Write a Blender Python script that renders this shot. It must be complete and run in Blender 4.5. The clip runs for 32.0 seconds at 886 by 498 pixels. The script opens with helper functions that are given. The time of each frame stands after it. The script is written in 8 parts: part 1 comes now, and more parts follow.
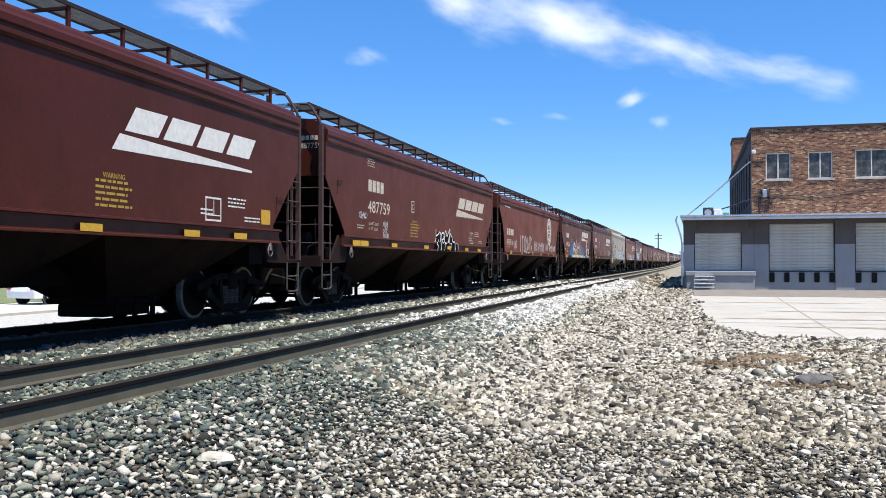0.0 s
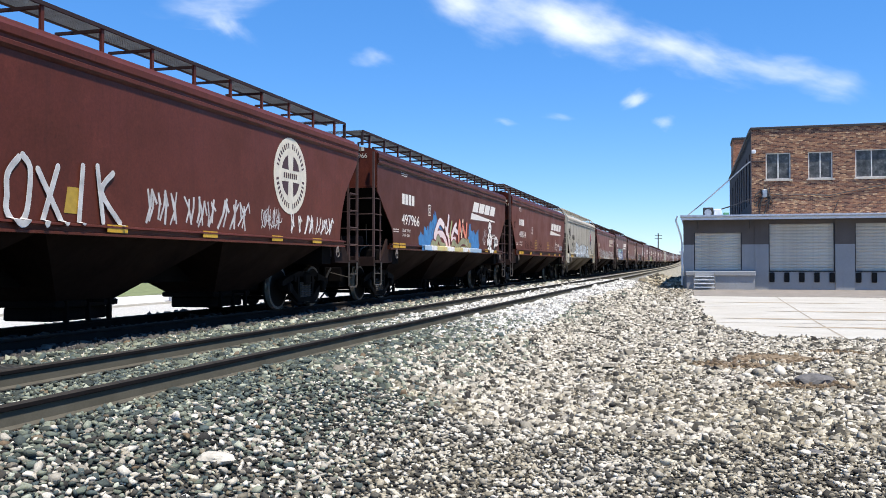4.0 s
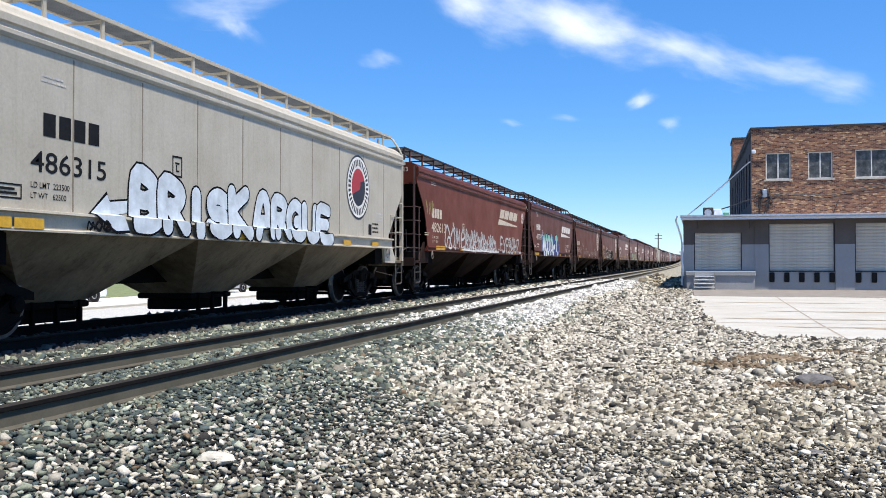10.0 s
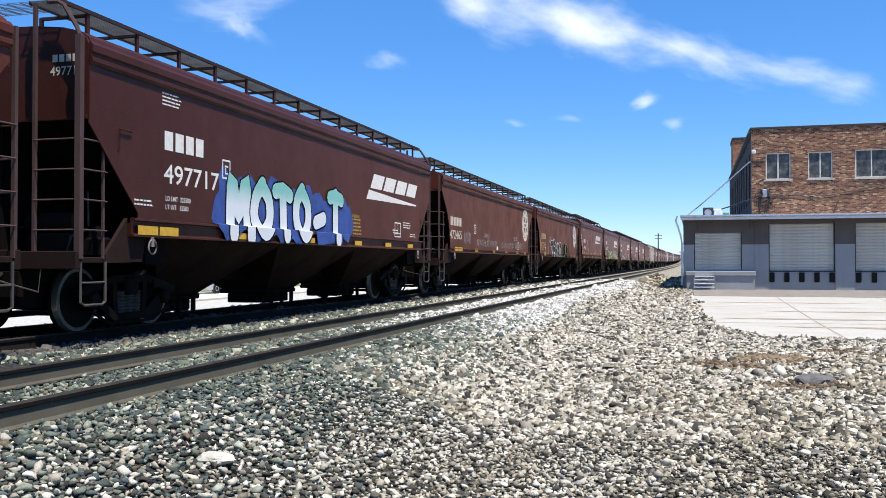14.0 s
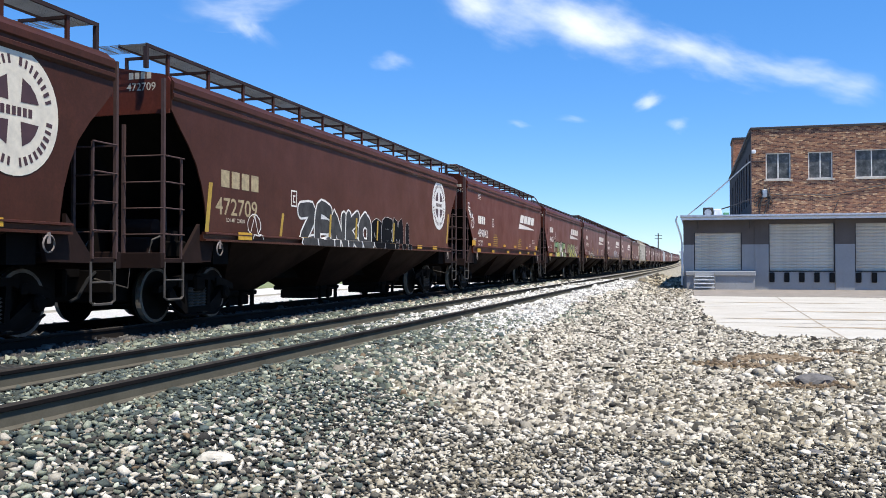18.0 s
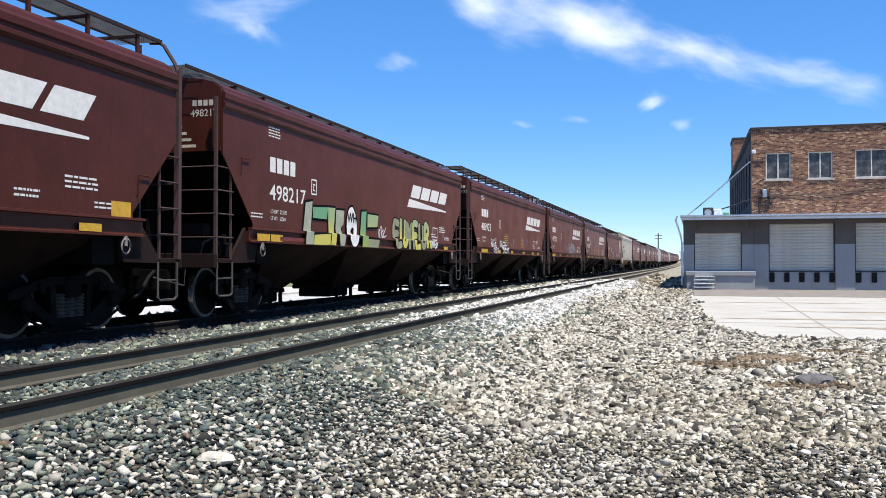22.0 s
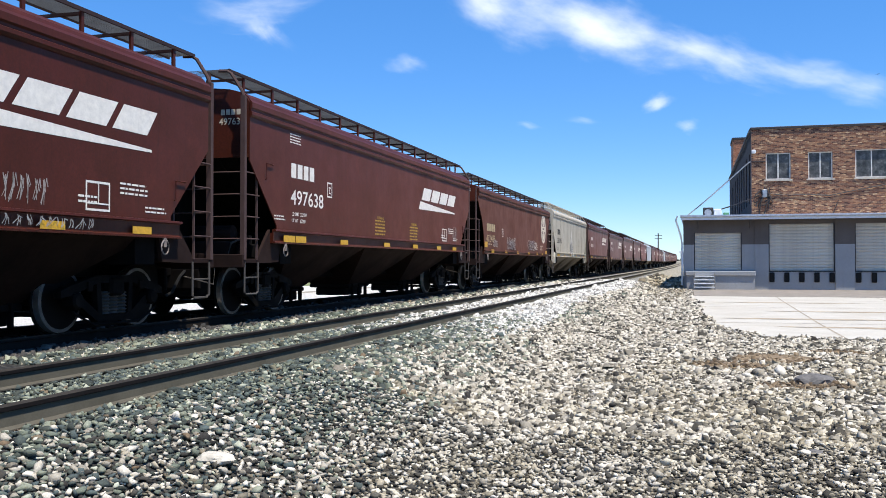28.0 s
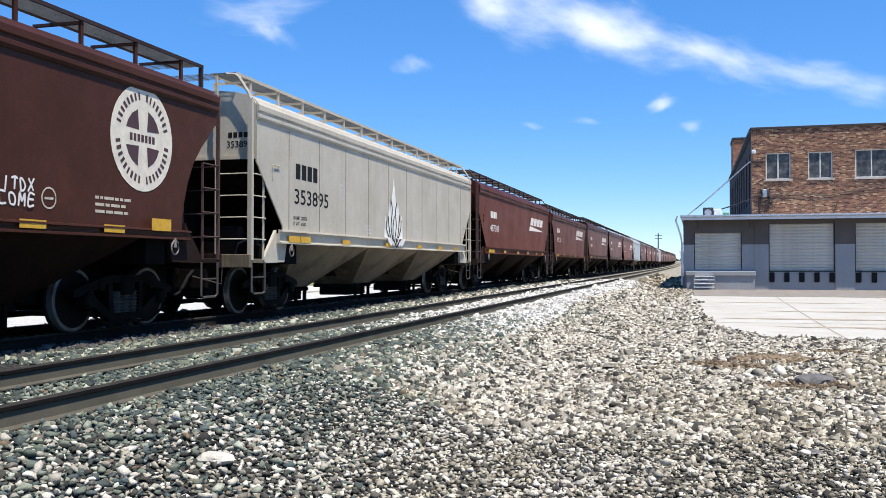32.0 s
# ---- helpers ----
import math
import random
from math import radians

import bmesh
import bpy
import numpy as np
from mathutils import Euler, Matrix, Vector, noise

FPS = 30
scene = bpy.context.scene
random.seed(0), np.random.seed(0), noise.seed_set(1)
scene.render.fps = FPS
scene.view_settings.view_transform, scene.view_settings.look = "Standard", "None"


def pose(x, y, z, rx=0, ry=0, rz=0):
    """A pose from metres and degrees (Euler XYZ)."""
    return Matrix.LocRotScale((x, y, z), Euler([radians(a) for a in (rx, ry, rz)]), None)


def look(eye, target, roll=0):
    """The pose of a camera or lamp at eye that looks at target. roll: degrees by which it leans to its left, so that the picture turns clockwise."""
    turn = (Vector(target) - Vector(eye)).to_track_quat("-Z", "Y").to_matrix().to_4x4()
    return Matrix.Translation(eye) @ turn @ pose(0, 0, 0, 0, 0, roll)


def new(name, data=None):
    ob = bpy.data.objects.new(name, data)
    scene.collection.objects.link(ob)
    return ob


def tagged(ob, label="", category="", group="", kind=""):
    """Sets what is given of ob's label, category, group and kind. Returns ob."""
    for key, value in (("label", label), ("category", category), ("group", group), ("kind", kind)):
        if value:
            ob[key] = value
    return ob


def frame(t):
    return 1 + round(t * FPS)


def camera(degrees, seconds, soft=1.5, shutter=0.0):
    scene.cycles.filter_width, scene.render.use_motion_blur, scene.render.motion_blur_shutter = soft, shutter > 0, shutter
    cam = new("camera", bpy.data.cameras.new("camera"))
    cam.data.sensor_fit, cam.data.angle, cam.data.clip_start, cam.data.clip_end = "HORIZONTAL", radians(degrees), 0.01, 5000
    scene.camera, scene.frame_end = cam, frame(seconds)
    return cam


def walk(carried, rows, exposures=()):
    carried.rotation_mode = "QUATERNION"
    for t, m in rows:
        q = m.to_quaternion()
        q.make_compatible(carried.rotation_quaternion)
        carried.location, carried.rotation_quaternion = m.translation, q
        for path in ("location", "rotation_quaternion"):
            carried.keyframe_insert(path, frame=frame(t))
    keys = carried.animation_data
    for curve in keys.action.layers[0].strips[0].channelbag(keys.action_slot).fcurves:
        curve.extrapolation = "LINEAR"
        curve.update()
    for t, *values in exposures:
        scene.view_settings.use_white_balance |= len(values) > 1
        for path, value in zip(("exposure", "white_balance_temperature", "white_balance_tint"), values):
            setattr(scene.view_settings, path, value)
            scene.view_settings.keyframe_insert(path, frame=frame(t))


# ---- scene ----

# A freight line beside a brick warehouse: x across the tracks, y along them, ground level z = 0.
RAIL = 0.72          # height of the rail heads above the yard
NEAR_TRACK, TRAIN_TRACK = -5.35, -9.32
GAUGE = 1.505        # between the rail heads' centres
YAW, PITCH, EYE = 15.37, 0.889, Vector((0.0, 0.0, 1.70))

cam = camera(51.9, 32.0, soft=0.9)
_way = Vector((-math.sin(radians(YAW)), math.cos(radians(YAW)), math.tan(radians(PITCH))))
STAND = look(EYE, EYE + _way)
walk(cam, [(0.0, STAND), (32.0, STAND)], exposures=[(0.0, 0.41), (32.0, 0.41)])

# ---- light ----
SUN_WAY = Vector((0.34, -0.22, 1.0)).normalized()
world = bpy.data.worlds.new("sky")
scene.world = world
world.use_nodes = True
_n, _l = world.node_tree.nodes, world.node_tree.links
_sky = _n.new("ShaderNodeTexSky")
_sky.sky_type, _sky.sun_disc = "NISHITA", False
_sky.sun_elevation = math.asin(SUN_WAY.z)
_sky.sun_rotation = math.atan2(SUN_WAY.x, SUN_WAY.y)
_sky.altitude = 1500
_sky.air_density, _sky.dust_density, _sky.ozone_density = 1.0, 0.0, 5.2
_deep = _n.new("ShaderNodeHueSaturation")
_deep.inputs["Hue"].default_value = 0.506
_deep.inputs["Saturation"].default_value = 1.25
_l.new(_sky.outputs[0], _deep.inputs["Color"])
_even = _n.new("ShaderNodeMix")
_even.data_type = "RGBA"
_even.inputs["Factor"].default_value = 0.42
_even.inputs["B"].default_value = (0.50, 1.68, 4.10, 1)
_l.new(_deep.outputs[0], _even.inputs["A"])
_l.new(_even.outputs["Result"], _n["Background"].inputs[0])
_n["Background"].inputs[1].default_value = 0.157
sun = new("sun", bpy.data.lights.new("sun", "SUN"))
sun.data.energy, sun.data.angle, sun.data.color = 5.0, radians(0.53), (1.0, 0.94, 0.85)
sun.matrix_world = look((0, 0, 60), Vector((0, 0, 60)) - SUN_WAY)
tagged(sun, kind="structure")

# ---- materials ----
def mat(name, rough=0.6, metal=0.0):
    m = bpy.data.materials.new(name)
    m.use_nodes = True
    b = m.node_tree.nodes["Principled BSDF"]
    b.inputs["Roughness"].default_value, b.inputs["Metallic"].default_value = rough, metal
    return m, m.node_tree.nodes, m.node_tree.links, b


def coords(n, l, scale=(1, 1, 1), kind="Object"):
    tc, mp = n.new("ShaderNodeTexCoord"), n.new("ShaderNodeMapping")
    mp.inputs["Scale"].default_value = scale
    l.new(tc.outputs[kind], mp.inputs["Vector"])
    return mp.outputs[0]


def noise_of(n, l, vec, scale, detail=4.0, rough=0.6):
    t = n.new("ShaderNodeTexNoise")
    t.inputs["Scale"].default_value, t.inputs["Detail"].default_value, t.inputs["Roughness"].default_value = scale, detail, rough
    if vec is not None:
        l.new(vec, t.inputs["Vector"])
    return t.outputs["Fac"]


def ramp(n, l, fac, stops):
    r = n.new("ShaderNodeValToRGB")
    e = r.color_ramp.elements
    while len(e) < len(stops):
        e.new(0.5)
    for s, (p, c) in zip(e, stops):
        s.position, s.color = p, (*c, 1) if len(c) == 3 else c
    l.new(fac, r.inputs["Fac"])
    return r.outputs["Color"]


def mixed(n, l, fac, a, b, kind="MIX"):
    x = n.new("ShaderNodeMix")
    x.data_type, x.blend_type = "RGBA", kind
    for s, v in ((x.inputs["Factor"], fac), (x.inputs["A"], a), (x.inputs["B"], b)):
        if isinstance(v, bpy.types.NodeSocket):
            l.new(v, s)
        else:
            s.default_value = v if isinstance(v, float) else (*v, 1)
    return x.outputs["Result"]


def bump(n, l, b, height, strength=0.3, dist=0.01):
    k = n.new("ShaderNodeBump")
    k.inputs["Strength"].default_value, k.inputs["Distance"].default_value = strength, dist
    l.new(height, k.inputs["Height"])
    l.new(k.outputs[0], b.inputs["Normal"])


def paint(name, col, dirt=(0.05, 0.04, 0.035), amount=0.35, rough=0.5, streak=True, scale=1.0, metal=0.0, gloss=0.35, dust=0.0):
    """Weathered paint: broad stains, rain streaks and a fine grain."""
    m, n, l, b = mat(name, rough, metal)
    b.inputs["Specular IOR Level"].default_value = gloss
    b.inputs["Sheen Weight"].default_value, b.inputs["Sheen Roughness"].default_value = dust, 0.45
    b.inputs["Sheen Tint"].default_value = (0.62, 0.26, 0.19, 1)
    v = coords(n, l, (1, 1, 1))
    broad = noise_of(n, l, v, 0.9 * scale, 5, 0.65)
    c = mixed(n, l, ramp(n, l, broad, [(0.38, (0, 0, 0)), (0.75, (amount,) * 3)]), col, dirt)
    if streak:
        sv = coords(n, l, (5.0 * scale, 5.0 * scale, 0.25 * scale))
        st = noise_of(n, l, sv, 1.6, 4, 0.7)
        c = mixed(n, l, ramp(n, l, st, [(0.5, (0, 0, 0)), (0.78, (amount * 0.8,) * 3)]), c, dirt)
    fine = noise_of(n, l, v, 26 * scale, 3, 0.7)
    if dust:
        chips = ramp(n, l, noise_of(n, l, v, 7.0, 6, 0.75), [(0.60, (0, 0, 0)), (0.70, (0.55,) * 3)])
        c = mixed(n, l, chips, c, dirt)
        pale = ramp(n, l, noise_of(n, l, v, 2.2, 7, 0.7), [(0.54, (0, 0, 0)), (0.74, (0.30,) * 3)])
        c = mixed(n, l, pale, c, tuple(min(1.0, 1.9 * x + 0.004) for x in col))
    c = mixed(n, l, 0.14 + dust, c, ramp(n, l, fine, [(0.3, (0.2, 0.2, 0.2)), (0.7, (0.8, 0.8, 0.8))]), "OVERLAY")
    l.new(c, b.inputs["Base Color"])
    l.new(ramp(n, l, broad, [(0.3, (rough * 0.85,) * 3), (0.8, (min(1, rough * 1.3),) * 3)]), b.inputs["Roughness"])
    bump(n, l, b, fine, 0.12, 0.004)
    return m


def gravel(name, palette, pos_mix=None, rough=0.95):
    """Loose stones: a colour for each stone, broad drifts of paler or browner ones."""
    m, n, l, b = mat(name, rough)
    g = n.new("ShaderNodeNewGeometry")
    v = coords(n, l)
    per = ramp(n, l, g.outputs["Random Per Island"], palette)
    fine = noise_of(n, l, v, 60, 4, 0.7)
    c = mixed(n, l, 0.5, per, ramp(n, l, fine, [(0.3, (0.25,) * 3), (0.75, (0.8,) * 3)]), "OVERLAY")
    l.new(c, b.inputs["Base Color"])
    bump(n, l, b, fine, 0.5, 0.008)
    return m


def ground_mat():
    """The yard: crushed grey stone by the track, pale limestone and tan dirt further out, grass past the yard."""
    m, n, l, b = mat("yard_gravel", 0.97)
    v = coords(n, l)
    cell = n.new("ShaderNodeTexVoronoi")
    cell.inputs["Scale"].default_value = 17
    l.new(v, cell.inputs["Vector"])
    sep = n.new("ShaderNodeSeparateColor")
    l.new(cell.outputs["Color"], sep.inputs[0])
    # dark tones under the loose stones include the shade of their gaps
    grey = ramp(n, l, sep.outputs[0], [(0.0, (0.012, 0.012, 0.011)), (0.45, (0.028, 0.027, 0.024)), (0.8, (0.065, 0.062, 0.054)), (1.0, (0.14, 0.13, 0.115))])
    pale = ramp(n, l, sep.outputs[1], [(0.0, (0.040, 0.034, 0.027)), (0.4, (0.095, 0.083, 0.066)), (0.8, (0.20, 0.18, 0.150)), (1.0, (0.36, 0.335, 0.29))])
    xyz = n.new("ShaderNodeSeparateXYZ")
    l.new(v, xyz.inputs[0])
    broad = noise_of(n, l, v, 0.35, 5, 0.6)
    add = n.new("ShaderNodeMath")
    add.operation = "MULTIPLY_ADD"
    add.inputs[1].default_value = 5.0
    l.new(broad, add.inputs[0])
    l.new(xyz.outputs[0], add.inputs[2])
    mp = n.new("ShaderNodeMapRange")
    mp.inputs["From Min"].default_value, mp.inputs["From Max"].default_value = -1.2, 2.6
    l.new(add.outputs[0], mp.inputs["Value"])
    c = mixed(n, l, mp.outputs[0], grey, pale)
    # dark strip under the train: oil, with the train's shadow painted in
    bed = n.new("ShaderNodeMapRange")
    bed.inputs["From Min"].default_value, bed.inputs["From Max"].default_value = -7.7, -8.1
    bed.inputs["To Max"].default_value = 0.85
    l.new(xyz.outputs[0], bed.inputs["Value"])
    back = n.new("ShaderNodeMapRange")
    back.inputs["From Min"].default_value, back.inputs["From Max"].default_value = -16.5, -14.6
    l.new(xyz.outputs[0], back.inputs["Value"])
    oil_shade = n.new("ShaderNodeMath")
    oil_shade.operation = "MULTIPLY"
    l.new(bed.outputs[0], oil_shade.inputs[0])
    l.new(back.outputs[0], oil_shade.inputs[1])
    beyond = n.new("ShaderNodeMapRange")
    beyond.inputs["From Min"].default_value, beyond.inputs["From Max"].default_value = -14.8, -16.6
    l.new(xyz.outputs[0], beyond.inputs["Value"])
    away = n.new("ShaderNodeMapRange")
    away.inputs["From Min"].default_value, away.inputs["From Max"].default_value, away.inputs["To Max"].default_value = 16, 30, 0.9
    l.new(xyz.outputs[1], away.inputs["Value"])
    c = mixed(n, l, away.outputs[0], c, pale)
    fresh = ramp(n, l, sep.outputs[2], [(0.0, (0.16, 0.152, 0.132)), (0.5, (0.42, 0.405, 0.36)), (1.0, (0.70, 0.68, 0.62))])
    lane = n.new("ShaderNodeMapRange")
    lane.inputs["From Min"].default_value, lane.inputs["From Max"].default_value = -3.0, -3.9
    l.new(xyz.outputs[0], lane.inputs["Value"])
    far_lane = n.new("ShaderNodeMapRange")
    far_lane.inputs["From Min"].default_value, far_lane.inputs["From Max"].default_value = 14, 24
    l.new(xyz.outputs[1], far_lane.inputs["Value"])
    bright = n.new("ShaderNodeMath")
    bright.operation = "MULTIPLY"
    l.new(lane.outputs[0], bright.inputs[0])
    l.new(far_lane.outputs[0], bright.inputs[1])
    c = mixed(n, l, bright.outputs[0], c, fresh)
    c = mixed(n, l, oil_shade.outputs[0], c, (0.035, 0.032, 0.029))
    tan = ramp(n, l, noise_of(n, l, v, 0.55, 6, 0.65), [(0.56, (0, 0, 0)), (0.72, (0.7, 0.7, 0.7))])
    c = mixed(n, l, tan, c, (0.30, 0.235, 0.15))
    # gap shade painted in: colour multiplied darker towards each cell's edge
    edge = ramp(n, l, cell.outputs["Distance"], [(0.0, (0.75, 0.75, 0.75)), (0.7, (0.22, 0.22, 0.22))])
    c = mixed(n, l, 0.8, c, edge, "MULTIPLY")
    c = mixed(n, l, beyond.outputs[0], c, mixed(n, l, 0.35, (0.52, 0.49, 0.43), fresh))
    # far fields
    far = n.new("ShaderNodeMapRange")
    far.inputs["From Min"].default_value, far.inputs["From Max"].default_value = 95, 105
    l.new(xyz.outputs[1], far.inputs["Value"])
    grass = ramp(n, l, noise_of(n, l, v, 3.0, 6, 0.7), [(0.3, (0.15, 0.135, 0.09)), (0.55, (0.30, 0.265, 0.195)), (0.75, (0.45, 0.41, 0.33))])
    c = mixed(n, l, far.outputs[0], c, grass)
    l.new(c, b.inputs["Base Color"])
    bump(n, l, b, cell.outputs["Distance"], 0.9, 0.03)
    return m


def plain(name, col, rough=0.6, metal=0.0, vary=0.25, scale=6.0, gloss=0.5):
    m, n, l, b = mat(name, rough, metal)
    b.inputs["Specular IOR Level"].default_value = gloss
    v = coords(n, l)
    f = noise_of(n, l, v, scale, 5, 0.65)
    dark = tuple(x * (1 - vary) for x in col)
    light = tuple(min(1, x * (1 + vary)) for x in col)
    l.new(ramp(n, l, f, [(0.3, dark), (0.7, light)]), b.inputs["Base Color"])
    bump(n, l, b, noise_of(n, l, v, scale * 8, 3), 0.15, 0.004)
    return m


def glass(name, tint=(0.02, 0.025, 0.03), rough=0.06):
    m, n, l, b = mat(name, rough)
    b.inputs["Base Color"].default_value = (*tint, 1)
    return m


BROWN = paint("mineral_brown_paint", (0.0634, 0.0109, 0.0042), (0.0248, 0.0084, 0.0034), 0.5, 0.46, gloss=0.16, dust=0.15)
BROWN_FADED = paint("faded_brown_paint", (0.0996, 0.0228, 0.0126), (0.0391, 0.0139, 0.0079), 0.5, 0.48, gloss=0.16, dust=0.15)
BROWN_DARK = paint("dark_plum_brown_paint", (0.0464, 0.0108, 0.0058), (0.0186, 0.0079, 0.0043), 0.5, 0.46, gloss=0.16, dust=0.15)
BROWN_RED = paint("oxide_red_paint", (0.0680, 0.0134, 0.0066), (0.0260, 0.0101, 0.0052), 0.5, 0.46, gloss=0.16, dust=0.15)
BROWN_RUST = paint("rusted_brown_paint", (0.0552, 0.0166, 0.0077), (0.0216, 0.0100, 0.0056), 0.55, 0.52, gloss=0.16, dust=0.15)
PALE = paint("pale_grey_car_paint", (0.505, 0.455, 0.36), (0.25, 0.20, 0.135), 0.35, 0.55)
PALE_COOL = paint("light_grey_car_paint", (0.50, 0.52, 0.52), (0.24, 0.22, 0.19), 0.30, 0.55)
SEAM_RUST = plain("rust_stained_seam", (0.27, 0.22, 0.16), 0.8, 0, 0.4, 3)
# under the cars: grime, with the shade there put into the colour
BROWN_GRIME_SHADE = paint("grimy_brown_paint", (0.019, 0.0105, 0.008), (0.006, 0.0045, 0.004), 0.7, 0.8, gloss=0.04)
PALE_GRIME_SHADE = paint("grimy_pale_paint", (0.215, 0.172, 0.12), (0.03, 0.024, 0.018), 0.75, 0.75, gloss=0.1)
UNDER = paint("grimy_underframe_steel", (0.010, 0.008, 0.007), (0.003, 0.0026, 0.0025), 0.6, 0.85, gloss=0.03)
# trucks: greasy steel, its base near-black to hold the shade as well
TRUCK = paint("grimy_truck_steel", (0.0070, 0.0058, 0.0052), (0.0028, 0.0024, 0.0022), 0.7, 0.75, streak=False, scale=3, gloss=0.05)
SPRING = paint("dusty_spring_steel", (0.085, 0.075, 0.066), (0.02, 0.017, 0.015), 0.6, 0.6, streak=False, scale=4, gloss=0.2)
WORN_RIM = plain("worn_wheel_rim", (0.10, 0.092, 0.084), 0.5, 0.3, 0.35, 6)
RING = plain("worn_towing_ring", (0.22, 0.18, 0.155), 0.7, 0.1, 0.4, 14)
# wheel faces carry the shade under the car in their colour
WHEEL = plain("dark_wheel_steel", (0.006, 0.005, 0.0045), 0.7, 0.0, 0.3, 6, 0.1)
TREAD = plain("polished_wheel_tread", (0.75, 0.72, 0.68), 0.32, 0.9, 0.12)
WHITE = plain("white_stencil_paint", (0.78, 0.73, 0.64), 0.6, 0, 0.12, 9)
WHITE_WORN = plain("worn_cream_stencil_paint", (0.56, 0.48, 0.36), 0.7, 0, 0.3, 9)
BLACK = plain("black_stencil_paint", (0.014, 0.014, 0.015), 0.7, 0, 0.3, 9, 0.1)
YELLOW = plain("yellow_reflective_sheet", (0.62, 0.34, 0.02), 0.5, 0, 0.25, 12)
YELLOW_INK = plain("yellow_stencil_paint", (0.46, 0.29, 0.035), 0.6, 0, 0.2, 9)
RAIL_HEAD = paint("dark_rail_head_side", (0.016, 0.013, 0.012), (0.008, 0.007, 0.006), 0.5, 0.7, streak=False, scale=2, gloss=0.06)
RAIL_SIDE = paint("dusty_rail_steel", (0.084, 0.077, 0.058), (0.045, 0.040, 0.029), 0.6, 0.9, streak=False, scale=2, gloss=0.05)
RAIL_TOP = plain("worn_rail_head", (0.036, 0.031, 0.026), 0.8, 0.0, 0.3, 4, 0.12)
TIE = paint("weathered_tie_wood", (0.135, 0.115, 0.095), (0.05, 0.04, 0.035), 0.6, 0.9, streak=False, scale=3)
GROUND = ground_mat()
BALLAST = gravel("crushed_stone_ballast", [(0.00, (0.030, 0.037, 0.030)), (0.20, (0.052, 0.061, 0.049)), (0.40, (0.071, 0.095, 0.092)), (0.58, (0.114, 0.131, 0.097)), (0.74, (0.157, 0.174, 0.126)), (0.77, (0.158, 0.101, 0.057)), (0.80, (0.188, 0.202, 0.147)), (0.93, (0.259, 0.273, 0.201)), (1.00, (0.456, 0.465, 0.358))])
# ballast darkened by oil and by the shade of the cars
OILY_SHADE = gravel("oil_darkened_ballast", [(0.0, (0.025, 0.025, 0.024)), (0.5, (0.06, 0.055, 0.05)), (0.9, (0.12, 0.11, 0.095)), (1.0, (0.22, 0.21, 0.19))])
PALE_STONE = gravel("pale_limestone_gravel", [(0.00, (0.022, 0.019, 0.016)), (0.20, (0.069, 0.063, 0.049)), (0.38, (0.254, 0.227, 0.176)), (0.70, (0.460, 0.416, 0.333)), (1.00, (0.674, 0.624, 0.521))])
FRESH = gravel("fresh_limestone_ballast", [(0.0, (0.12, 0.115, 0.10)), (0.3, (0.36, 0.345, 0.31)), (0.7, (0.58, 0.56, 0.51)), (1.0, (0.80, 0.78, 0.72))])
CONCRETE = paint("sunlit_yard_concrete", (0.49, 0.46, 0.395), (0.30, 0.25, 0.185), 0.45, 0.9, streak=False, scale=0.5)
DOCK_GREY = paint("light_grey_wall_paint", (0.325, 0.33, 0.335), (0.22, 0.215, 0.205), 0.35, 0.7, scale=0.7)
DOCK_DARK = paint("dark_taupe_wall_paint", (0.120, 0.100, 0.088), (0.07, 0.057, 0.048), 0.35, 0.7, scale=0.7)
DOOR_PAINT = paint("cream_roll_door_paint", (0.61, 0.57, 0.485), (0.34, 0.28, 0.21), 0.5, 0.5, scale=0.8)
FASCIA = paint("white_fascia_metal", (0.72, 0.74, 0.76), (0.42, 0.42, 0.42), 0.25, 0.4)
GLASS, _n3, _l3, _b3 = mat("grimy_window_glass", 0.3)
_l3.new(ramp(_n3, _l3, noise_of(_n3, _l3, coords(_n3, _l3), 2.6, 5, 0.7), [(0.35, (0.03, 0.032, 0.032)), (0.55, (0.09, 0.092, 0.09)), (0.75, (0.26, 0.26, 0.25))]), _b3.inputs["Base Color"])
_b3.inputs["Specular IOR Level"].default_value = 0.3
FRAME = plain("weathered_window_frame", (0.66, 0.64, 0.60), 0.6)
RUBBER = plain("black_rubber", (0.018, 0.018, 0.018), 0.8)
GALV = plain("galvanised_pipe", (0.42, 0.43, 0.45), 0.4, 0.6)
STEELDARK = plain("dark_painted_steel", (0.04, 0.038, 0.04), 0.6, 0.2)
WALK_DARK = paint("grimy_roof_walk_steel", (0.045, 0.028, 0.026), (0.02, 0.015, 0.014), 0.5, 0.6, streak=False, gloss=0.15)
WALK_GREY = plain("dull_galvanised_grating", (0.14, 0.148, 0.145), 0.6, 0.2, 0.3, 3)
# end platforms: grime, darkened further by shade put into the paint
END_GRIME_SHADE = paint("grimy_end_platform_paint", (0.026, 0.015, 0.0125), (0.013, 0.010, 0.009), 0.6, 0.8, streak=False, scale=2, gloss=0.06)
for _m in (WHEEL, RUBBER):
    _m.node_tree.nodes["Principled BSDF"].inputs["Specular IOR Level"].default_value = 0.06
LADDER_GRIME = paint("worn_ladder_paint", (0.085, 0.050, 0.044), (0.035, 0.024, 0.021), 0.5, 0.7, streak=False, scale=3, gloss=0.2)
# rails under the train: oily, their shade put into a blacker steel
RAIL_OILY_SHADE = paint("oil_black_rail_steel", (0.016, 0.013, 0.011), (0.007, 0.006, 0.005), 0.5, 0.8, streak=False, scale=2, gloss=0.05)
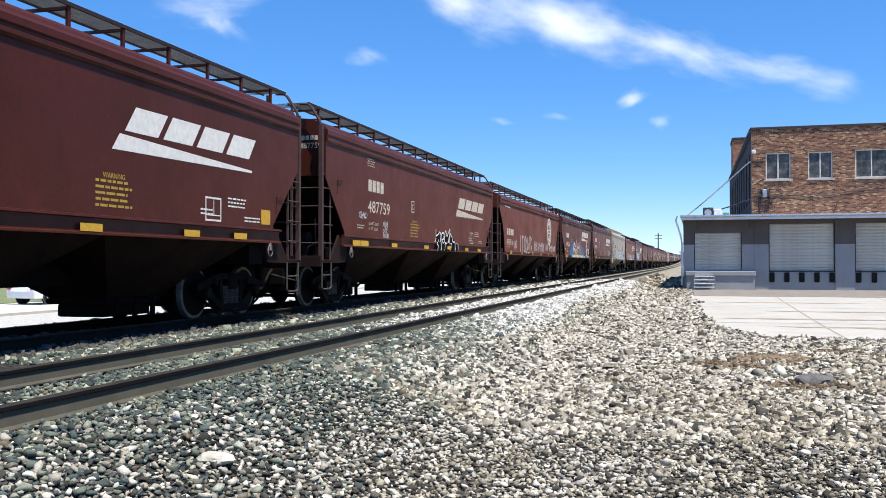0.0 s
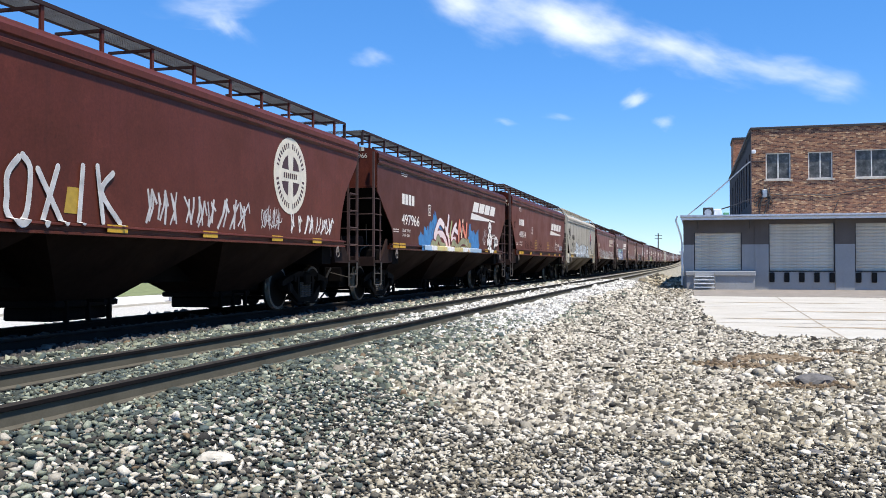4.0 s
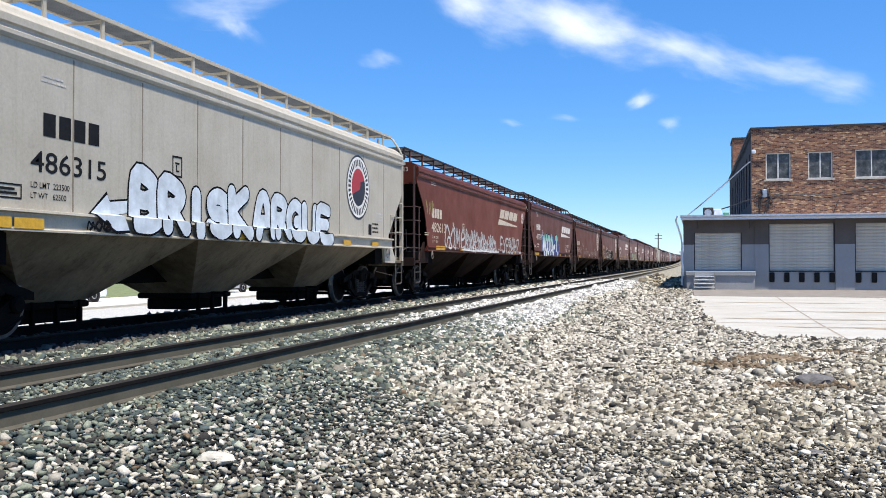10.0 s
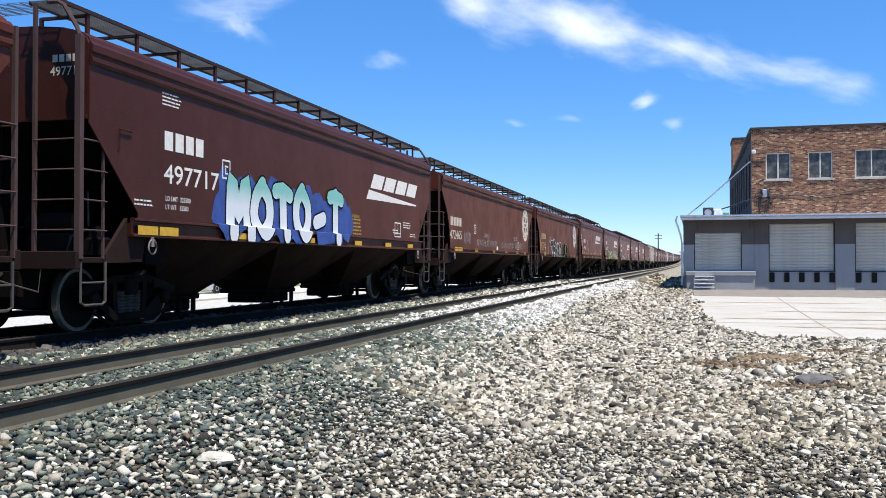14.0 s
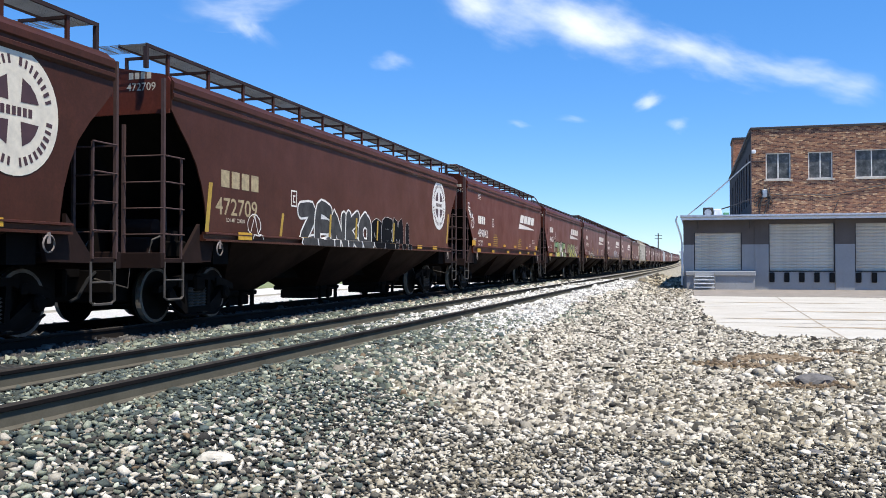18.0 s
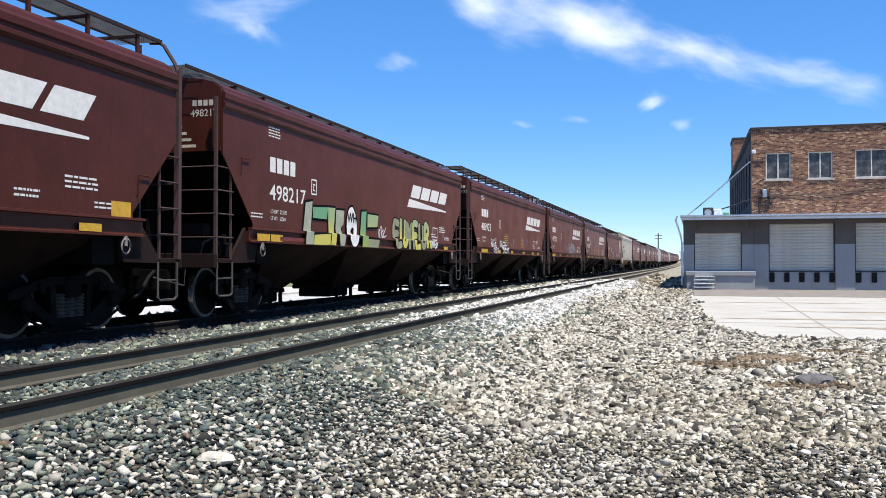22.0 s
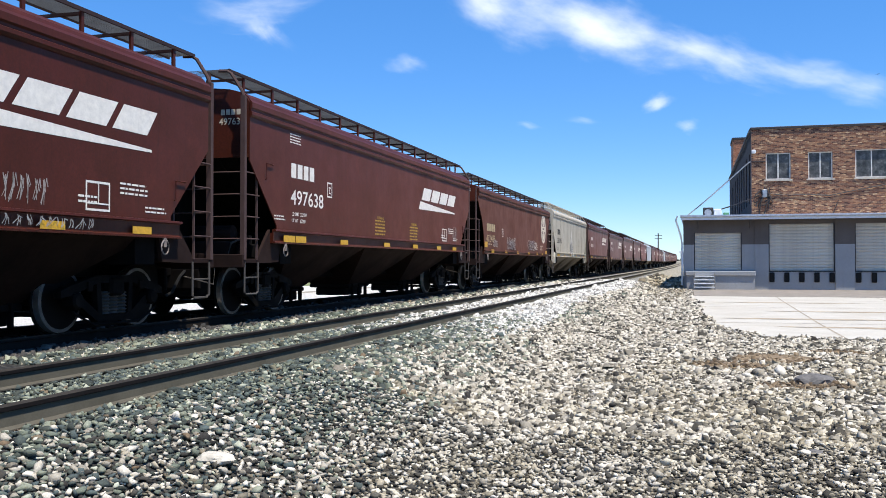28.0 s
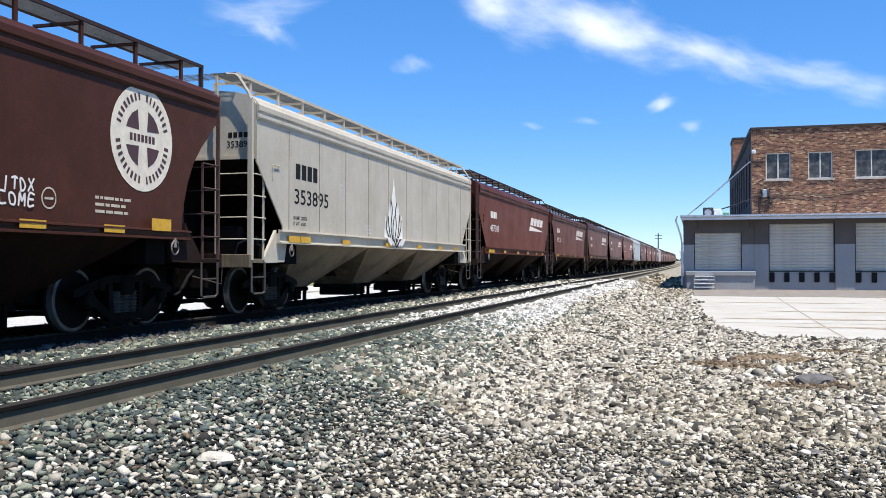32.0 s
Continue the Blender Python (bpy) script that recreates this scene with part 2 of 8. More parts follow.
RAIL_FOOT = paint("dusty_rail_foot", (0.105, 0.095, 0.073), (0.055, 0.048, 0.036), 0.5, 0.95, streak=False, scale=4, gloss=0.05)

# ---- mesh tools ----
class Shape:
    """Vertices and faces gathered into one mesh."""

    def __init__(self):
        self.v, self.f, self.m = [], [], []

    def add(self, verts, faces, slot=0):
        k = len(self.v)
        self.v += [tuple(p) for p in verts]
        self.f += [tuple(i + k for i in f) for f in faces]
        self.m += [slot] * len(faces)
        return self

    def box(self, x0, x1, y0, y1, z0, z1, slot=0, bev=0.0):
        if bev <= 0:
            v = [(x, y, z) for z in (z0, z1) for y in (y0, y1) for x in (x0, x1)]
            return self.add(v, [(0, 2, 3, 1), (4, 5, 7, 6), (0, 1, 5, 4), (2, 6, 7, 3), (0, 4, 6, 2), (1, 3, 7, 5)], slot)
        b = min(bev, (x1 - x0) * 0.45, (y1 - y0) * 0.45, (z1 - z0) * 0.45)
        o = [(x0 + b, y0), (x1 - b, y0), (x1, y0 + b), (x1, y1 - b), (x1 - b, y1), (x0 + b, y1), (x0, y1 - b), (x0, y0 + b)]
        cx, cy = (x0 + x1) / 2, (y0 + y1) / 2
        sx, sy = 1 - 2 * b / (x1 - x0), 1 - 2 * b / (y1 - y0)
        i = [(cx + (x - cx) * sx, cy + (y - cy) * sy) for x, y in o]
        v = [(*p, z0) for p in i] + [(*p, z0 + b) for p in o] + [(*p, z1 - b) for p in o] + [(*p, z1) for p in i]
        f = [tuple(range(7, -1, -1)), tuple(range(24, 32))]
        for r in range(3):
            f += [(r * 8 + k, r * 8 + (k + 1) % 8, r * 8 + 8 + (k + 1) % 8, r * 8 + 8 + k) for k in range(8)]
        return self.add(v, f, slot)

    def prism(self, outline, axis, a, b, slot=0):
        """A flat outline drawn out from a to b along an axis; the outline holds the other two coordinates in order."""
        def put(p, q):
            return {"x": (q, *p), "y": (p[0], q, p[1]), "z": (*p, q)}[axis]
        n = len(outline)
        v = [put(p, a) for p in outline] + [put(p, b) for p in outline]
        f = [tuple(range(n)), tuple(range(2 * n - 1, n - 1, -1))]
        f += [(k, k + n, (k + 1) % n + n, (k + 1) % n) for k in range(n)]
        return self.add(v, f, slot)

    def tube(self, pts, r, n=6, slot=0, cap=True):
        """A round bar along a line of points."""
        pts = [Vector(p) for p in pts]
        rings = []
        for i, p in enumerate(pts):
            d = (pts[min(i + 1, len(pts) - 1)] - pts[max(i - 1, 0)]).normalized()
            u = d.cross(Vector((0, 0, 1)) if abs(d.z) < 0.9 else Vector((1, 0, 0))).normalized()
            w = d.cross(u)
            rings.append([p + r * (math.cos(6.28319 * k / n) * u + math.sin(6.28319 * k / n) * w) for k in range(n)])
        v = [q for ring in rings for q in ring]
        f = []
        for i in range(len(pts) - 1):
            f += [(i * n + k, i * n + (k + 1) % n, (i + 1) * n + (k + 1) % n, (i + 1) * n + k) for k in range(n)]
        if cap:
            f += [tuple(range(n - 1, -1, -1)), tuple(range((len(pts) - 1) * n, len(pts) * n))]
        return self.add(v, f, slot)

    def lathe(self, prof, axis="x", n=20, slot=0, at=(0, 0, 0), ends=True):
        """A turned form: profile points (along the axis, radius)."""
        v, f = [], []
        for a, r in prof:
            for k in range(n):
                c, s = r * math.cos(6.28319 * k / n), r * math.sin(6.28319 * k / n)
                p = {"x": (a, c, s), "y": (c, a, s), "z": (c, s, a)}[axis]
                v.append((p[0] + at[0], p[1] + at[1], p[2] + at[2]))
        for i in range(len(prof) - 1):
            f += [(i * n + k, i * n + (k + 1) % n, (i + 1) * n + (k + 1) % n, (i + 1) * n + k) for k in range(n)]
        if ends:
            f += [tuple(range(n)), tuple(range(len(prof) * n - 1, (len(prof) - 1) * n - 1, -1))]
        return self.add(v, f, slot)

    def mesh(self, name, *mats, smooth=False):
        me = bpy.data.meshes.new(name)
        me.from_pydata(self.v, [], self.f)
        for m in mats:
            me.materials.append(m)
        if any(self.m):
            me.polygons.foreach_set("material_index", self.m)
        bm = bmesh.new()
        bm.from_mesh(me)
        bmesh.ops.recalc_face_normals(bm, faces=bm.faces)
        bm.to_mesh(me)
        bm.free()
        if smooth:
            me.polygons.foreach_set("use_smooth", [True] * len(me.polygons))
        me.update()
        return me


def part(name, me, parent, label="", at=None, paint_with=None):
    """ONE mesh object under a thing or a part; me is a mesh or a (Shape, material) pair."""
    if isinstance(me, tuple):
        me = me[0].mesh(name, *me[1:])
    ob = new(name, me)
    ob.parent = parent
    if at is not None:
        ob.matrix_basis = at
    if paint_with is not None and ob.material_slots:
        ob.material_slots[0].link = "OBJECT"
        ob.material_slots[0].material = paint_with
    return tagged(ob, label)


def empty(name, at, label="", category="", group="", kind=""):
    ob = new(name)
    ob.matrix_basis = at
    ob.empty_display_size = 0.3
    return tagged(ob, label, category, group, kind)


def thing(name, me, label="", category="", group="", kind="", at=None):
    if isinstance(me, tuple):
        me = me[0].mesh(name, *me[1:])
    ob = new(name, me)
    if at is not None:
        ob.matrix_basis = at
    return tagged(ob, label, category, group, kind)


_words = {}


def lettering(text, height, material, fat=0.0, wide=1.0, lean=0.0, space=1.0):
    """Flat painted letters as a mesh: x along the line, y up, the baseline at 0, centred in x."""
    key = (text, height, material.name, fat, wide, lean, space)
    if key not in _words:
        cu = bpy.data.curves.new("letters", "FONT")
        cu.body, cu.size, cu.align_x, cu.offset, cu.shear = text, height * 1.38, "CENTER", fat * height, lean
        cu.space_character, cu.resolution_u, cu.fill_mode = space, 3, "FRONT"
        ob = bpy.data.objects.new("letters", cu)
        me = bpy.data.meshes.new_from_object(ob)
        bpy.data.objects.remove(ob)
        me.transform(Matrix.Diagonal((wide, 1, 1, 1)))
        me.materials.clear()
        me.materials.append(material)
        _words[key] = me
    return _words[key]


def on_side(y, z, out=1.604):
    """Where a marking lies on a car's flank that faces the yard: along the car, above the rail."""
    return Matrix(((0, 0, 1, out), (1, 0, 0, y), (0, 1, 0, z), (0, 0, 0, 1)))


def on_end(x, z, y):
    """Where a marking lies on the end sheet that faces along the line."""
    return Matrix(((1, 0, 0, x), (0, 0, -1, y), (0, 1, 0, z), (0, 0, 0, 1)))

# ---- ground, tracks ----
def ground_height(x, y):
    """The ballast bank over the yard on this side, the low verge and the street beyond the line."""
    def step(a, b, v):
        t = min(1, max(0, (v - a) / (b - a)))
        return t * t * (3 - 2 * t)
    top = RAIL - 0.20
    bank = top * (1 - step(-4.0, -1.6, x))
    if x < -10.5:
        bank = top * (1 - step(-11.0, -13.6, x)) - 0.3 * step(-13.2, -17, x)
    rise = 0.00001 * max(0, y - 160) ** 2
    return bank + min(rise, 3.0) + 0.03 * noise.noise((x * 0.35, y * 0.35, 0)) * (1 if -20 < x < 30 and y < 90 else 0.2)


def grid_sheet(name, xs, ys, material, height):
    v = [(x, y, height(x, y)) for y in ys for x in xs]
    n = len(xs)
    f = [(j * n + i, j * n + i + 1, (j + 1) * n + i + 1, (j + 1) * n + i) for j in range(len(ys) - 1) for i in range(n - 1)]
    me = bpy.data.meshes.new(name)
    me.from_pydata(v, [], f)
    me.materials.append(material)
    me.polygons.foreach_set("use_smooth", [True] * len(f))
    return me


_xs = [-2500, -600, -200, -90, -50, -36, -28, -22, -20, -18, -17, -16, -15.5, -15, -14.5, -14, -13, -12.5, -12, -11.5, -11] + [-10.5 + 0.25 * k for k in range(60)] + [5, 6, 8, 10, 14, 20, 30, 60, 120, 300, 900, 2500]
_ys = [-400, -120, -40, -15, -6] + [-2 + 0.5 * k for k in range(64)] + [30 + 2.0 * k for k in range(30)] + [90, 100, 110, 125, 140, 160, 180, 200, 230, 260, 300, 340, 380, 430, 500, 700, 1200, 2500, 4000]
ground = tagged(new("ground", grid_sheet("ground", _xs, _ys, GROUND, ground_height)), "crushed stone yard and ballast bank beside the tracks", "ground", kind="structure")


def line_rise(y):
    return min(0.00001 * max(0, y - 160) ** 2, 3.0)


def rail(x):
    ob = empty("rail", pose(x, 0, 0), "long steel rail with rusty web and worn bright head", "rail", "rails of the two tracks")
    side = RAIL_OILY_SHADE if x < -8 else RAIL_SIDE
    ys = [-60, 160, 200, 240, 280, 330, 380, 450, 520]
    def along(outline, name, slots, bright=()):
        n = len(outline)
        s = Shape()
        v = [(a, y, RAIL + line_rise(y) + b) for y in ys for a, b in outline]
        f = [(i * n + k, i * n + (k + 1) % n, (i + 1) * n + (k + 1) % n, (i + 1) * n + k) for i in range(len(ys) - 1) for k in range(n)]
        s.add(v, f)
        s.add(v[:n], [tuple(range(n))])
        s.m = [1 if i % n in bright and i < len(f) else 0 for i in range(len(s.f))]
        part(name, (s, *slots), ob)
    along([(-0.076, -0.178), (0.076, -0.178), (0.076, -0.166), (0.037, -0.148), (-0.037, -0.148), (-0.076, -0.166)], "foot", (RAIL_OILY_SHADE if x < -8 else RAIL_FOOT,))
    along([(-0.036, -0.1479), (0.036, -0.1479), (0.021, -0.095), (0.012, -0.0501), (-0.012, -0.0501), (-0.021, -0.095)], "web", (side,))
    along([(-0.012, -0.05), (0.012, -0.05), (0.036, -0.040), (0.037, -0.010), (0.028, 0.0), (-0.028, 0.0), (-0.037, -0.010), (-0.036, -0.040)], "head", (RAIL_HEAD, RAIL_TOP), (3, 4, 5))
    return ob


for _c in (NEAR_TRACK, TRAIN_TRACK):
    for _s in (0.5, -0.5):
        rail(_c + _s * GAUGE)


# ---- paved yard ----
def slab(name, outline, z0, z1, material, label, category):
    s = Shape()
    s.prism(outline, "z", z0, z1)
    return thing(name, (s, material), label, category, kind="structure")


slab("pavement", [(0.72, 23.6), (0.85, 22.9), (1.1, 22.3), (1.6, 21.8), (2.4, 21.45), (4.2, 21.2), (30, 20.6), (30, 47.0), (-0.1, 47.3), (-0.02, 44), (0.1, 38), (0.3, 32), (0.45, 28), (0.6, 25)], -0.2, 0.055, CONCRETE, "pale sunlit concrete apron of the loading yard", "pavement")
slab("road", [(-1.0, 47.35), (30, 47.05), (30, 59.95), (-1.0, 59.95)], -0.2, 0.06, plain("worn_tan_asphalt", (0.23, 0.20, 0.165), 0.95, 0, 0.25, 1.2), "worn tan asphalt strip along the loading dock", "road")
slab("street", [(-31.6, -120), (-25.2, -120), (-25.2, 400), (-31.6, 400)], -0.6, -0.235, paint("bleached_street_concrete", (0.62, 0.58, 0.52), (0.48, 0.44, 0.38), 0.4, 0.9, streak=False, scale=0.4), "pale concrete street beyond the railway line", "road")
SEAM = plain("dirt_filled_joint", (0.30, 0.255, 0.19), 0.95, 0, 0.3, 3)
DUST = plain("tan_dust_on_concrete", (0.36, 0.29, 0.20), 0.95, 0, 0.3, 1.5)
for _pts in ([(3.9, 46.8), (3.75, 43.0), (3.5, 34.0), (3.3, 27.0), (3.2, 21.35)], [(0.55, 26.4), (3.3, 26.6), (8.0, 26.3), (16.0, 26.5)], [(0.2, 36.0), (6.0, 35.6), (14.0, 35.8)], [(8.3, 46.8), (7.6, 35.0), (6.9, 21.2)]):
    _s = Shape()
    for (_x0, _y0), (_x1, _y1) in zip(_pts, _pts[1:]):
        _l = math.hypot(_x1 - _x0, _y1 - _y0)
        _nx, _ny = -(_y1 - _y0) / _l * 0.03, (_x1 - _x0) / _l * 0.03
        _s.add([(_x0 + _nx, _y0 + _ny, 0.059), (_x0 - _nx, _y0 - _ny, 0.059), (_x1 - _nx, _y1 - _ny, 0.059), (_x1 + _nx, _y1 + _ny, 0.059)], [(0, 1, 2, 3)])
    part("pavement_joint", (_s, SEAM), bpy.data.objects["pavement"], "dirt-filled joint in the concrete")
for _a, _b, _y in ((2.0, 9.0, 25.0), (0.8, 6.0, 28.5), (1.5, 12.0, 33.0), (0.6, 7.0, 40.0)):
    _s = Shape()
    _o = [(_a + (_b - _a) * _k / 16, _y + 0.22 * noise.noise((_k * 0.7, _y, 0)) + 0.28 * math.sin(3.14159 * _k / 16)) for _k in range(17)]
    _o += [(_a + (_b - _a) * _k / 16, _y + 0.22 * noise.noise((_k * 0.6, _y, 4)) - 0.28 * math.sin(3.14159 * _k / 16)) for _k in range(15, 0, -1)]
    _s.add([(x, y, 0.0615) for x, y in _o], [tuple(range(len(_o)))])
    part("dust_drift", (_s, DUST), bpy.data.objects["pavement"], "tan drift of dust on concrete")

# ---- ties, loose stone, patches ----
TIE_ME = Shape().box(-1.30, 1.30, -0.115, 0.115, -0.16, 0.0, bev=0.012).mesh("tie", TIE)


def ties(centre, y0, y1, name_far):
    rng = random.Random(int(-centre * 10))
    far = Shape()
    y = y0
    while y < y1:
        z = RAIL - (0.182 if centre == TRAIN_TRACK else 0.215) + rng.uniform(-0.012, 0.004) + line_rise(y)
        if y < 62:
            thing("railway_tie", TIE_ME, "weathered grey-brown wooden tie bedded in ballast", "railway tie", "ties under the two tracks", at=pose(centre + rng.uniform(-0.05, 0.05), y, z, 0, 0, rng.uniform(-1, 1)))
        else:
            far.box(centre - 1.3, centre + 1.3, y - 0.11, y + 0.11, z - 0.16, z)
        y += 0.54
    thing("railway_ties", (far, TIE), "wooden ties of the track further down the line", "railway tie", kind="stuff")


ties(NEAR_TRACK, 2.0, 300, "")
ties(TRAIN_TRACK, 4.0, 300, "")


def stone_field(name, spots, material, label, seed, z_of, rounded=False):
    """Crushed stones, one mesh: eight rough corners each, or twelve for those close by. spots: rows of x, y, size."""
    rng = np.random.default_rng(seed)
    n = len(spots)
    if rounded:
        g = 1.618
        base = np.array([(a, b, 0) for a in (-1, 1) for b in (-g, g)] + [(0, a, b) for a in (-1, 1) for b in (-g, g)] + [(b, 0, a) for a in (-1, 1) for b in (-g, g)], float)
        base *= 0.56 / 1.902
        tri = [(i, j, k) for i in range(12) for j in range(i) for k in range(j) if max(np.linalg.norm(base[i] - base[j]), np.linalg.norm(base[j] - base[k]), np.linalg.norm(base[i] - base[k])) < 0.62]
        faces = np.array([(i, j, k) if np.dot(np.cross(base[j] - base[i], base[k] - base[i]), base[i]) > 0 else (i, k, j) for i, j, k in tri])
        v = base[None] * (0.66 + 0.70 * rng.random((n, 12, 1))) + rng.normal(0, 0.09, (n, 12, 3))
    else:
        base = np.array([(x, y, z) for z in (-1, 1) for y in (-1, 1) for x in (-1, 1)], float) * 0.5
        faces = np.array([(4, 5, 7, 6), (0, 1, 5, 4), (2, 6, 7, 3), (0, 4, 6, 2), (1, 3, 7, 5)])
        v = base[None] * (0.62 + 0.62 * rng.random((n, 8, 1))) + rng.normal(0, 0.13, (n, 8, 3))
        v[:, 4:, :2] *= (0.62 + 0.35 * rng.random((n, 1, 1)))
    for _ in range(5 if rounded else 2):
        d = rng.normal(0, 1, (n, 3))
        d /= np.linalg.norm(d, axis=1)[:, None]
        past = np.einsum("nij,nj->ni", v, d) - (0.16 + 0.16 * rng.random((n, 1)))
        v -= np.maximum(past, 0)[..., None] * d[:, None]
    v *= 1.18
    dims = np.stack([0.95 + 0.7 * rng.random(n), 0.75 + 0.4 * rng.random(n), 0.60 + 0.40 * rng.random(n)], 1)
    v *= dims[:, None] * spots[:, 2][:, None, None]
    a, b = rng.random(n) * 6.283, rng.normal(0, 0.35, n)
    ca, sa, cb, sb = np.cos(a), np.sin(a), np.cos(b), np.sin(b)
    x, y, z = v[..., 0].copy(), v[..., 1].copy(), v[..., 2].copy()
    y, z = cb[:, None] * y - sb[:, None] * z, sb[:, None] * y + cb[:, None] * z
    v[..., 0], v[..., 1], v[..., 2] = ca[:, None] * x - sa[:, None] * y, sa[:, None] * x + ca[:, None] * y, z
    v += np.stack([spots[:, 0], spots[:, 1], z_of + spots[:, 2] * (0.16 + 0.46 * rng.random(n))], 1)[:, None]
    m, c = len(base), faces.shape[1]
    idx = (faces[None] + m * np.arange(n)[:, None, None]).reshape(-1)
    me = bpy.data.meshes.new(name)
    me.vertices.add(n * m)
    me.vertices.foreach_set("co", v.reshape(-1))
    me.loops.add(len(idx))
    me.loops.foreach_set("vertex_index", idx)
    me.polygons.add(n * len(faces))
    me.polygons.foreach_set("loop_start", np.arange(n * len(faces)) * c)
    me.materials.append(material)
    me.update(calc_edges=True)
    me.validate()
    return tagged(new(name, me), label, "gravel", kind="stuff")


def scatter(seed, zones):
    rng = np.random.default_rng(seed)
    out = []
    for x0, x1, y0, y1, per, size in zones:
        step = per ** -0.5
        gx, gy = np.meshgrid(np.arange(x0, x1, step), np.arange(y0, y1, step))
        gx = gx + 0.5 * step * (np.arange(gx.shape[0]) % 2)[:, None]
        n = gx.size
        gx, gy = gx.ravel() + rng.normal(0, 0.27 * step, n), gy.ravel() + rng.normal(0, 0.27 * step, n)
        out.append(np.stack([gx, gy, size * rng.lognormal(-0.05, 0.26, n)], 1))
    return np.concatenate(out)


_all = scatter(5, [(-5.2, 4.2, -3.0, 2.9, 150, 0.046), (-5.2, 2.4, 2.9, 4.6, 640, 0.040), (-6.2, 2.6, 4.6, 9.0, 640, 0.040), (-8.6, 3.6, 9.0, 14.0, 560, 0.042), (-7.8, 5.0, 14.0, 22.0, 400, 0.046), (-11.2, -7.8, 14.0, 22.0, 160, 0.058), (-7.8, 1.2, 22.0, 34.0, 200, 0.056), (-11.2, -7.8, 22.0, 34.0, 90, 0.075), (-11.2, -4.6, 34.0, 60.0, 45, 0.095), (-4.6, 0.6, 34.0, 60.0, 120, 0.075), (1.2, 6.5, 22.0, 23.2, 300, 0.050), (-14.8, -8.0, 8.0, 14.0, 160, 0.055), (-14.8, -11.2, 14.0, 26.0, 90, 0.075)])
_u = np.random.default_rng(9).random(len(_all))
_u2 = np.random.default_rng(19).random(len(_all))
_wob = np.array([noise.noise((x * 0.5, y * 0.3, 3)) for x, y, _ in _all])
_wob2 = np.array([noise.noise((x * 0.8, y * 0.8, 7)) for x, y, _ in _all])
_z = np.array([ground_height(x, y) for x, y, _ in _all])
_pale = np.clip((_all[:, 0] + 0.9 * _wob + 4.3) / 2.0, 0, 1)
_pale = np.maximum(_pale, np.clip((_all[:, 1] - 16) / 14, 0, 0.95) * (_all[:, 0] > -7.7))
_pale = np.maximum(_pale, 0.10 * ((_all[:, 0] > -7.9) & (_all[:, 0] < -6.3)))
_edge_y = np.interp(_all[:, 0], [0.6, 0.72, 0.85, 1.1, 1.6, 2.4, 4.2, 30], [24.2, 23.6, 22.9, 22.3, 21.8, 21.45, 21.2, 20.7])
_over = 0.30 + 0.9 * _wob2 + 0.5 * _wob - 0.7 * _u
_keep = ~((_all[:, 0] > 0.55) & (_all[:, 1] > _edge_y + _over)) & ~((_all[:, 1] > 24) & (_all[:, 0] > np.interp(_all[:, 1], [24, 32, 47], [0.6, 0.3, -0.1]) + 0.35 * _over))
_z = np.where((_all[:, 0] > 0.3) & (_all[:, 1] > _edge_y - 0.05), 0.056, _z)
DIRTY = ((1.35, 17.0, 1.15, 1.05), (0.55, 15.6, 0.55, 0.7), (1.25, 13.25, 0.85, 0.42), (2.6, 18.6, 0.8, 0.5))
_brown = np.zeros(len(_all), bool)
for _x, _y, _rx, _ry in DIRTY:
    _brown |= ((_all[:, 0] - _x) / _rx) ** 2 + ((_all[:, 1] - _y) / _ry) ** 2 < 0.75 + 1.1 * _wob2 + 0.5 * _wob
_keep &= ~(_brown & (_u2 > 0.45))
for _c in (NEAR_TRACK, TRAIN_TRACK):
    for _s in (-0.5, 0.5):
        _keep &= np.abs(_all[:, 0] - _c - _s * GAUGE) > 0.085
_fresh = (_all[:, 0] > -7.0) & (_all[:, 0] < -3.3 + 0.5 * _wob) & (_u < np.clip((_all[:, 1] - 13) / 9, 0, 1))
_is_pale = (_u < _pale) & ~_fresh
_earth = _is_pale & ~_brown & (_wob2 + 0.5 * (_u2 - 0.5) + 0.16 * (_all[:, 0] - 0.2) + 0.07 * (10.5 - _all[:, 1]) > -0.20) & (_all[:, 1] < 19) & (_u > 0.22)
GREYTAN = gravel("grey_tan_gravel", [(0.00, (0.025, 0.022, 0.017)), (0.20, (0.075, 0.065, 0.046)), (0.45, (0.230, 0.198, 0.140)), (0.80, (0.404, 0.355, 0.259)), (1.00, (0.635, 0.579, 0.447))])
# stones under the train take the colours with its shadow in them
_oily_shade = ~_is_pale & (_all[:, 0] < -7.95)
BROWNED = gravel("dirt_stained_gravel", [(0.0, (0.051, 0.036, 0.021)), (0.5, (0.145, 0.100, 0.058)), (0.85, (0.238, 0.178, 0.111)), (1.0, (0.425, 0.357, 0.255))])
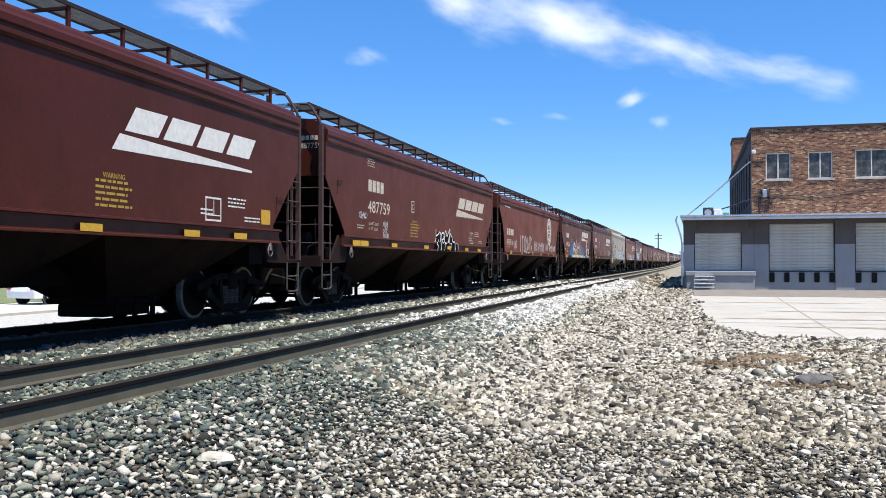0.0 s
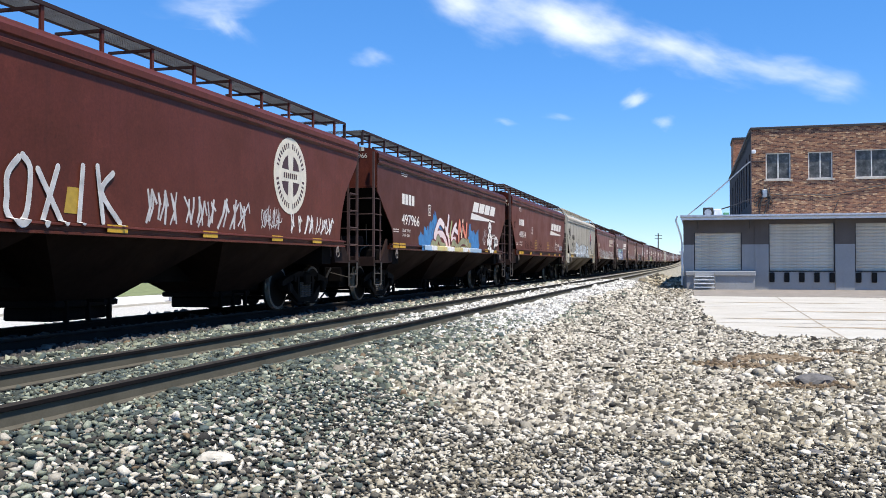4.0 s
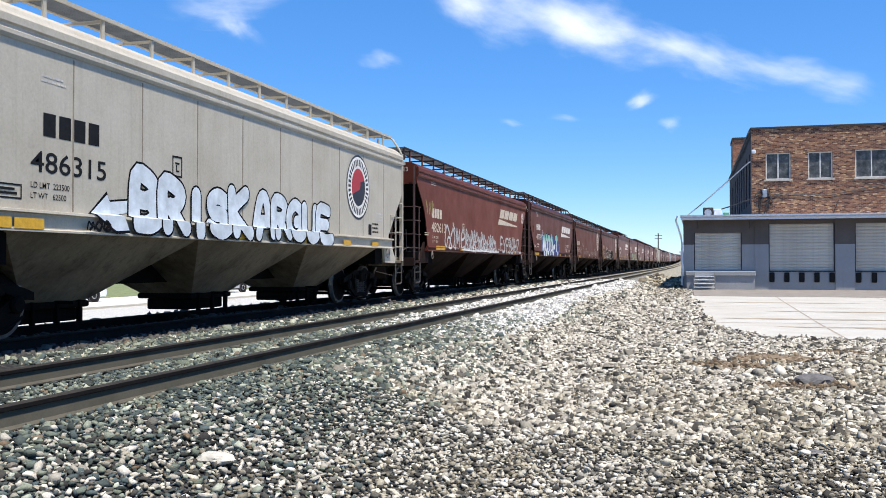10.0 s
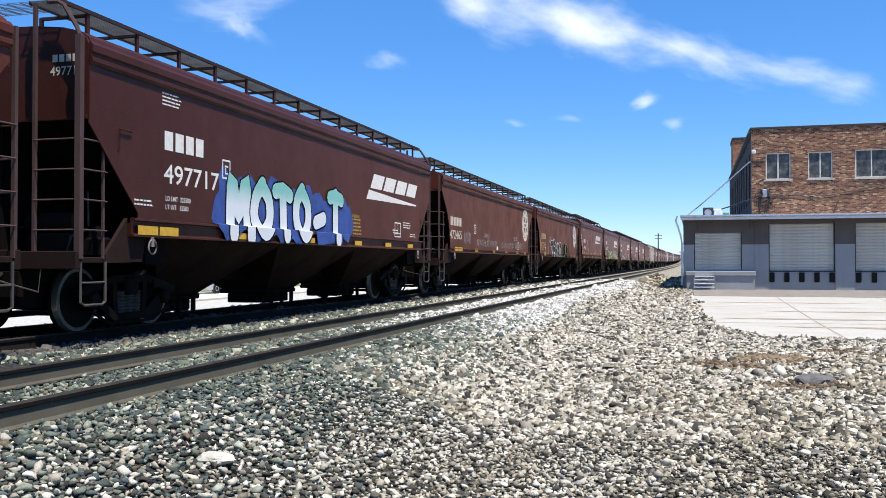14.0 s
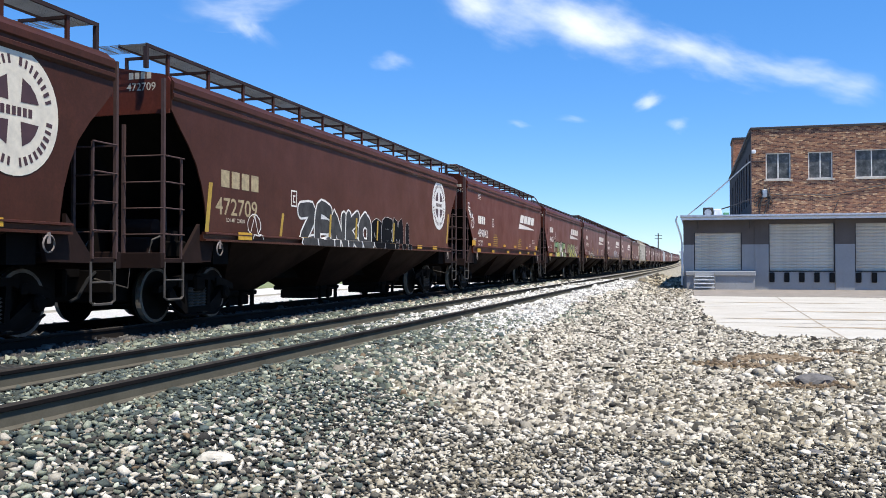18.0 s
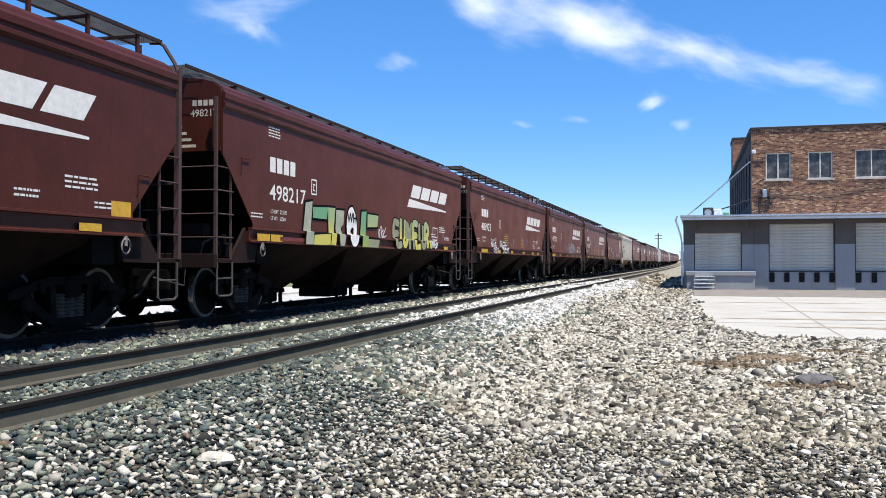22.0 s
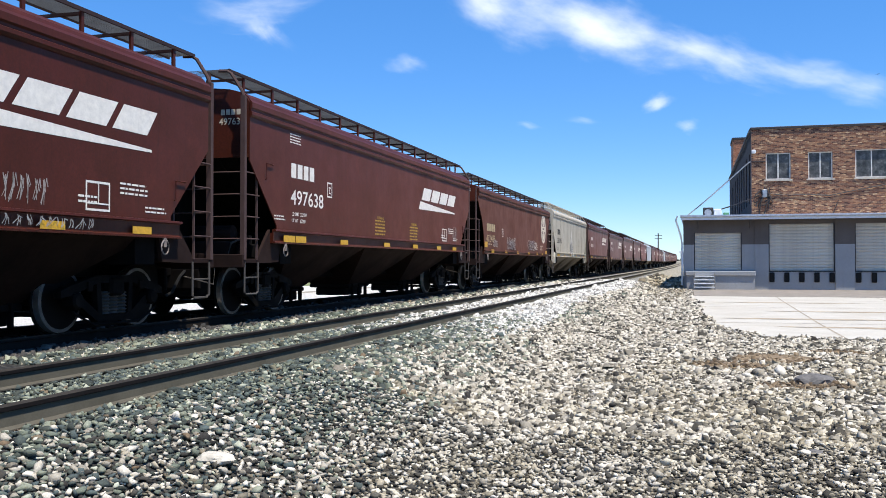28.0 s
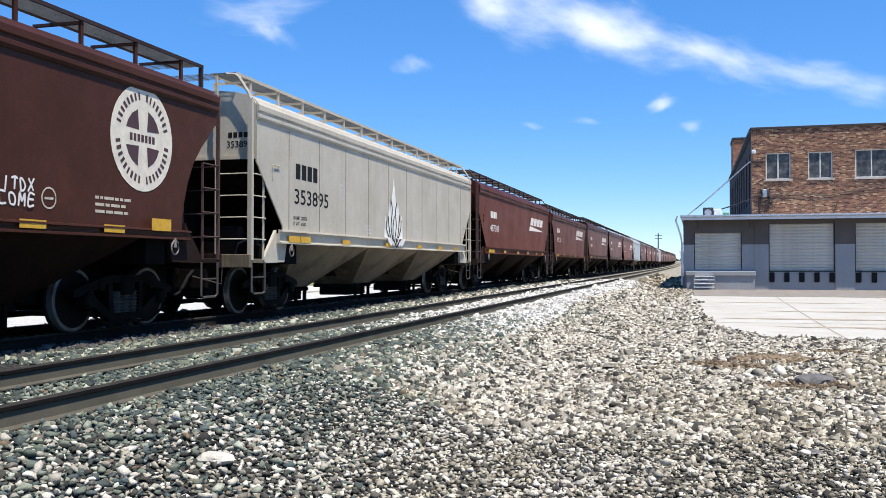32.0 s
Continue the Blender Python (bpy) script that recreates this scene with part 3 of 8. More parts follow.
for _name, _m, _sel, _lab in (("oily_ballast", OILY_SHADE, _oily_shade, "oily ballast stones under the train, its shadow painted in"), ("fresh_ballast", FRESH, _fresh, "fresh white limestone ballast along the empty track"), ("ballast_stones", BALLAST, ~_is_pale & ~_oily_shade & ~_fresh, "blue-grey crushed ballast stones with paler chips"), ("brown_gravel", BROWNED, _brown & _is_pale, "gravel stained brown with dirt"), ("pale_gravel", PALE_STONE, _is_pale & ~_earth & ~_brown, "pale limestone gravel with dark gaps"), ("tan_gravel", GREYTAN, _earth, "grey-tan trodden gravel")):
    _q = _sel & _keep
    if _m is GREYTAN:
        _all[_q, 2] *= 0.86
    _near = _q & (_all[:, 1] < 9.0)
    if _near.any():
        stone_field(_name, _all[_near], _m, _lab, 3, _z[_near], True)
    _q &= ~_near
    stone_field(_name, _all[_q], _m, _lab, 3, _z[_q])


def lump(name, x, y, r, flatness, material, label, category, seed, sx=1.0):
    """One larger stone or patch with an uneven outline."""
    rng = random.Random(seed)
    bm = bmesh.new()
    bmesh.ops.create_icosphere(bm, subdivisions=3, radius=1.0)
    for v in bm.verts:
        k = 1 + 0.22 * noise.noise(v.co * 1.6 + Vector((seed, 0, 0))) + 0.06 * noise.noise(v.co * 5)
        v.co = Vector((v.co.x * r * sx * k, v.co.y * r * k, v.co.z * r * flatness * k))
    me = bpy.data.meshes.new(name)
    bm.to_mesh(me)
    bm.free()
    me.materials.append(material)
    return thing(name, me, label, category, at=pose(x, y, ground_height(x, y) + r * flatness * 0.25 + (0.03 if name == "stone" else 0)))


WHITE_STONE = plain("pale_limestone", (0.50, 0.46, 0.38), 0.9, 0, 0.2, 14)
SLATE = plain("dark_grey_slab", (0.12, 0.112, 0.105), 0.9, 0, 0.45, 9)
DIRT = plain("damp_brown_dirt", (0.19, 0.135, 0.075), 0.95, 0, 0.5, 7)
lump("stone", -3.09, 5.50, 0.100, 0.46, WHITE_STONE, "large flat pale limestone lying on dark ballast", "stone", 2, 1.35)
lump("stone", -4.72, 18.1, 0.14, 0.45, WHITE_STONE, "pale rounded stone on the ballast bank", "stone", 4, 1.2)
lump("stone_slab", 1.64, 13.70, 0.26, 0.42, SLATE, "flat grey stone slab half sunk in gravel", "stone", 6, 1.15)
for _i, (_x, _y, _rx, _ry) in enumerate(DIRTY):
    lump("dirt_patch", _x, _y, _ry * 0.85, 0.035, DIRT, "damp brown patch of dirt in the gravel", "dirt", 8 + _i, _rx / _ry)
lump("stone", 1.02, 8.6, 0.06, 0.4, SLATE, "small dark stone in tan gravel", "stone", 14, 1.2)


# dry weeds between the line and the dock


def weeds(seed, n, x0, x1, y0, y1, h):
    """Dry stalks and blades in loose tufts, one mesh."""
    rng = np.random.default_rng(seed)
    v, f = [], []
    for _ in range(n):
        cx, cy = rng.uniform(x0, x1), rng.uniform(y0, y1)
        for _ in range(7):
            a, hh, lean = rng.uniform(0, 6.28), h * rng.uniform(0.4, 1.1), rng.uniform(0.1, 0.6)
            x, y = cx + rng.normal(0, 0.10), cy + rng.normal(0, 0.10)
            z = ground_height(x, y)
            k, w = len(v), 0.012
            v += [(x - w * math.sin(a), y + w * math.cos(a), z), (x + w * math.sin(a), y - w * math.cos(a), z), (x + lean * hh * math.cos(a), y + lean * hh * math.sin(a), z + hh)]
            f.append((k, k + 1, k + 2))
    me = bpy.data.meshes.new("weeds")
    me.from_pydata(v, [], f)
    me.materials.append(DRY_WEED)
    return tagged(new("weeds", me), "dry brown weeds in gravel beside the dock", "weeds", kind="stuff")


DRY_WEED = plain("dry_weed_stalks", (0.20, 0.155, 0.085), 0.9, 0, 0.5, 3)
_q = scatter(71, [(-2.6, -0.55, 46.0, 64.0, 60, 0.085), (-3.4, -0.6, 64.0, 96.0, 12, 0.20)])
stone_field("rubble", _q, GREYTAN, "grey-brown dirt clods and rubble beside the dock", 13, np.array([ground_height(x, y) for x, y, _ in _q]))
weeds(31, 120, -1.9, -0.4, 40.0, 60.0, 0.22)
weeds(32, 160, -2.6, -0.8, 60.0, 85.0, 0.35)
weeds(33, 40, -0.3, 0.6, 23.5, 28.5, 0.07)

# ---- warehouse ----
FRONT, BACK = 60.0, 97.0
BRICK_Y = 60.9


def brick_mat(name, cols, mortar):
    m, n, l, b = mat(name, 0.92)
    v = coords(n, l)
    s, c = n.new("ShaderNodeSeparateXYZ"), n.new("ShaderNodeCombineXYZ")
    l.new(v, s.inputs[0])
    a = n.new("ShaderNodeMath")
    l.new(s.outputs[0], a.inputs[0])
    l.new(s.outputs[1], a.inputs[1])
    l.new(a.outputs[0], c.inputs[0])
    l.new(s.outputs[2], c.inputs[1])
    t = n.new("ShaderNodeTexBrick")
    t.inputs["Scale"].default_value, t.inputs["Brick Width"].default_value, t.inputs["Row Height"].default_value = 1.0, 0.235, 0.082
    t.inputs["Mortar Size"].default_value, t.inputs["Bias"].default_value = 0.010, 0.0
    t.inputs["Color1"].default_value, t.inputs["Color2"].default_value, t.inputs["Mortar"].default_value = (0, 0, 0, 1), (1, 1, 1, 1), (0.5, 0.5, 0.5, 1)
    l.new(c.outputs[0], t.inputs["Vector"])
    wide = n.new("ShaderNodeMapping")
    wide.inputs["Scale"].default_value = (1.5, 2.8, 1)
    l.new(c.outputs[0], wide.inputs["Vector"])
    blotch = noise_of(n, l, wide.outputs[0], 3.6, 7, 0.9)
    k = n.new("ShaderNodeMath")
    k.operation = "MULTIPLY_ADD"
    k.inputs[1].default_value = 0.45
    l.new(t.outputs["Color"], k.inputs[0])
    l.new(blotch, k.inputs[2])
    sub = n.new("ShaderNodeMath")
    sub.operation = "SUBTRACT"
    sub.inputs[1].default_value = 0.22
    l.new(k.outputs[0], sub.inputs[0])
    col = ramp(n, l, sub.outputs[0], cols)
    l.new(mixed(n, l, t.outputs["Fac"], col, mortar), b.inputs["Base Color"])
    bump(n, l, b, t.outputs["Fac"], -0.4, 0.01)
    return m


BRICK = brick_mat("red_brown_brickwork", [(0.30, (0.05, 0.022, 0.017)), (0.44, (0.145, 0.056, 0.034)), (0.56, (0.225, 0.096, 0.050)), (0.67, (0.36, 0.185, 0.09)), (0.79, (0.64, 0.47, 0.28))], (0.27, 0.175, 0.12))
ORANGE_BRICK = brick_mat("orange_brickwork", [(0.3, (0.20, 0.065, 0.030)), (0.55, (0.36, 0.13, 0.065)), (0.8, (0.50, 0.22, 0.12))], (0.34, 0.20, 0.13))
# darker copy of BRICK that holds the shade of the side wall
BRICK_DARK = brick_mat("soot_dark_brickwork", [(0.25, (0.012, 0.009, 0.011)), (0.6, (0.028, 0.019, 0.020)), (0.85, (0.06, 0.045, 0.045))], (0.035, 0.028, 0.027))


def wall_with_holes(x0, x1, z0, z1, holes, y0, y1):
    """A wall along x with openings through it, as one mesh."""
    xs = sorted({x0, x1, *[h[0] for h in holes], *[h[1] for h in holes]})
    zs = sorted({z0, z1, *[h[2] for h in holes], *[h[3] for h in holes]})
    xs, zs = [x for x in xs if x0 <= x <= x1], [z for z in zs if z0 <= z <= z1]
    s = Shape()
    for a, b in zip(xs, xs[1:]):
        for c, d in zip(zs, zs[1:]):
            if not any(h[0] <= a and b <= h[1] and h[2] <= c and d <= h[3] for h in holes):
                s.box(a, b, y0, y1, c, d)
    return s


def boxes(*rows, bev=0.0):
    s = Shape()
    for r in rows:
        s.box(*r, bev=bev)
    return s


warehouse = empty("warehouse", pose(0, 0, 0), "old brick warehouse with a grey loading dock and white awning", "warehouse")
DOORS = [(0.05, 2.94, 1.26, 3.62), (4.53, 8.36, 1.22, 4.14), (9.49, 13.35, 1.22, 4.14), (14.5, 18.3, 1.22, 4.14)]
part("wall", (wall_with_holes(-0.6, 24, 2.87, 4.42, DOORS, FRONT, FRONT + 0.35), DOCK_DARK), warehouse, "dark taupe upper band of the dock wall")
part("wall", (wall_with_holes(-0.6, 24, 0.0, 2.87, DOORS, FRONT - 0.01, FRONT + 0.35), DOCK_GREY), warehouse, "light grey lower band of the dock wall")
part("wall", (boxes((-0.6, -0.25, FRONT + 0.352, BACK, 0, 4.42)), DOCK_GREY), warehouse, "grey side wall of the dock wing")
part("wall", (boxes((-0.25, 24, BACK - 0.3, BACK, 0, 4.42)), DOCK_GREY), warehouse, "grey rear wall of the dock wing")
part("floor", (boxes((-0.25, 24, FRONT + 0.352, BACK - 0.3, 0.9, 1.2)), CONCRETE), warehouse, "raised concrete dock floor")
part("roof", (boxes((-0.7, 24, FRONT + 0.0, BACK, 4.43, 4.60)), FASCIA), warehouse, "flat pale metal roof of the dock wing")
for _x in (3.72, 8.37, 13.36, 18.31):
    _w = 0.80 if _x < 4 else 1.10
    part("pilaster", (boxes((_x, _x + _w, FRONT - 0.07, FRONT - 0.012, 0, 2.865)), DOCK_GREY), warehouse)
    part("pilaster", (boxes((_x, _x + _w, FRONT - 0.06, FRONT - 0.002, 2.87, 4.42)), DOCK_DARK), warehouse, "dark taupe pilaster head")
for _i, (_a, _b, _c, _d) in enumerate(DOORS):
    _door = part("roll_door", (boxes((_a, _b, FRONT + 0.20, FRONT + 0.24, _c, _d)), DOOR_PAINT), warehouse, "cream ribbed roll-up loading door, closed")
    _slat = Shape()
    _n = 15 if _i else 14
    _h = (_d - _c) / _n
    _slat.prism([(FRONT + 0.20, 0.0), (FRONT + 0.165, 0.02), (FRONT + 0.155, _h * 0.5), (FRONT + 0.175, _h - 0.025), (FRONT + 0.20, _h - 0.012)], "x", _a + 0.03, _b - 0.03)
    _me = _slat.mesh("slat", DOOR_PAINT)
    for _j in range(_n):
        part("slat", _me, _door, at=pose(0, 0, _c + _j * _h))
    part("door_guide", (boxes((_a, _a + 0.06, FRONT + 0.10, FRONT + 0.19, _c, _d), (_b - 0.06, _b, FRONT + 0.10, FRONT + 0.19, _c, _d)), STEELDARK), _door, "dark steel door guides")
    if _i:
        part("dock_sill", (boxes((_a, _b, FRONT - 0.05, FRONT + 0.34, _c - 0.07, _c)), STEELDARK), warehouse, "dark steel dock sill")
        _k = 5
        for _j in range(_k):
            _x = _a + 0.18 + (_b - _a - 0.36) * _j / (_k - 1)
            part("dock_bumper", (boxes((_x - 0.15, _x + 0.15, FRONT - 0.14, FRONT - 0.012, 0.52, 1.12), bev=0.03), RUBBER), warehouse, "black rubber dock bumper")
part("dock_ledge", (boxes((-0.45, 3.70, FRONT - 0.9, FRONT - 0.012, 0.92, 1.20), bev=0.02), DOCK_GREY), warehouse, "grey concrete loading ledge")
part("dock_base", (boxes((-0.40, 3.66, FRONT - 0.8, FRONT - 0.012, 0.0, 0.918)), DOCK_GREY), warehouse)
stair = empty("dock_steps", pose(0, 0, 0), "white-edged metal steps up to the loading ledge", "steps")
for _j in range(4):
    part("tread", (boxes((0.05, 1.27, FRONT - 1.9 + 0.25 * _j, FRONT - 1.65 + 0.25 * _j, 0.20 + 0.22 * _j, 0.245 + 0.22 * _j)), FASCIA), stair, "white-edged tread")
for _x in (0.03, 1.25):
    part("stringer", (Shape().prism([(FRONT - 1.95, 0.06), (FRONT - 1.75, 0.06), (FRONT - 0.92, 0.90), (FRONT - 0.92, 1.06), (FRONT - 1.0, 1.06)], "x", _x, _x + 0.05), STEELDARK), stair)
awning = empty("awning", pose(0, 0, 0), "white metal awning along the loading dock", "awning")
part("deck", (boxes((-0.75, 24, FRONT - 0.85, FRONT - 0.002, 4.56, 4.64)), FASCIA), awning)
part("fascia", (boxes((-0.75, 24, FRONT - 0.90, FRONT - 0.855, 4.40, 4.66)), FASCIA), awning, "white metal fascia board")
part("gutter", (Shape().prism([(FRONT - 1.02, 4.70), (FRONT - 1.04, 4.60), (FRONT - 0.99, 4.56), (FRONT - 0.904, 4.56), (FRONT - 0.904, 4.70)], "x", -0.78, 24), GALV), awning, "grey metal gutter")
part("soffit", (boxes((-0.70, 24, FRONT - 0.85, FRONT - 0.002, 4.425, 4.44)), STEELDARK), awning, "dark soffit")
part("downspout", (Shape().tube([(-0.95, FRONT - 0.9, 4.66), (-1.05, FRONT - 0.85, 4.40), (-0.75, FRONT - 0.3, 3.4), (-0.68, FRONT - 0.05, 2.9), (-0.68, FRONT - 0.05, 0.3)], 0.06, 8), FASCIA), awning, "white bent downspout")
for _x in (0.3, 3.4):
    part("bracket", (Shape().tube([(_x, FRONT - 0.02, 3.9), (_x, FRONT - 0.8, 4.43)], 0.025, 6), STEELDARK), awning)

# brick storey
WINS = [(4.45, 5.93, 6.98, 8.66), (6.96, 8.38, 6.98, 8.66), (9.68, 11.55, 6.98, 8.72), (12.9, 14.4, 6.98, 8.66), (15.4, 16.9, 6.98, 8.66)]
part("brick_wall", (wall_with_holes(3.6, 24, 4.60, 10.18, WINS, BRICK_Y, BRICK_Y + 0.4), BRICK), warehouse, "red-brown weathered brick wall")
part("coping", (boxes((3.52, 24, BRICK_Y - 0.08, BRICK_Y + 0.5, 10.18, 10.32), bev=0.02), STEELDARK), warehouse, "dark tar-coated coping")
part("brick_wall", (boxes((23.6, 24, BRICK_Y + 0.4, BACK - 0.4, 4.6, 10.18)), BRICK), warehouse)
part("brick_wall", (boxes((3.6, 24, BACK - 0.4, BACK, 4.6, 10.18)), BRICK), warehouse)
part("upper_roof", (boxes((3.6, 24, BRICK_Y + 0.4, BACK, 9.8, 9.95)), STEELDARK), warehouse)


def window(a, b, c, d, y, open_pane=False):
    win = part("window", (boxes((a, b, y + 0.10, y + 0.16, c, c + 0.07), (a, b, y + 0.10, y + 0.16, d - 0.07, d), (a, a + 0.07, y + 0.10, y + 0.16, c + 0.07, d - 0.07), (b - 0.07, b, y + 0.10, y + 0.16, c + 0.07, d - 0.07)), FRAME), warehouse, "grey steel window with grimy panes")
    m = (a + b) / 2
    part("mullion", (boxes((m - 0.035, m + 0.035, y + 0.095, y + 0.155, c + 0.07, d - 0.07)), FRAME), win)
    for p, q in ((a + 0.07, m - 0.035), (m + 0.035, b - 0.07)):
        part("pane", (boxes((p, q, y + 0.125, y + 0.135, c + 0.07, d - 0.07)), GLASS), win, "dark grimy glass pane")
    part("sill", (boxes((a - 0.10, b + 0.10, y - 0.06, y + 0.12, c - 0.10, c - 0.002)), WHITE_STONE), win, "pale stone sill")
    for p in (a + 0.25, b - 0.28):
        part("clutter", (boxes((p - 0.12, p + 0.14, y + 0.22, y + 0.34, c + 0.08, c + 0.36), bev=0.05), FASCIA), win, "pale things standing behind the glass")
    part("lintel", (boxes((a - 0.12, b + 0.12, y - 0.015, y + 0.05, d + 0.002, d + 0.16)), BRICK), win)
    # added dark sheet stands in for the shade inside the room
    part("reveal", (boxes((a, b, y + 0.5, y + 0.55, c, d)), STEELDARK), win, "dark sheet in place of the unlit room")
    return win


for _i, _w in enumerate(WINS):
    _win = window(*_w, BRICK_Y)
    if _i == 2:
        part("curtain", (Shape().prism([(9.78, 8.20), (9.78, 8.0), (10.6, 7.85), (10.6, 7.98)], "y", BRICK_Y + 0.20, BRICK_Y + 0.21), FASCIA), _win, "pale torn sheet behind the glass")

# the wall towards the tracks, its shade put into darker brick colours
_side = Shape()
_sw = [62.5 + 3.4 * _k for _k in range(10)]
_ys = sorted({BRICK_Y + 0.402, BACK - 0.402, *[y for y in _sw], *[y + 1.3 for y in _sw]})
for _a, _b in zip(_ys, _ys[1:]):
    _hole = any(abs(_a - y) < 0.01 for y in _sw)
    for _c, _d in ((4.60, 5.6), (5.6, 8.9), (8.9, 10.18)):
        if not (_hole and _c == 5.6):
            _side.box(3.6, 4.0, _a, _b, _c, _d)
part("brick_wall", (_side, BRICK_DARK), warehouse, "brick wall facing the tracks, its shade painted dark")
for _y in _sw:
    _wn = part("side_window", (boxes((3.72, 3.78, _y, _y + 0.08, 5.6, 8.9), (3.72, 3.78, _y + 1.22, _y + 1.3, 5.6, 8.9), (3.72, 3.78, _y + 0.08, _y + 1.22, 7.2, 7.28)), FRAME), warehouse, "tall narrow steel window")
    part("pane", (boxes((3.745, 3.755, _y + 0.08, _y + 1.22, 5.6, 8.9)), GLASS), _wn, "dark grimy glass pane")
part("coping", (boxes((3.50, 4.05, BRICK_Y + 0.502, BACK, 10.18, 10.32)), STEELDARK), warehouse)
part("penthouse", (boxes((3.75, 7.2, 92.0, 96.5, 9.95, 13.6)), ORANGE_BRICK), warehouse, "orange brick stair penthouse on the roof")
part("penthouse_coping", (boxes((3.65, 7.3, 91.9, 96.6, 13.6, 13.8)), STEELDARK), warehouse)

# service entry, cables, roof clutter
wires = empty("service_entry", pose(0, 0, 0), "tangle of electric service pipes and cables on brick", "cables")
part("conduit", (Shape().tube([(4.35, BRICK_Y - 0.05, 6.55), (4.45, BRICK_Y - 0.07, 6.2), (4.15, BRICK_Y - 0.06, 5.6), (4.05, BRICK_Y - 0.05, 4.7)], 0.035, 6), STEELDARK), wires, "dark bent conduit")
part("conduit", (Shape().tube([(4.65, BRICK_Y - 0.05, 6.5), (4.70, BRICK_Y - 0.07, 5.9), (4.55, BRICK_Y - 0.06, 5.0)], 0.03, 6), STEELDARK), wires)
part("meter_box", (boxes((4.22, 4.52, BRICK_Y - 0.18, BRICK_Y - 0.004, 5.85, 6.35), bev=0.03), GALV), wires, "grey meter box")
for _i, _pts in enumerate(([(4.5, 6.1), (5.6, 5.98), (7.0, 6.0), (8.2, 5.9)], [(4.5, 5.9), (4.9, 5.6), (4.6, 5.3), (4.85, 5.05)], [(8.2, 5.9), (9.4, 6.15), (11.0, 6.45), (13.5, 6.9)], [(8.35, 4.7), (8.5, 5.1), (8.7, 5.6)])):
    part("cable", (Shape().tube([(x, BRICK_Y - 0.05, z) for x, z in _pts], 0.028, 5), STEELDARK), wires, "black cable run on brick")
_r = random.Random(57)
for _i in range(9):
    _x, _z = _r.uniform(4.05, 4.75), _r.uniform(5.9, 6.5)
    _pts = [(_x, BRICK_Y - 0.04, _z)]
    for _k in range(4):
        _x, _z = _x + _r.uniform(-0.28, 0.24), _z - _r.uniform(0.05, 0.42)
        _pts.append((_x, BRICK_Y - _r.uniform(0.06, 0.22), _z))
    part("cable", (Shape().tube(_pts, _r.uniform(0.022, 0.045), 5), STEELDARK), wires, "loose loop of cable on brick")
part("cable", (Shape().tube([(4.05, BRICK_Y - 0.1, 6.0), (3.4, BRICK_Y - 0.1, 5.7), (2.2, 61.0, 5.3), (1.2, 61.1, 5.0)], 0.04, 5), STEELDARK), wires, "black cable slung over the dock roof")
lamp = empty("wall_lamp", pose(3.72, BRICK_Y - 0.2, 8.75), "small white floodlight on the brick corner", "lamp")
part("head", (boxes((-0.13, 0.13, -0.12, 0.1, -0.12, 0.12), bev=0.04), FASCIA), lamp)
part("arm", (boxes((-0.03, 0.03, 0.08, 0.2, -0.03, 0.03)), STEELDARK), lamp)
drop = empty("service_drop", pose(0, 0, 0), "overhead service cable slung to the brick corner", "cables")
part("cable", (Shape().tube([(3.52, BRICK_Y - 0.12, 8.13), (3.42, BRICK_Y - 0.15, 8.08), (2.2, 61.2, 7.0), (0.9, 61.5, 5.85), (-0.3, 61.6, 4.85), (-0.62, 61.6, 4.62)], 0.045, 6), GALV), drop, "pale sagging cable")
part("bracket", (boxes((3.50, 4.40, BRICK_Y - 0.08, BRICK_Y - 0.004, 8.10, 8.16)), STEELDARK), drop)
ac = empty("roof_unit", pose(0, 0, 0), "dark cooling unit with pale cover on the dock roof", "air conditioner")
part("case", (boxes((0.62, 1.25, 60.4, 61.2, 4.602, 5.25), bev=0.04), STEELDARK), ac)
part("cover", (boxes((1.26, 1.75, 60.4, 61.1, 4.602, 5.15), bev=0.05), FASCIA), ac, "pale metal cover")
part("fan_grille", (Shape().lathe([(60.385, 0.22), (60.397, 0.22)], "y", 16, at=(0.92, 0, 4.93)), GALV), ac)
part("pipe", (Shape().tube([(0.62, 60.6, 4.66), (-0.1, 60.6, 4.66), (-0.5, 60.5, 4.66)], 0.03, 6), GALV), ac)
crate = thing("roof_crate", (boxes((1.85, 2.20, 60.4, 60.8, 4.602, 4.92), bev=0.03), plain("green_plastic", (0.10, 0.30, 0.16), 0.5)), "small green plastic crate on the dock roof", "crate")

# ---- the train: covered hopper cars ----
HALF = 8.37           # half the length of a car's flank
SIDE_X, SILL_Z, EAVE_Z = 1.60, 1.38, 3.74
BAYS = (-4.35, 0.0, 4.35)
TRUCK_AT = 6.65
AXLE = 0.90
WHEEL_R = 0.457
POSTS = [-7.9 + 1.215 * k for k in range(14)]


def flank_outline(curved):
    if curved == 2:
        arc = [(-HALF, 2.80), (-8.12, 2.64), (-7.85, 2.40), (-7.55, 2.17), (-7.26, 1.95), (-7.12, 1.75), (-7.08, 1.45)]
    elif curved:
        arc = [(-HALF, 3.34), (-8.14, 3.10), (-7.88, 2.86), (-7.64, 2.58), (-7.47, 2.25), (-7.36, 1.92), (-7.30, 1.60), (-7.29, 1.45)]
    else:
        arc = [(-HALF, 2.84), (-7.26, 1.70), (-7.26, 1.60)]
    left = [(-HALF, EAVE_Z)] + arc
    return left + [(-y, z) for y, z in reversed(left)]


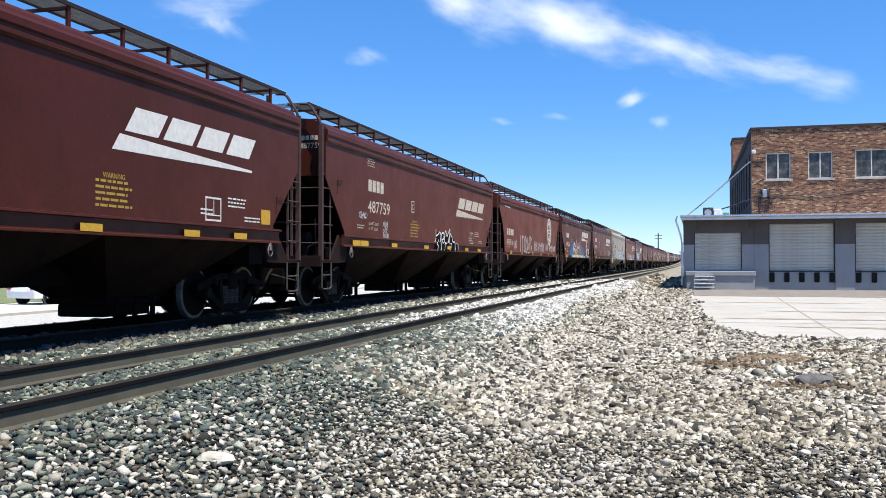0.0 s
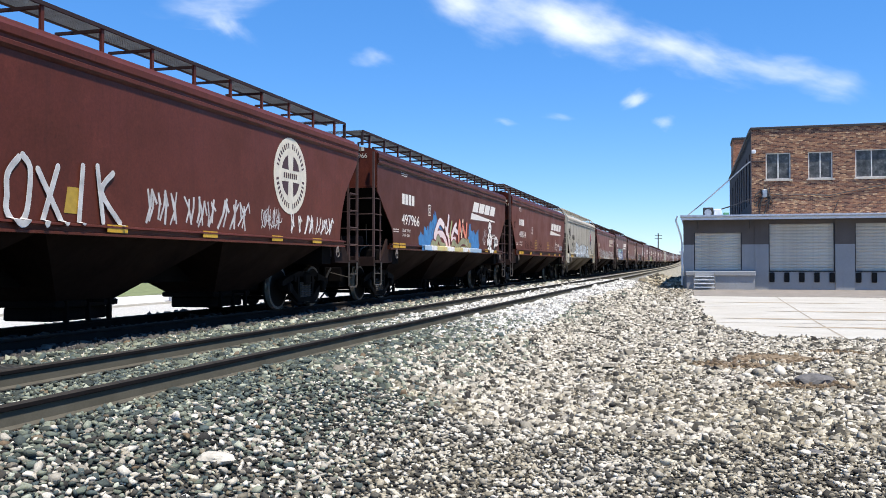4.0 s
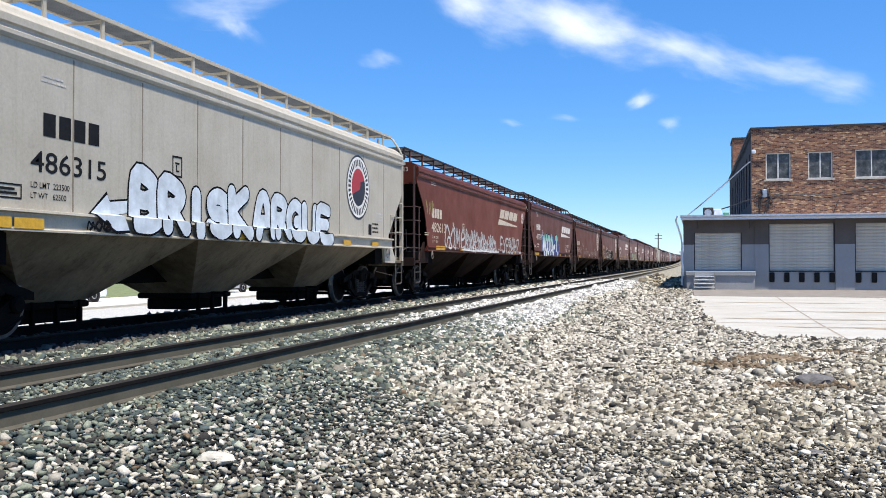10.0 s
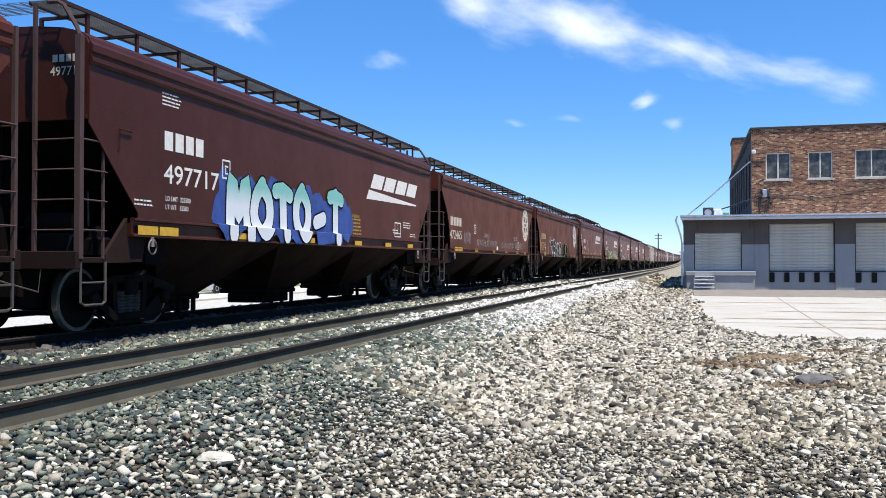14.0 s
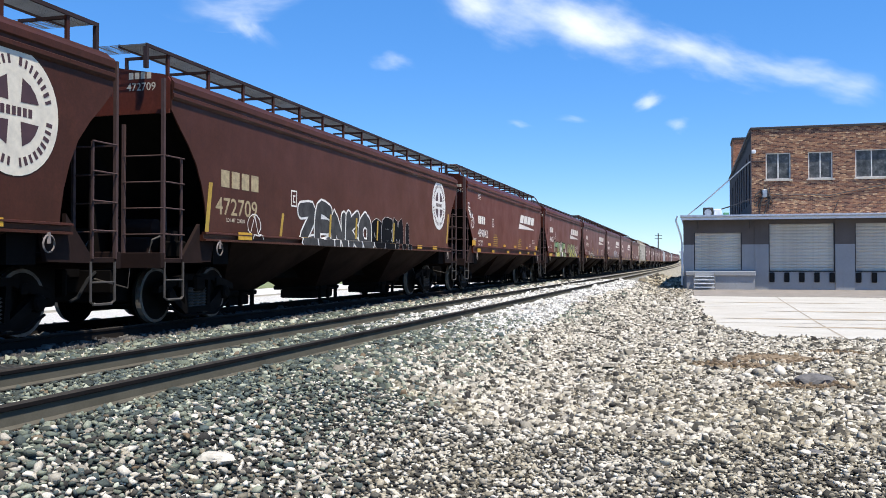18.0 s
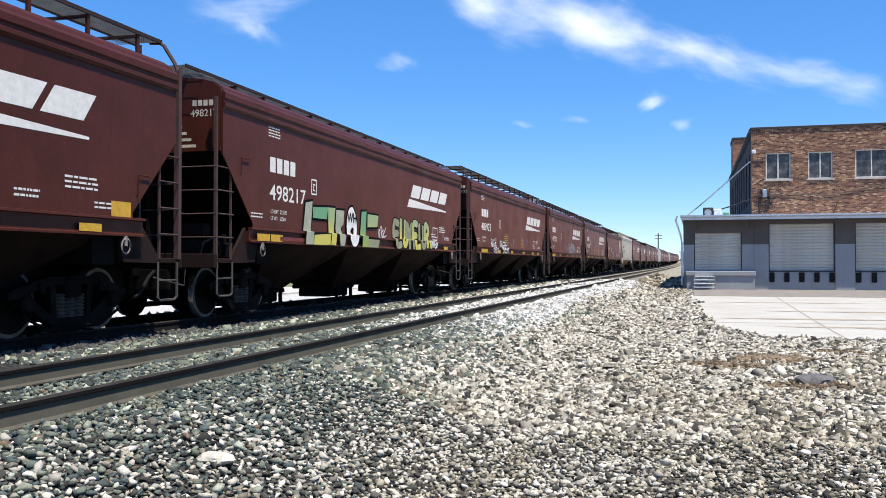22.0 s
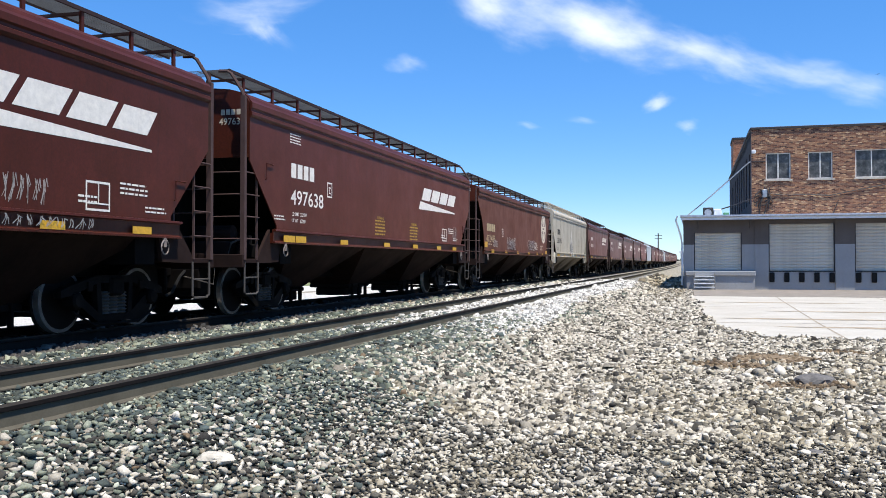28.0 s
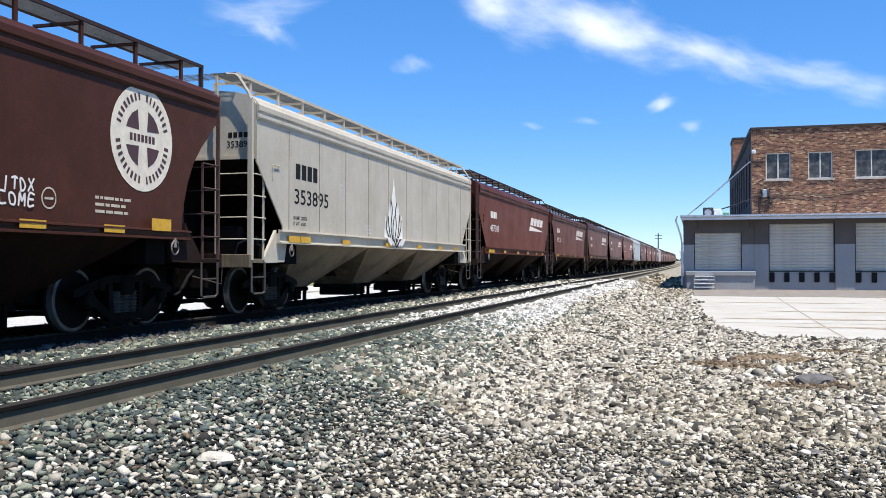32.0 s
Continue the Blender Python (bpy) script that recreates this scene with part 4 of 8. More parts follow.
def grating(x0, x1, y0, y1, z):
    s = Shape()
    n = 13
    for k in range(n):
        x = x0 + (x1 - x0) * k / (n - 1)
        s.box(x - 0.003, x + 0.003, y0, y1, z - 0.018, z)
    m = int((y1 - y0) / 0.06)
    for k in range(m + 1):
        y = y0 + (y1 - y0) * k / m
        s.box(x0, x1, y - 0.003, y + 0.003, z - 0.009, z - 0.002)
    return s


def hopper_meshes():
    k = {}
    s = Shape()
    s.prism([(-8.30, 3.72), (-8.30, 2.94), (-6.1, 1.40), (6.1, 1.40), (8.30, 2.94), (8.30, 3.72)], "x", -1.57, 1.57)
    # slope faces near-black: the shade of the end wells is painted on
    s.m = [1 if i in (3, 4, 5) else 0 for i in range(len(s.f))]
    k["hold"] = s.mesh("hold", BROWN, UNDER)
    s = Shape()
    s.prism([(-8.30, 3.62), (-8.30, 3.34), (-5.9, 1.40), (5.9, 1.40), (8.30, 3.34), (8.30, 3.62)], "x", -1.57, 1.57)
    # same painted shade on the slope faces here
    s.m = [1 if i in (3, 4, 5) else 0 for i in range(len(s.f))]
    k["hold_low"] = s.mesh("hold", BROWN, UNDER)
    s = Shape()
    sec = [(1.574, 2.94), (1.574, 3.74), (1.585, 3.90), (1.53, 4.00), (1.41, 4.08), (1.14, 4.15), (0.74, 4.19), (0.34, 4.20)]
    s.prism(sec + [(-x, z) for x, z in reversed(sec)], "y", -HALF, -HALF + 0.05)
    s.box(-1.57, 1.57, -HALF - 0.03, -HALF + 0.02, 2.90, 2.96)
    k["end_sheet"] = s.mesh("end_sheet", BROWN)
    for name, foot in (("end_sheet_low", 3.33), ("end_sheet_mid", 2.94)):
        s = Shape()
        sec = [(1.574, foot), (1.574, 3.62), (1.585, 3.78), (1.53, 3.86), (1.41, 3.90), (0.34, 4.08)]
        s.prism(sec + [(-x, z) for x, z in reversed(sec)], "y", -HALF, -HALF + 0.05)
        s.box(-1.57, 1.57, -HALF - 0.03, -HALF + 0.02, foot - 0.04, foot + 0.02)
        k[name] = s.mesh("end_sheet", BROWN)
    for name, curved in (("flank", 0), ("flank_curved", 1), ("flank_hollow", 2)):
        s = Shape()
        s.prism(flank_outline(curved), "x", 1.576, SIDE_X)
        k[name] = s.mesh("flank", BROWN)
    # roof with its rolled eaves
    s = Shape()
    sec = [(-1.58, 3.745), (-1.60, 3.90), (-1.54, 4.01), (-1.42, 4.09), (-1.15, 4.16), (-0.75, 4.20), (-0.35, 4.21)]
    s.prism(sec + [(-x, z) for x, z in reversed(sec)], "y", -HALF + 0.055, HALF - 0.055)
    k["roof"] = s.mesh("roof", BROWN)
    s = Shape()
    sec = [(-1.58, 3.615), (-1.60, 3.78), (-1.54, 3.87), (-1.42, 3.91), (-0.35, 4.09)]
    s.prism(sec + [(-x, z) for x, z in reversed(sec)], "y", -HALF + 0.055, HALF - 0.055)
    k["roof_low"] = s.mesh("roof", BROWN)
    s = Shape()
    s.prism([(1.601, 3.62), (1.62, 3.63), (1.645, 3.67), (1.645, 3.72), (1.622, 3.735), (1.622, 3.775), (1.648, 3.80), (1.648, 3.89), (1.605, 3.94), (1.592, 3.94), (1.592, 3.63)], "y", -HALF, HALF)
    k["eave_rail"] = s.mesh("eave_rail", BROWN)
    s = Shape()
    s.prism([(1.601, 1.63), (1.68, 1.62), (1.685, 1.59), (1.63, 1.575), (1.625, 1.40), (1.67, 1.385), (1.67, 1.36), (1.55, 1.36), (1.55, 1.55), (1.601, 1.56)], "y", -7.46, 7.46)
    k["side_sill"] = s.mesh("side_sill", BROWN)
    s = Shape()
    s.prism([(1.601, 1.495), (1.675, 1.485), (1.68, 1.46), (1.63, 1.45), (1.625, 1.385), (1.67, 1.375), (1.67, 1.345), (1.55, 1.345), (1.55, 1.44), (1.601, 1.45)], "y", -7.46, 7.46)
    k["side_sill_low"] = s.mesh("side_sill", BROWN)
    s = Shape()
    s.box(1.602, 1.606, -0.012, 0.012, 1.64, 3.60)
    k["weld_seam"] = s.mesh("weld_seam", BROWN)
    # end platform and the plates that carry the sill down to it
    s = Shape()
    s.box(-1.55, 1.55, -8.55, -7.35, 0.98, 1.06, bev=0.01)
    s.box(-1.58, 1.58, -8.60, -8.50, 0.90, 1.14, bev=0.01)
    k["end_platform"] = s.mesh("end_platform", BROWN)
    s = Shape()
    s.prism([(-7.46, 1.62), (-7.46, 1.36), (-7.00, 1.36), (-7.10, 1.0), (-7.95, 0.98), (-7.95, 1.10)], "x", 1.50, 1.56)
    k["gusset"] = s.mesh("gusset", BROWN)
    # end posts up to the roof walk, rungs, steps
    for name, tops in (("ladder", (3.99, 4.44)), ("ladder_low", (3.80, 3.12))):
        s = Shape()
        w = 0.042 if tops[0] > 3.9 else 0.026
        s.box(1.55 - w, 1.55 + w, -8.51 - w, -8.51 + w, 1.04, tops[0])
        if tops[0] > 3.9:
            s.tube([(1.55, -8.505, 3.97), (1.50, -8.505, 4.10), (1.30, -8.505, 4.40), (1.22, -8.505, 4.45), (1.05, -8.505, 4.46)], 0.030, 6)
        k[name] = s.mesh("ladder", BROWN)
        s = Shape()
        s.box(0.838, 0.882, -8.535, -8.485, 1.04, tops[1])
        k[name + "_inner"] = s.mesh("stile", BROWN)
    s = Shape()
    s.box(1.535, 1.565, -8.02, -7.985, 1.04, 2.62)
    k["ladder_side"] = s.mesh("stile", BROWN)
    s = Shape()
    s.box(1.20, 1.26, -8.52, -8.46, 3.98, 4.31)
    k["walk_end_post"] = s.mesh("walk_post", BROWN)
    s = Shape()
    s.tube([(0.86, -8.53, 0), (1.57, -8.53, 0)], 0.012, 5)
    k["end_rung"] = s.mesh("rung", BROWN)
    s = Shape()
    s.tube([(1.58, -8.50, 0), (1.58, -7.96, 0)], 0.013, 5)
    k["side_rung"] = s.mesh("rung", BROWN)
    s = Shape()
    s.tube([(1.56, -8.48, 1.0), (1.56, -8.48, 0.46), (1.56, -8.40, 0.42), (1.56, -8.02, 0.42), (1.56, -7.96, 0.46), (1.56, -7.96, 1.0)], 0.02, 5)
    s.tube([(1.56, -8.48, 0.72), (1.56, -7.96, 0.72)], 0.014, 5)
    k["step"] = s.mesh("step", SPRING)
    s = Shape()
    s.lathe([(0, 0.10), (0.012, 0.12), (0.024, 0.10)], "x", 12, at=(1.66, -7.0, 1.22), ends=False)
    s.tube([(1.66, -7.0, 1.36), (1.67, -7.0, 1.22)], 0.03, 5)
    k["jacking_ring"] = s.mesh("towing_ring", RING)
    # below the sill
    s = Shape()
    s.box(-0.24, 0.24, -8.4, 8.4, 0.64, 1.12)
    k["center_sill"] = s.mesh("center_sill", UNDER)
    s = Shape()
    top, bot, zt, zb = 2.16, 0.66, 1.36, 0.42
    v = [(sx * 1.54, sy * top, zt) for sx, sy in ((-1, -1), (1, -1), (1, 1), (-1, 1))] + [(sx * 0.52, sy * bot, zb) for sx, sy in ((-1, -1), (1, -1), (1, 1), (-1, 1))]
    s.add(v, [(0, 1, 2, 3), (7, 6, 5, 4), (0, 4, 5, 1), (1, 5, 6, 2), (2, 6, 7, 3), (3, 7, 4, 0)])
    k["hopper_bay"] = s.mesh("hopper_bay", BROWN)
    s = Shape()
    s.prism([(-8.15, 1.05), (-8.15, 2.82), (-5.7, 1.05)], "x", -0.03, 0.03)
    s.box(-1.52, 1.52, -6.95, -6.45, 0.96, 1.60)
    s.box(-0.55, 0.55, -5.45, -4.98, 0.40, 1.0, bev=0.04)
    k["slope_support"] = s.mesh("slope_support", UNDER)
    s = Shape()
    s.box(-0.56, 0.56, -0.74, 0.74, 0.33, 0.43, bev=0.02)
    s.box(-0.42, 0.42, -0.64, 0.64, 0.13, 0.33, bev=0.02)
    for y in (-0.5, 0.0, 0.5):
        s.box(0.52, 0.60, y - 0.03, y + 0.03, 0.12, 0.44, bev=0.01)
    s.tube([(-0.85, 0.0, 0.42), (0.85, 0.0, 0.42)], 0.03, 6)
    k["outlet_gate"] = s.mesh("outlet_gate", UNDER)
    # trucks
    s = Shape()
    top = [(-1.22, 0.60), (-1.05, 0.66), (-0.45, 0.80), (0.45, 0.80), (1.05, 0.66), (1.22, 0.60), (1.22, 0.50), (0.98, 0.53), (0.42, 0.69), (-0.42, 0.69), (-0.98, 0.53), (-1.22, 0.50)]
    s.prism(top, "x", 0.95, 1.07)
    s.prism([(-0.99, 0.525), (-0.82, 0.38), (-0.40, 0.13), (0.40, 0.13), (0.82, 0.38), (0.99, 0.525), (0.86, 0.55), (0.70, 0.46), (0.34, 0.23), (-0.34, 0.23), (-0.70, 0.46), (-0.86, 0.55)], "x", 0.955, 1.065)
    for y in (-1, 1):
        s.prism([(y * 0.44, 0.69), (y * 0.34, 0.69), (y * 0.30, 0.235), (y * 0.40, 0.22)], "x", 0.96, 1.06)
        s.box(1.07, 1.10, y * 0.62 - 0.06, y * 0.62 + 0.06, 0.58, 0.72, bev=0.01)
    for y in (-1, 1):
        s.lathe([(0.92, 0.12), (1.10, 0.12), (1.13, 0.09)], "x", 12, at=(0, y * AXLE, 0.455))
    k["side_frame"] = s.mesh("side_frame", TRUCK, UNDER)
    s = Shape()
    s.lathe([(0.0, 0.05)] + [(0.01 + i * 0.025, 0.062 if i % 2 else 0.098) for i in range(13)] + [(0.33, 0.05)], "z", 10, at=(1.0, 0, 0.235))
    k["spring"] = s.mesh("spring", SPRING)
    s = Shape()
    s.tube([(1.09, -1.0, 0.30), (1.09, -0.55, 0.10), (1.09, 0.55, 0.10), (1.09, 1.0, 0.30)], 0.022, 5)
    k["brake_rod"] = s.mesh("brake_rod", TRUCK)
    s = Shape()
    s.box(-1.12, 1.12, -0.17, 0.17, 0.50, 0.78, bev=0.04)
    s.lathe([(0.78, 0.22), (0.95, 0.20)], "z", 14)
    s.box(-0.92, 0.92, -0.20, 0.20, 0.17, 0.24, bev=0.02)
    for y in (-0.40, 0.40):
        s.box(-0.66, 0.66, y - 0.05, y + 0.05, 0.27, 0.42, bev=0.02)
        s.tube([(0.0, y, 0.40), (0.0, y * 0.6, 0.72)], 0.04, 6)
        s.box(-0.30, 0.30, y - 0.04, y + 0.04, 0.40, 0.62)
    k["bolster"] = s.mesh("bolster", TRUCK)
    s = Shape()
    for sx in (-1, 1):
        prof = [(0.675, 0.10), (0.690, 0.20), (0.700, 0.36), (0.685, 0.39), (0.685, WHEEL_R + 0.026), (0.715, WHEEL_R + 0.026), (0.725, WHEEL_R)]
        prof2 = [(0.725, WHEEL_R), (0.815, WHEEL_R - 0.006)]
        prof3 = [(0.820, 0.40), (0.780, 0.38), (0.745, 0.20), (0.790, 0.13), (0.800, 0.08)]
        s.lathe([(sx * a, r) for a, r in prof], "x", 28, 0, ends=False)
        s.lathe([(sx * a, r) for a, r in prof2], "x", 28, 1, ends=False)
        s.lathe([(sx * 0.815, WHEEL_R - 0.006), (sx * 0.820, 0.40)], "x", 28, 2, ends=False)
        s.lathe([(sx * a, r) for a, r in prof3], "x", 28, 0)
    s.lathe([(-0.70, 0.085), (-0.3, 0.08), (0.3, 0.08), (0.70, 0.085)], "x", 12)
    s.box(0.81, 0.825, -0.03, 0.03, 0.18, 0.34)
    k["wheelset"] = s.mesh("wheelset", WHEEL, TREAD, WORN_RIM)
    s = Shape()
    s.box(-0.14, 0.14, -9.02, -8.4, 0.74, 0.98, bev=0.03)
    s.box(-0.22, 0.10, -9.14, -8.92, 0.72, 1.0, bev=0.05)
    s.box(0.03, 0.20, -9.10, -8.85, 0.76, 0.98, bev=0.04)
    s.box(-0.60, 0.60, -8.50, -7.65, 0.36, 0.98, bev=0.03)
    s.box(-0.72, 0.72, -8.60, -8.505, 0.50, 0.895, bev=0.03)
    k["coupler"] = s.mesh("coupler", TRUCK)
    s = Shape()
    s.tube([(0.42, -8.55, 0.86), (0.44, -8.78, 0.74), (0.40, -8.98, 0.46), (0.34, -9.08, 0.40)], 0.028, 6)
    k["air_hose"] = s.mesh("air_hose", RUBBER)
    s = Shape()
    s.tube([(1.02, -8.57, 0.93), (1.02, -8.62, 0.60), (0.45, -8.66, 0.74)], 0.012, 5)
    k["cut_lever"] = s.mesh("uncoupling_lever", SPRING)
    s = Shape()
    s.lathe([(-0.42, 0.05), (-0.40, 0.15), (0.38, 0.15), (0.42, 0.05)], "x", 14, at=(0.55, -7.72, 1.55))
    s.box(0.2, 0.9, -7.9, -7.55, 1.06, 1.40, bev=0.03)
    k["air_reservoir"] = s.mesh("air_reservoir", BROWN)
    s = Shape()
    s.tube([(0.95, -8.0, 1.06), (1.0, -7.95, 1.35), (1.15, -7.8, 1.45), (1.3, -7.72, 1.30), (1.35, -7.7, 1.06)], 0.022, 5)
    k["brake_pipe"] = s.mesh("brake_pipe", SPRING)
    s = Shape()
    s.tube([(0.2, -7.6, 1.5), (-0.1, -7.9, 1.5), (-0.15, -8.1, 1.2), (0.05, -8.2, 1.06)], 0.018, 5)
    k["brake_hose"] = s.mesh("brake_pipe", SPRING)
    s = Shape()
    s.tube([(1.05, -7.62, 1.06), (1.02, -7.62, 2.0)], 0.015, 5)
    k["brake_riser"] = s.mesh("brake_pipe", SPRING)
    s = Shape()
    s.box(1.05, 1.42, -7.86, -7.60, 1.06, 1.34, bev=0.03)
    s.lathe([(0, 0.10), (0.16, 0.09)], "z", 10, at=(1.22, -7.74, 1.34))
    k["brake_valve"] = s.mesh("brake_valve", TRUCK)
    # roof walk
    k["running_board"] = grating(0.78, 1.24, -8.5, 8.5, 4.48).mesh("running_board", BROWN)
    s = Shape()
    s.box(1.235, 1.262, -8.52, 8.52, 4.435, 4.49)
    s.box(0.755, 0.78, -8.52, 8.52, 4.435, 4.49)
    k["edge_angle"] = s.mesh("edge_angle", BROWN)
    s = Shape()
    s.box(1.20, 1.24, -0.03, 0.03, 4.08, 4.44)
    k["walk_post"] = s.mesh("walk_post", BROWN)
    s = Shape()
    s.box(0.45, 1.20, -0.025, 0.025, 4.395, 4.436)
    s.box(0.45, 0.49, -0.025, 0.025, 4.16, 4.394)
    k["walk_brace"] = s.mesh("walk_brace", BROWN)
    k["crosswalk"] = grating(-1.24, 1.24, -8.52, -8.02, 4.482).mesh("crosswalk", BROWN)
    s = Shape()
    s.box(-0.42, 0.42, -0.52, 0.52, 4.19, 4.30, bev=0.05)
    s.box(-0.30, 0.30, -0.45, 0.45, 4.30, 4.335, bev=0.02)
    k["hatch_cover"] = s.mesh("hatch_cover", BROWN)
    s = Shape()
    s.box(0, 0.46, 0, 0.105, -0.002, 0.002)
    k["reflector"] = s.mesh("reflector", YELLOW)
    s = Shape()
    s.tube([(0, 0, 0), (0.03, 0, 0.0), (0.03, 0, 0.30), (0.03, 0.30, 0.30), (0, 0.30, 0.30)], 0.011, 4)
    k["grab_iron"] = s.mesh("grab_iron", BROWN)
    s = Shape()
    s.prism([(-8.28, 3.0), (-8.28, 2.90), (-7.6, 2.42), (-7.6, 2.6)], "x", -0.02, 0.02)
    k["end_stiffener"] = s.mesh("end_stiffener", BROWN)
    # one plain mesh of roof walk posts for cars far down the line
    s = Shape()
    for y in POSTS:
        s.box(1.20, 1.24, y - 0.03, y + 0.03, 4.08, 4.44)
    s.box(0.78, 1.25, -8.5, 8.5, 4.45, 4.48)
    k["far_walk"] = s.mesh("running_board", BROWN)
    return k


K = hopper_meshes()
MIRROR = Matrix.Rotation(math.pi, 4, "Z")
WHEELS = {}


_longer = {}


def stretched(key, d):
    """The mesh of a part for a car that is 2 d longer than the common one: its ends move apart."""
    if abs(d) < 0.01:
        return K[key]
    if (key, d) not in _longer:
        me = K[key].copy()
        for v in me.vertices:
            if abs(v.co.y) > 3.0:
                v.co.y += d if v.co.y > 0 else -d
        _longer[key, d] = me
    return _longer[key, d]


def hopper(index, paint_mat, curved=False, label="", far=False, d=0.0, low=False):
    """One covered hopper car, front end towards -y, the flank with markings towards +x."""
    car = empty("hopper_car", pose(0, 0, 0), label, "rail car", "hopper cars of the freight train")
    def put(name, key, at=None, own=False, under=None, text=""):
        return part(name, stretched(key, d), under or car, text, at, None if own else paint_mat)
    reach = 1 + d / HALF
    put("hold", "hold_low" if curved == 1 else "hold")
    fl = ("flank", "flank_curved", "flank_hollow")[int(curved)]
    flank = put("flank", fl)
    put("flank", fl, MIRROR)
    sink = pose(0, 0, -0.13 if curved else 0)
    put("roof", "roof_low" if curved else "roof")
    for m in (Matrix(), MIRROR):
        put("eave_rail", "eave_rail", m @ sink)
        put("side_sill", "side_sill_low" if curved else "side_sill", m)
        part("end_platform", stretched("end_platform", d), car, "", m, PALE_GRIME_SHADE if paint_mat in (PALE, PALE_COOL) else END_GRIME_SHADE)
        # curved cars: sunlight on the end sheet put in as a lighter brown
        part("end_sheet", stretched(("end_sheet", "end_sheet_low", "end_sheet_mid")[int(curved)], d), car, "", m, BROWN_FADED if curved else paint_mat)
    put("center_sill", "center_sill", own=True, text="black center sill, grime and shade in its colour")
    for y in BAYS:
        # bays: body colour darkened by grime and by painted shade
        bay = part("hopper_bay", K["hopper_bay"], car, "sloping hopper bay, grime and shade in its colour", pose(0, y * reach, 0), PALE_GRIME_SHADE if paint_mat in (PALE, PALE_COOL) else BROWN_GRIME_SHADE)
        put("outlet_gate", "outlet_gate", own=True, under=bay, text="grimy steel outlet gate with painted shade")
    put("slope_support", "slope_support", own=True, text="slope sheet support, shade painted near-black")
    put("slope_support", "slope_support", MIRROR, own=True, text="slope sheet support, shade painted near-black")
    axles = []
    for y in (-TRUCK_AT - d, TRUCK_AT + d):
        tr = part("truck", K["bolster"], car, "rusty dark steel four-wheel truck, shade painted in", pose(0, y, 0))
        for m in (Matrix(), MIRROR):
            fr = part("side_frame", K["side_frame"], tr, at=m)
            if not far and m == Matrix():
                part("brake_rod", K["brake_rod"], tr)
                for sy in (-0.2, 0.0, 0.2):
                    part("spring", K["spring"], tr, at=pose(0, sy, 0))
        for a in (-AXLE, AXLE):
            axles.append(part("wheelset", K["wheelset"], tr, "dark steel wheels with bright worn treads", pose(0, a, WHEEL_R)))
    WHEELS[index] = axles
    if far:
        put("running_board", "far_walk", sink)
        put("running_board", "far_walk", MIRROR @ sink)
        return car, flank
    drop = pose(-0.28, 0, -0.10) if low else sink
    for m in (Matrix(), MIRROR):
        for x in (0.0, -3.06):
            part("gusset", stretched("gusset", d), car, "", m @ Matrix.Translation((x, 0, 0)), paint_mat if paint_mat in (PALE, PALE_COOL) else END_GRIME_SHADE)
        dark = paint_mat if paint_mat in (PALE, PALE_COOL) else WALK_DARK
        mesh_grey = WALK_GREY
        part("running_board", stretched("running_board", d), car, "open steel grating of the roof walk", m @ drop, mesh_grey)
        part("edge_angle", stretched("edge_angle", d), car, "", m @ drop, dark)
        part("crosswalk", stretched("crosswalk", d), car, "", m @ (pose(0, 0, -0.26) if low else sink), mesh_grey)
        iron = paint_mat if paint_mat in (PALE, PALE_COOL) else LADDER_GRIME
        for side in (m, m @ Matrix.Diagonal((1, -1, 1, 1))):
            lad = part("ladder", stretched("ladder_low" if curved or low else "ladder", d), car, "", side, iron)
            part("stile", stretched("ladder_low_inner" if curved or low else "ladder_inner", d), lad, "", None, iron)
            part("stile", stretched("ladder_side", d), lad, "", None, iron)
            if curved:
                part("walk_post", stretched("walk_end_post", d), car, "", side, dark)
            for z in (1.42, 1.82, 2.22, 2.62):
                part("rung", stretched("end_rung", d), lad, "", pose(0, 0, z), iron)
                part("rung", stretched("side_rung", d), lad, "", pose(0, 0, z), iron)
        put("step", "step", m, own=True, text="bent steel stirrup step")
        put("step", "step", m @ Matrix.Translation((-3.12, 0, 0)), own=True, text="bent steel stirrup step")
        put("coupler", "coupler", m, own=True, text="cast steel knuckle coupler")
        put("air_hose", "air_hose", m, own=True, text="black rubber air hose")
        put("uncoupling_lever", "cut_lever", m, own=True)
        for x in () if curved else (0.9, -0.9):
            # stiffeners near-black: the shade of the well is in their colour
            part("end_stiffener", stretched("end_stiffener", d), car, "", m @ Matrix.Translation((x, 0, 0)), UNDER)
        for y in POSTS:
            part("walk_post", K["walk_post"], car, "", m @ drop @ pose(0, y * reach, 0), paint_mat)
        for y in POSTS:
            part("walk_brace", K["walk_brace"], car, "", m @ drop @ pose(0, y * reach, 0), dark)
    part("air_reservoir", stretched("air_reservoir", d), car, "grimy air reservoir with painted shade", None, END_GRIME_SHADE)
    for key in ("brake_pipe", "brake_hose", "brake_riser"):
        put("brake_pipe", key, own=True)
    put("brake_valve", "brake_valve", own=True, text="grimy cast brake valve with painted shade")
    put("towing_ring", "jacking_ring", own=True, text="pale worn towing ring")
    put("towing_ring", "jacking_ring", pose(0, 14.0 + 2 * d, 0), own=True, text="pale worn towing ring")
    for k in range(8):
        put("hatch_cover", "hatch_cover", sink @ pose(0, (-7.0 + 2.0 * k) * reach, 0))
    for y, z in () if curved else ((-7.75, 2.55), (7.35, 1.95)):
        put("grab_iron", "grab_iron", pose(SIDE_X, y + (d if y > 0 else -d), z))
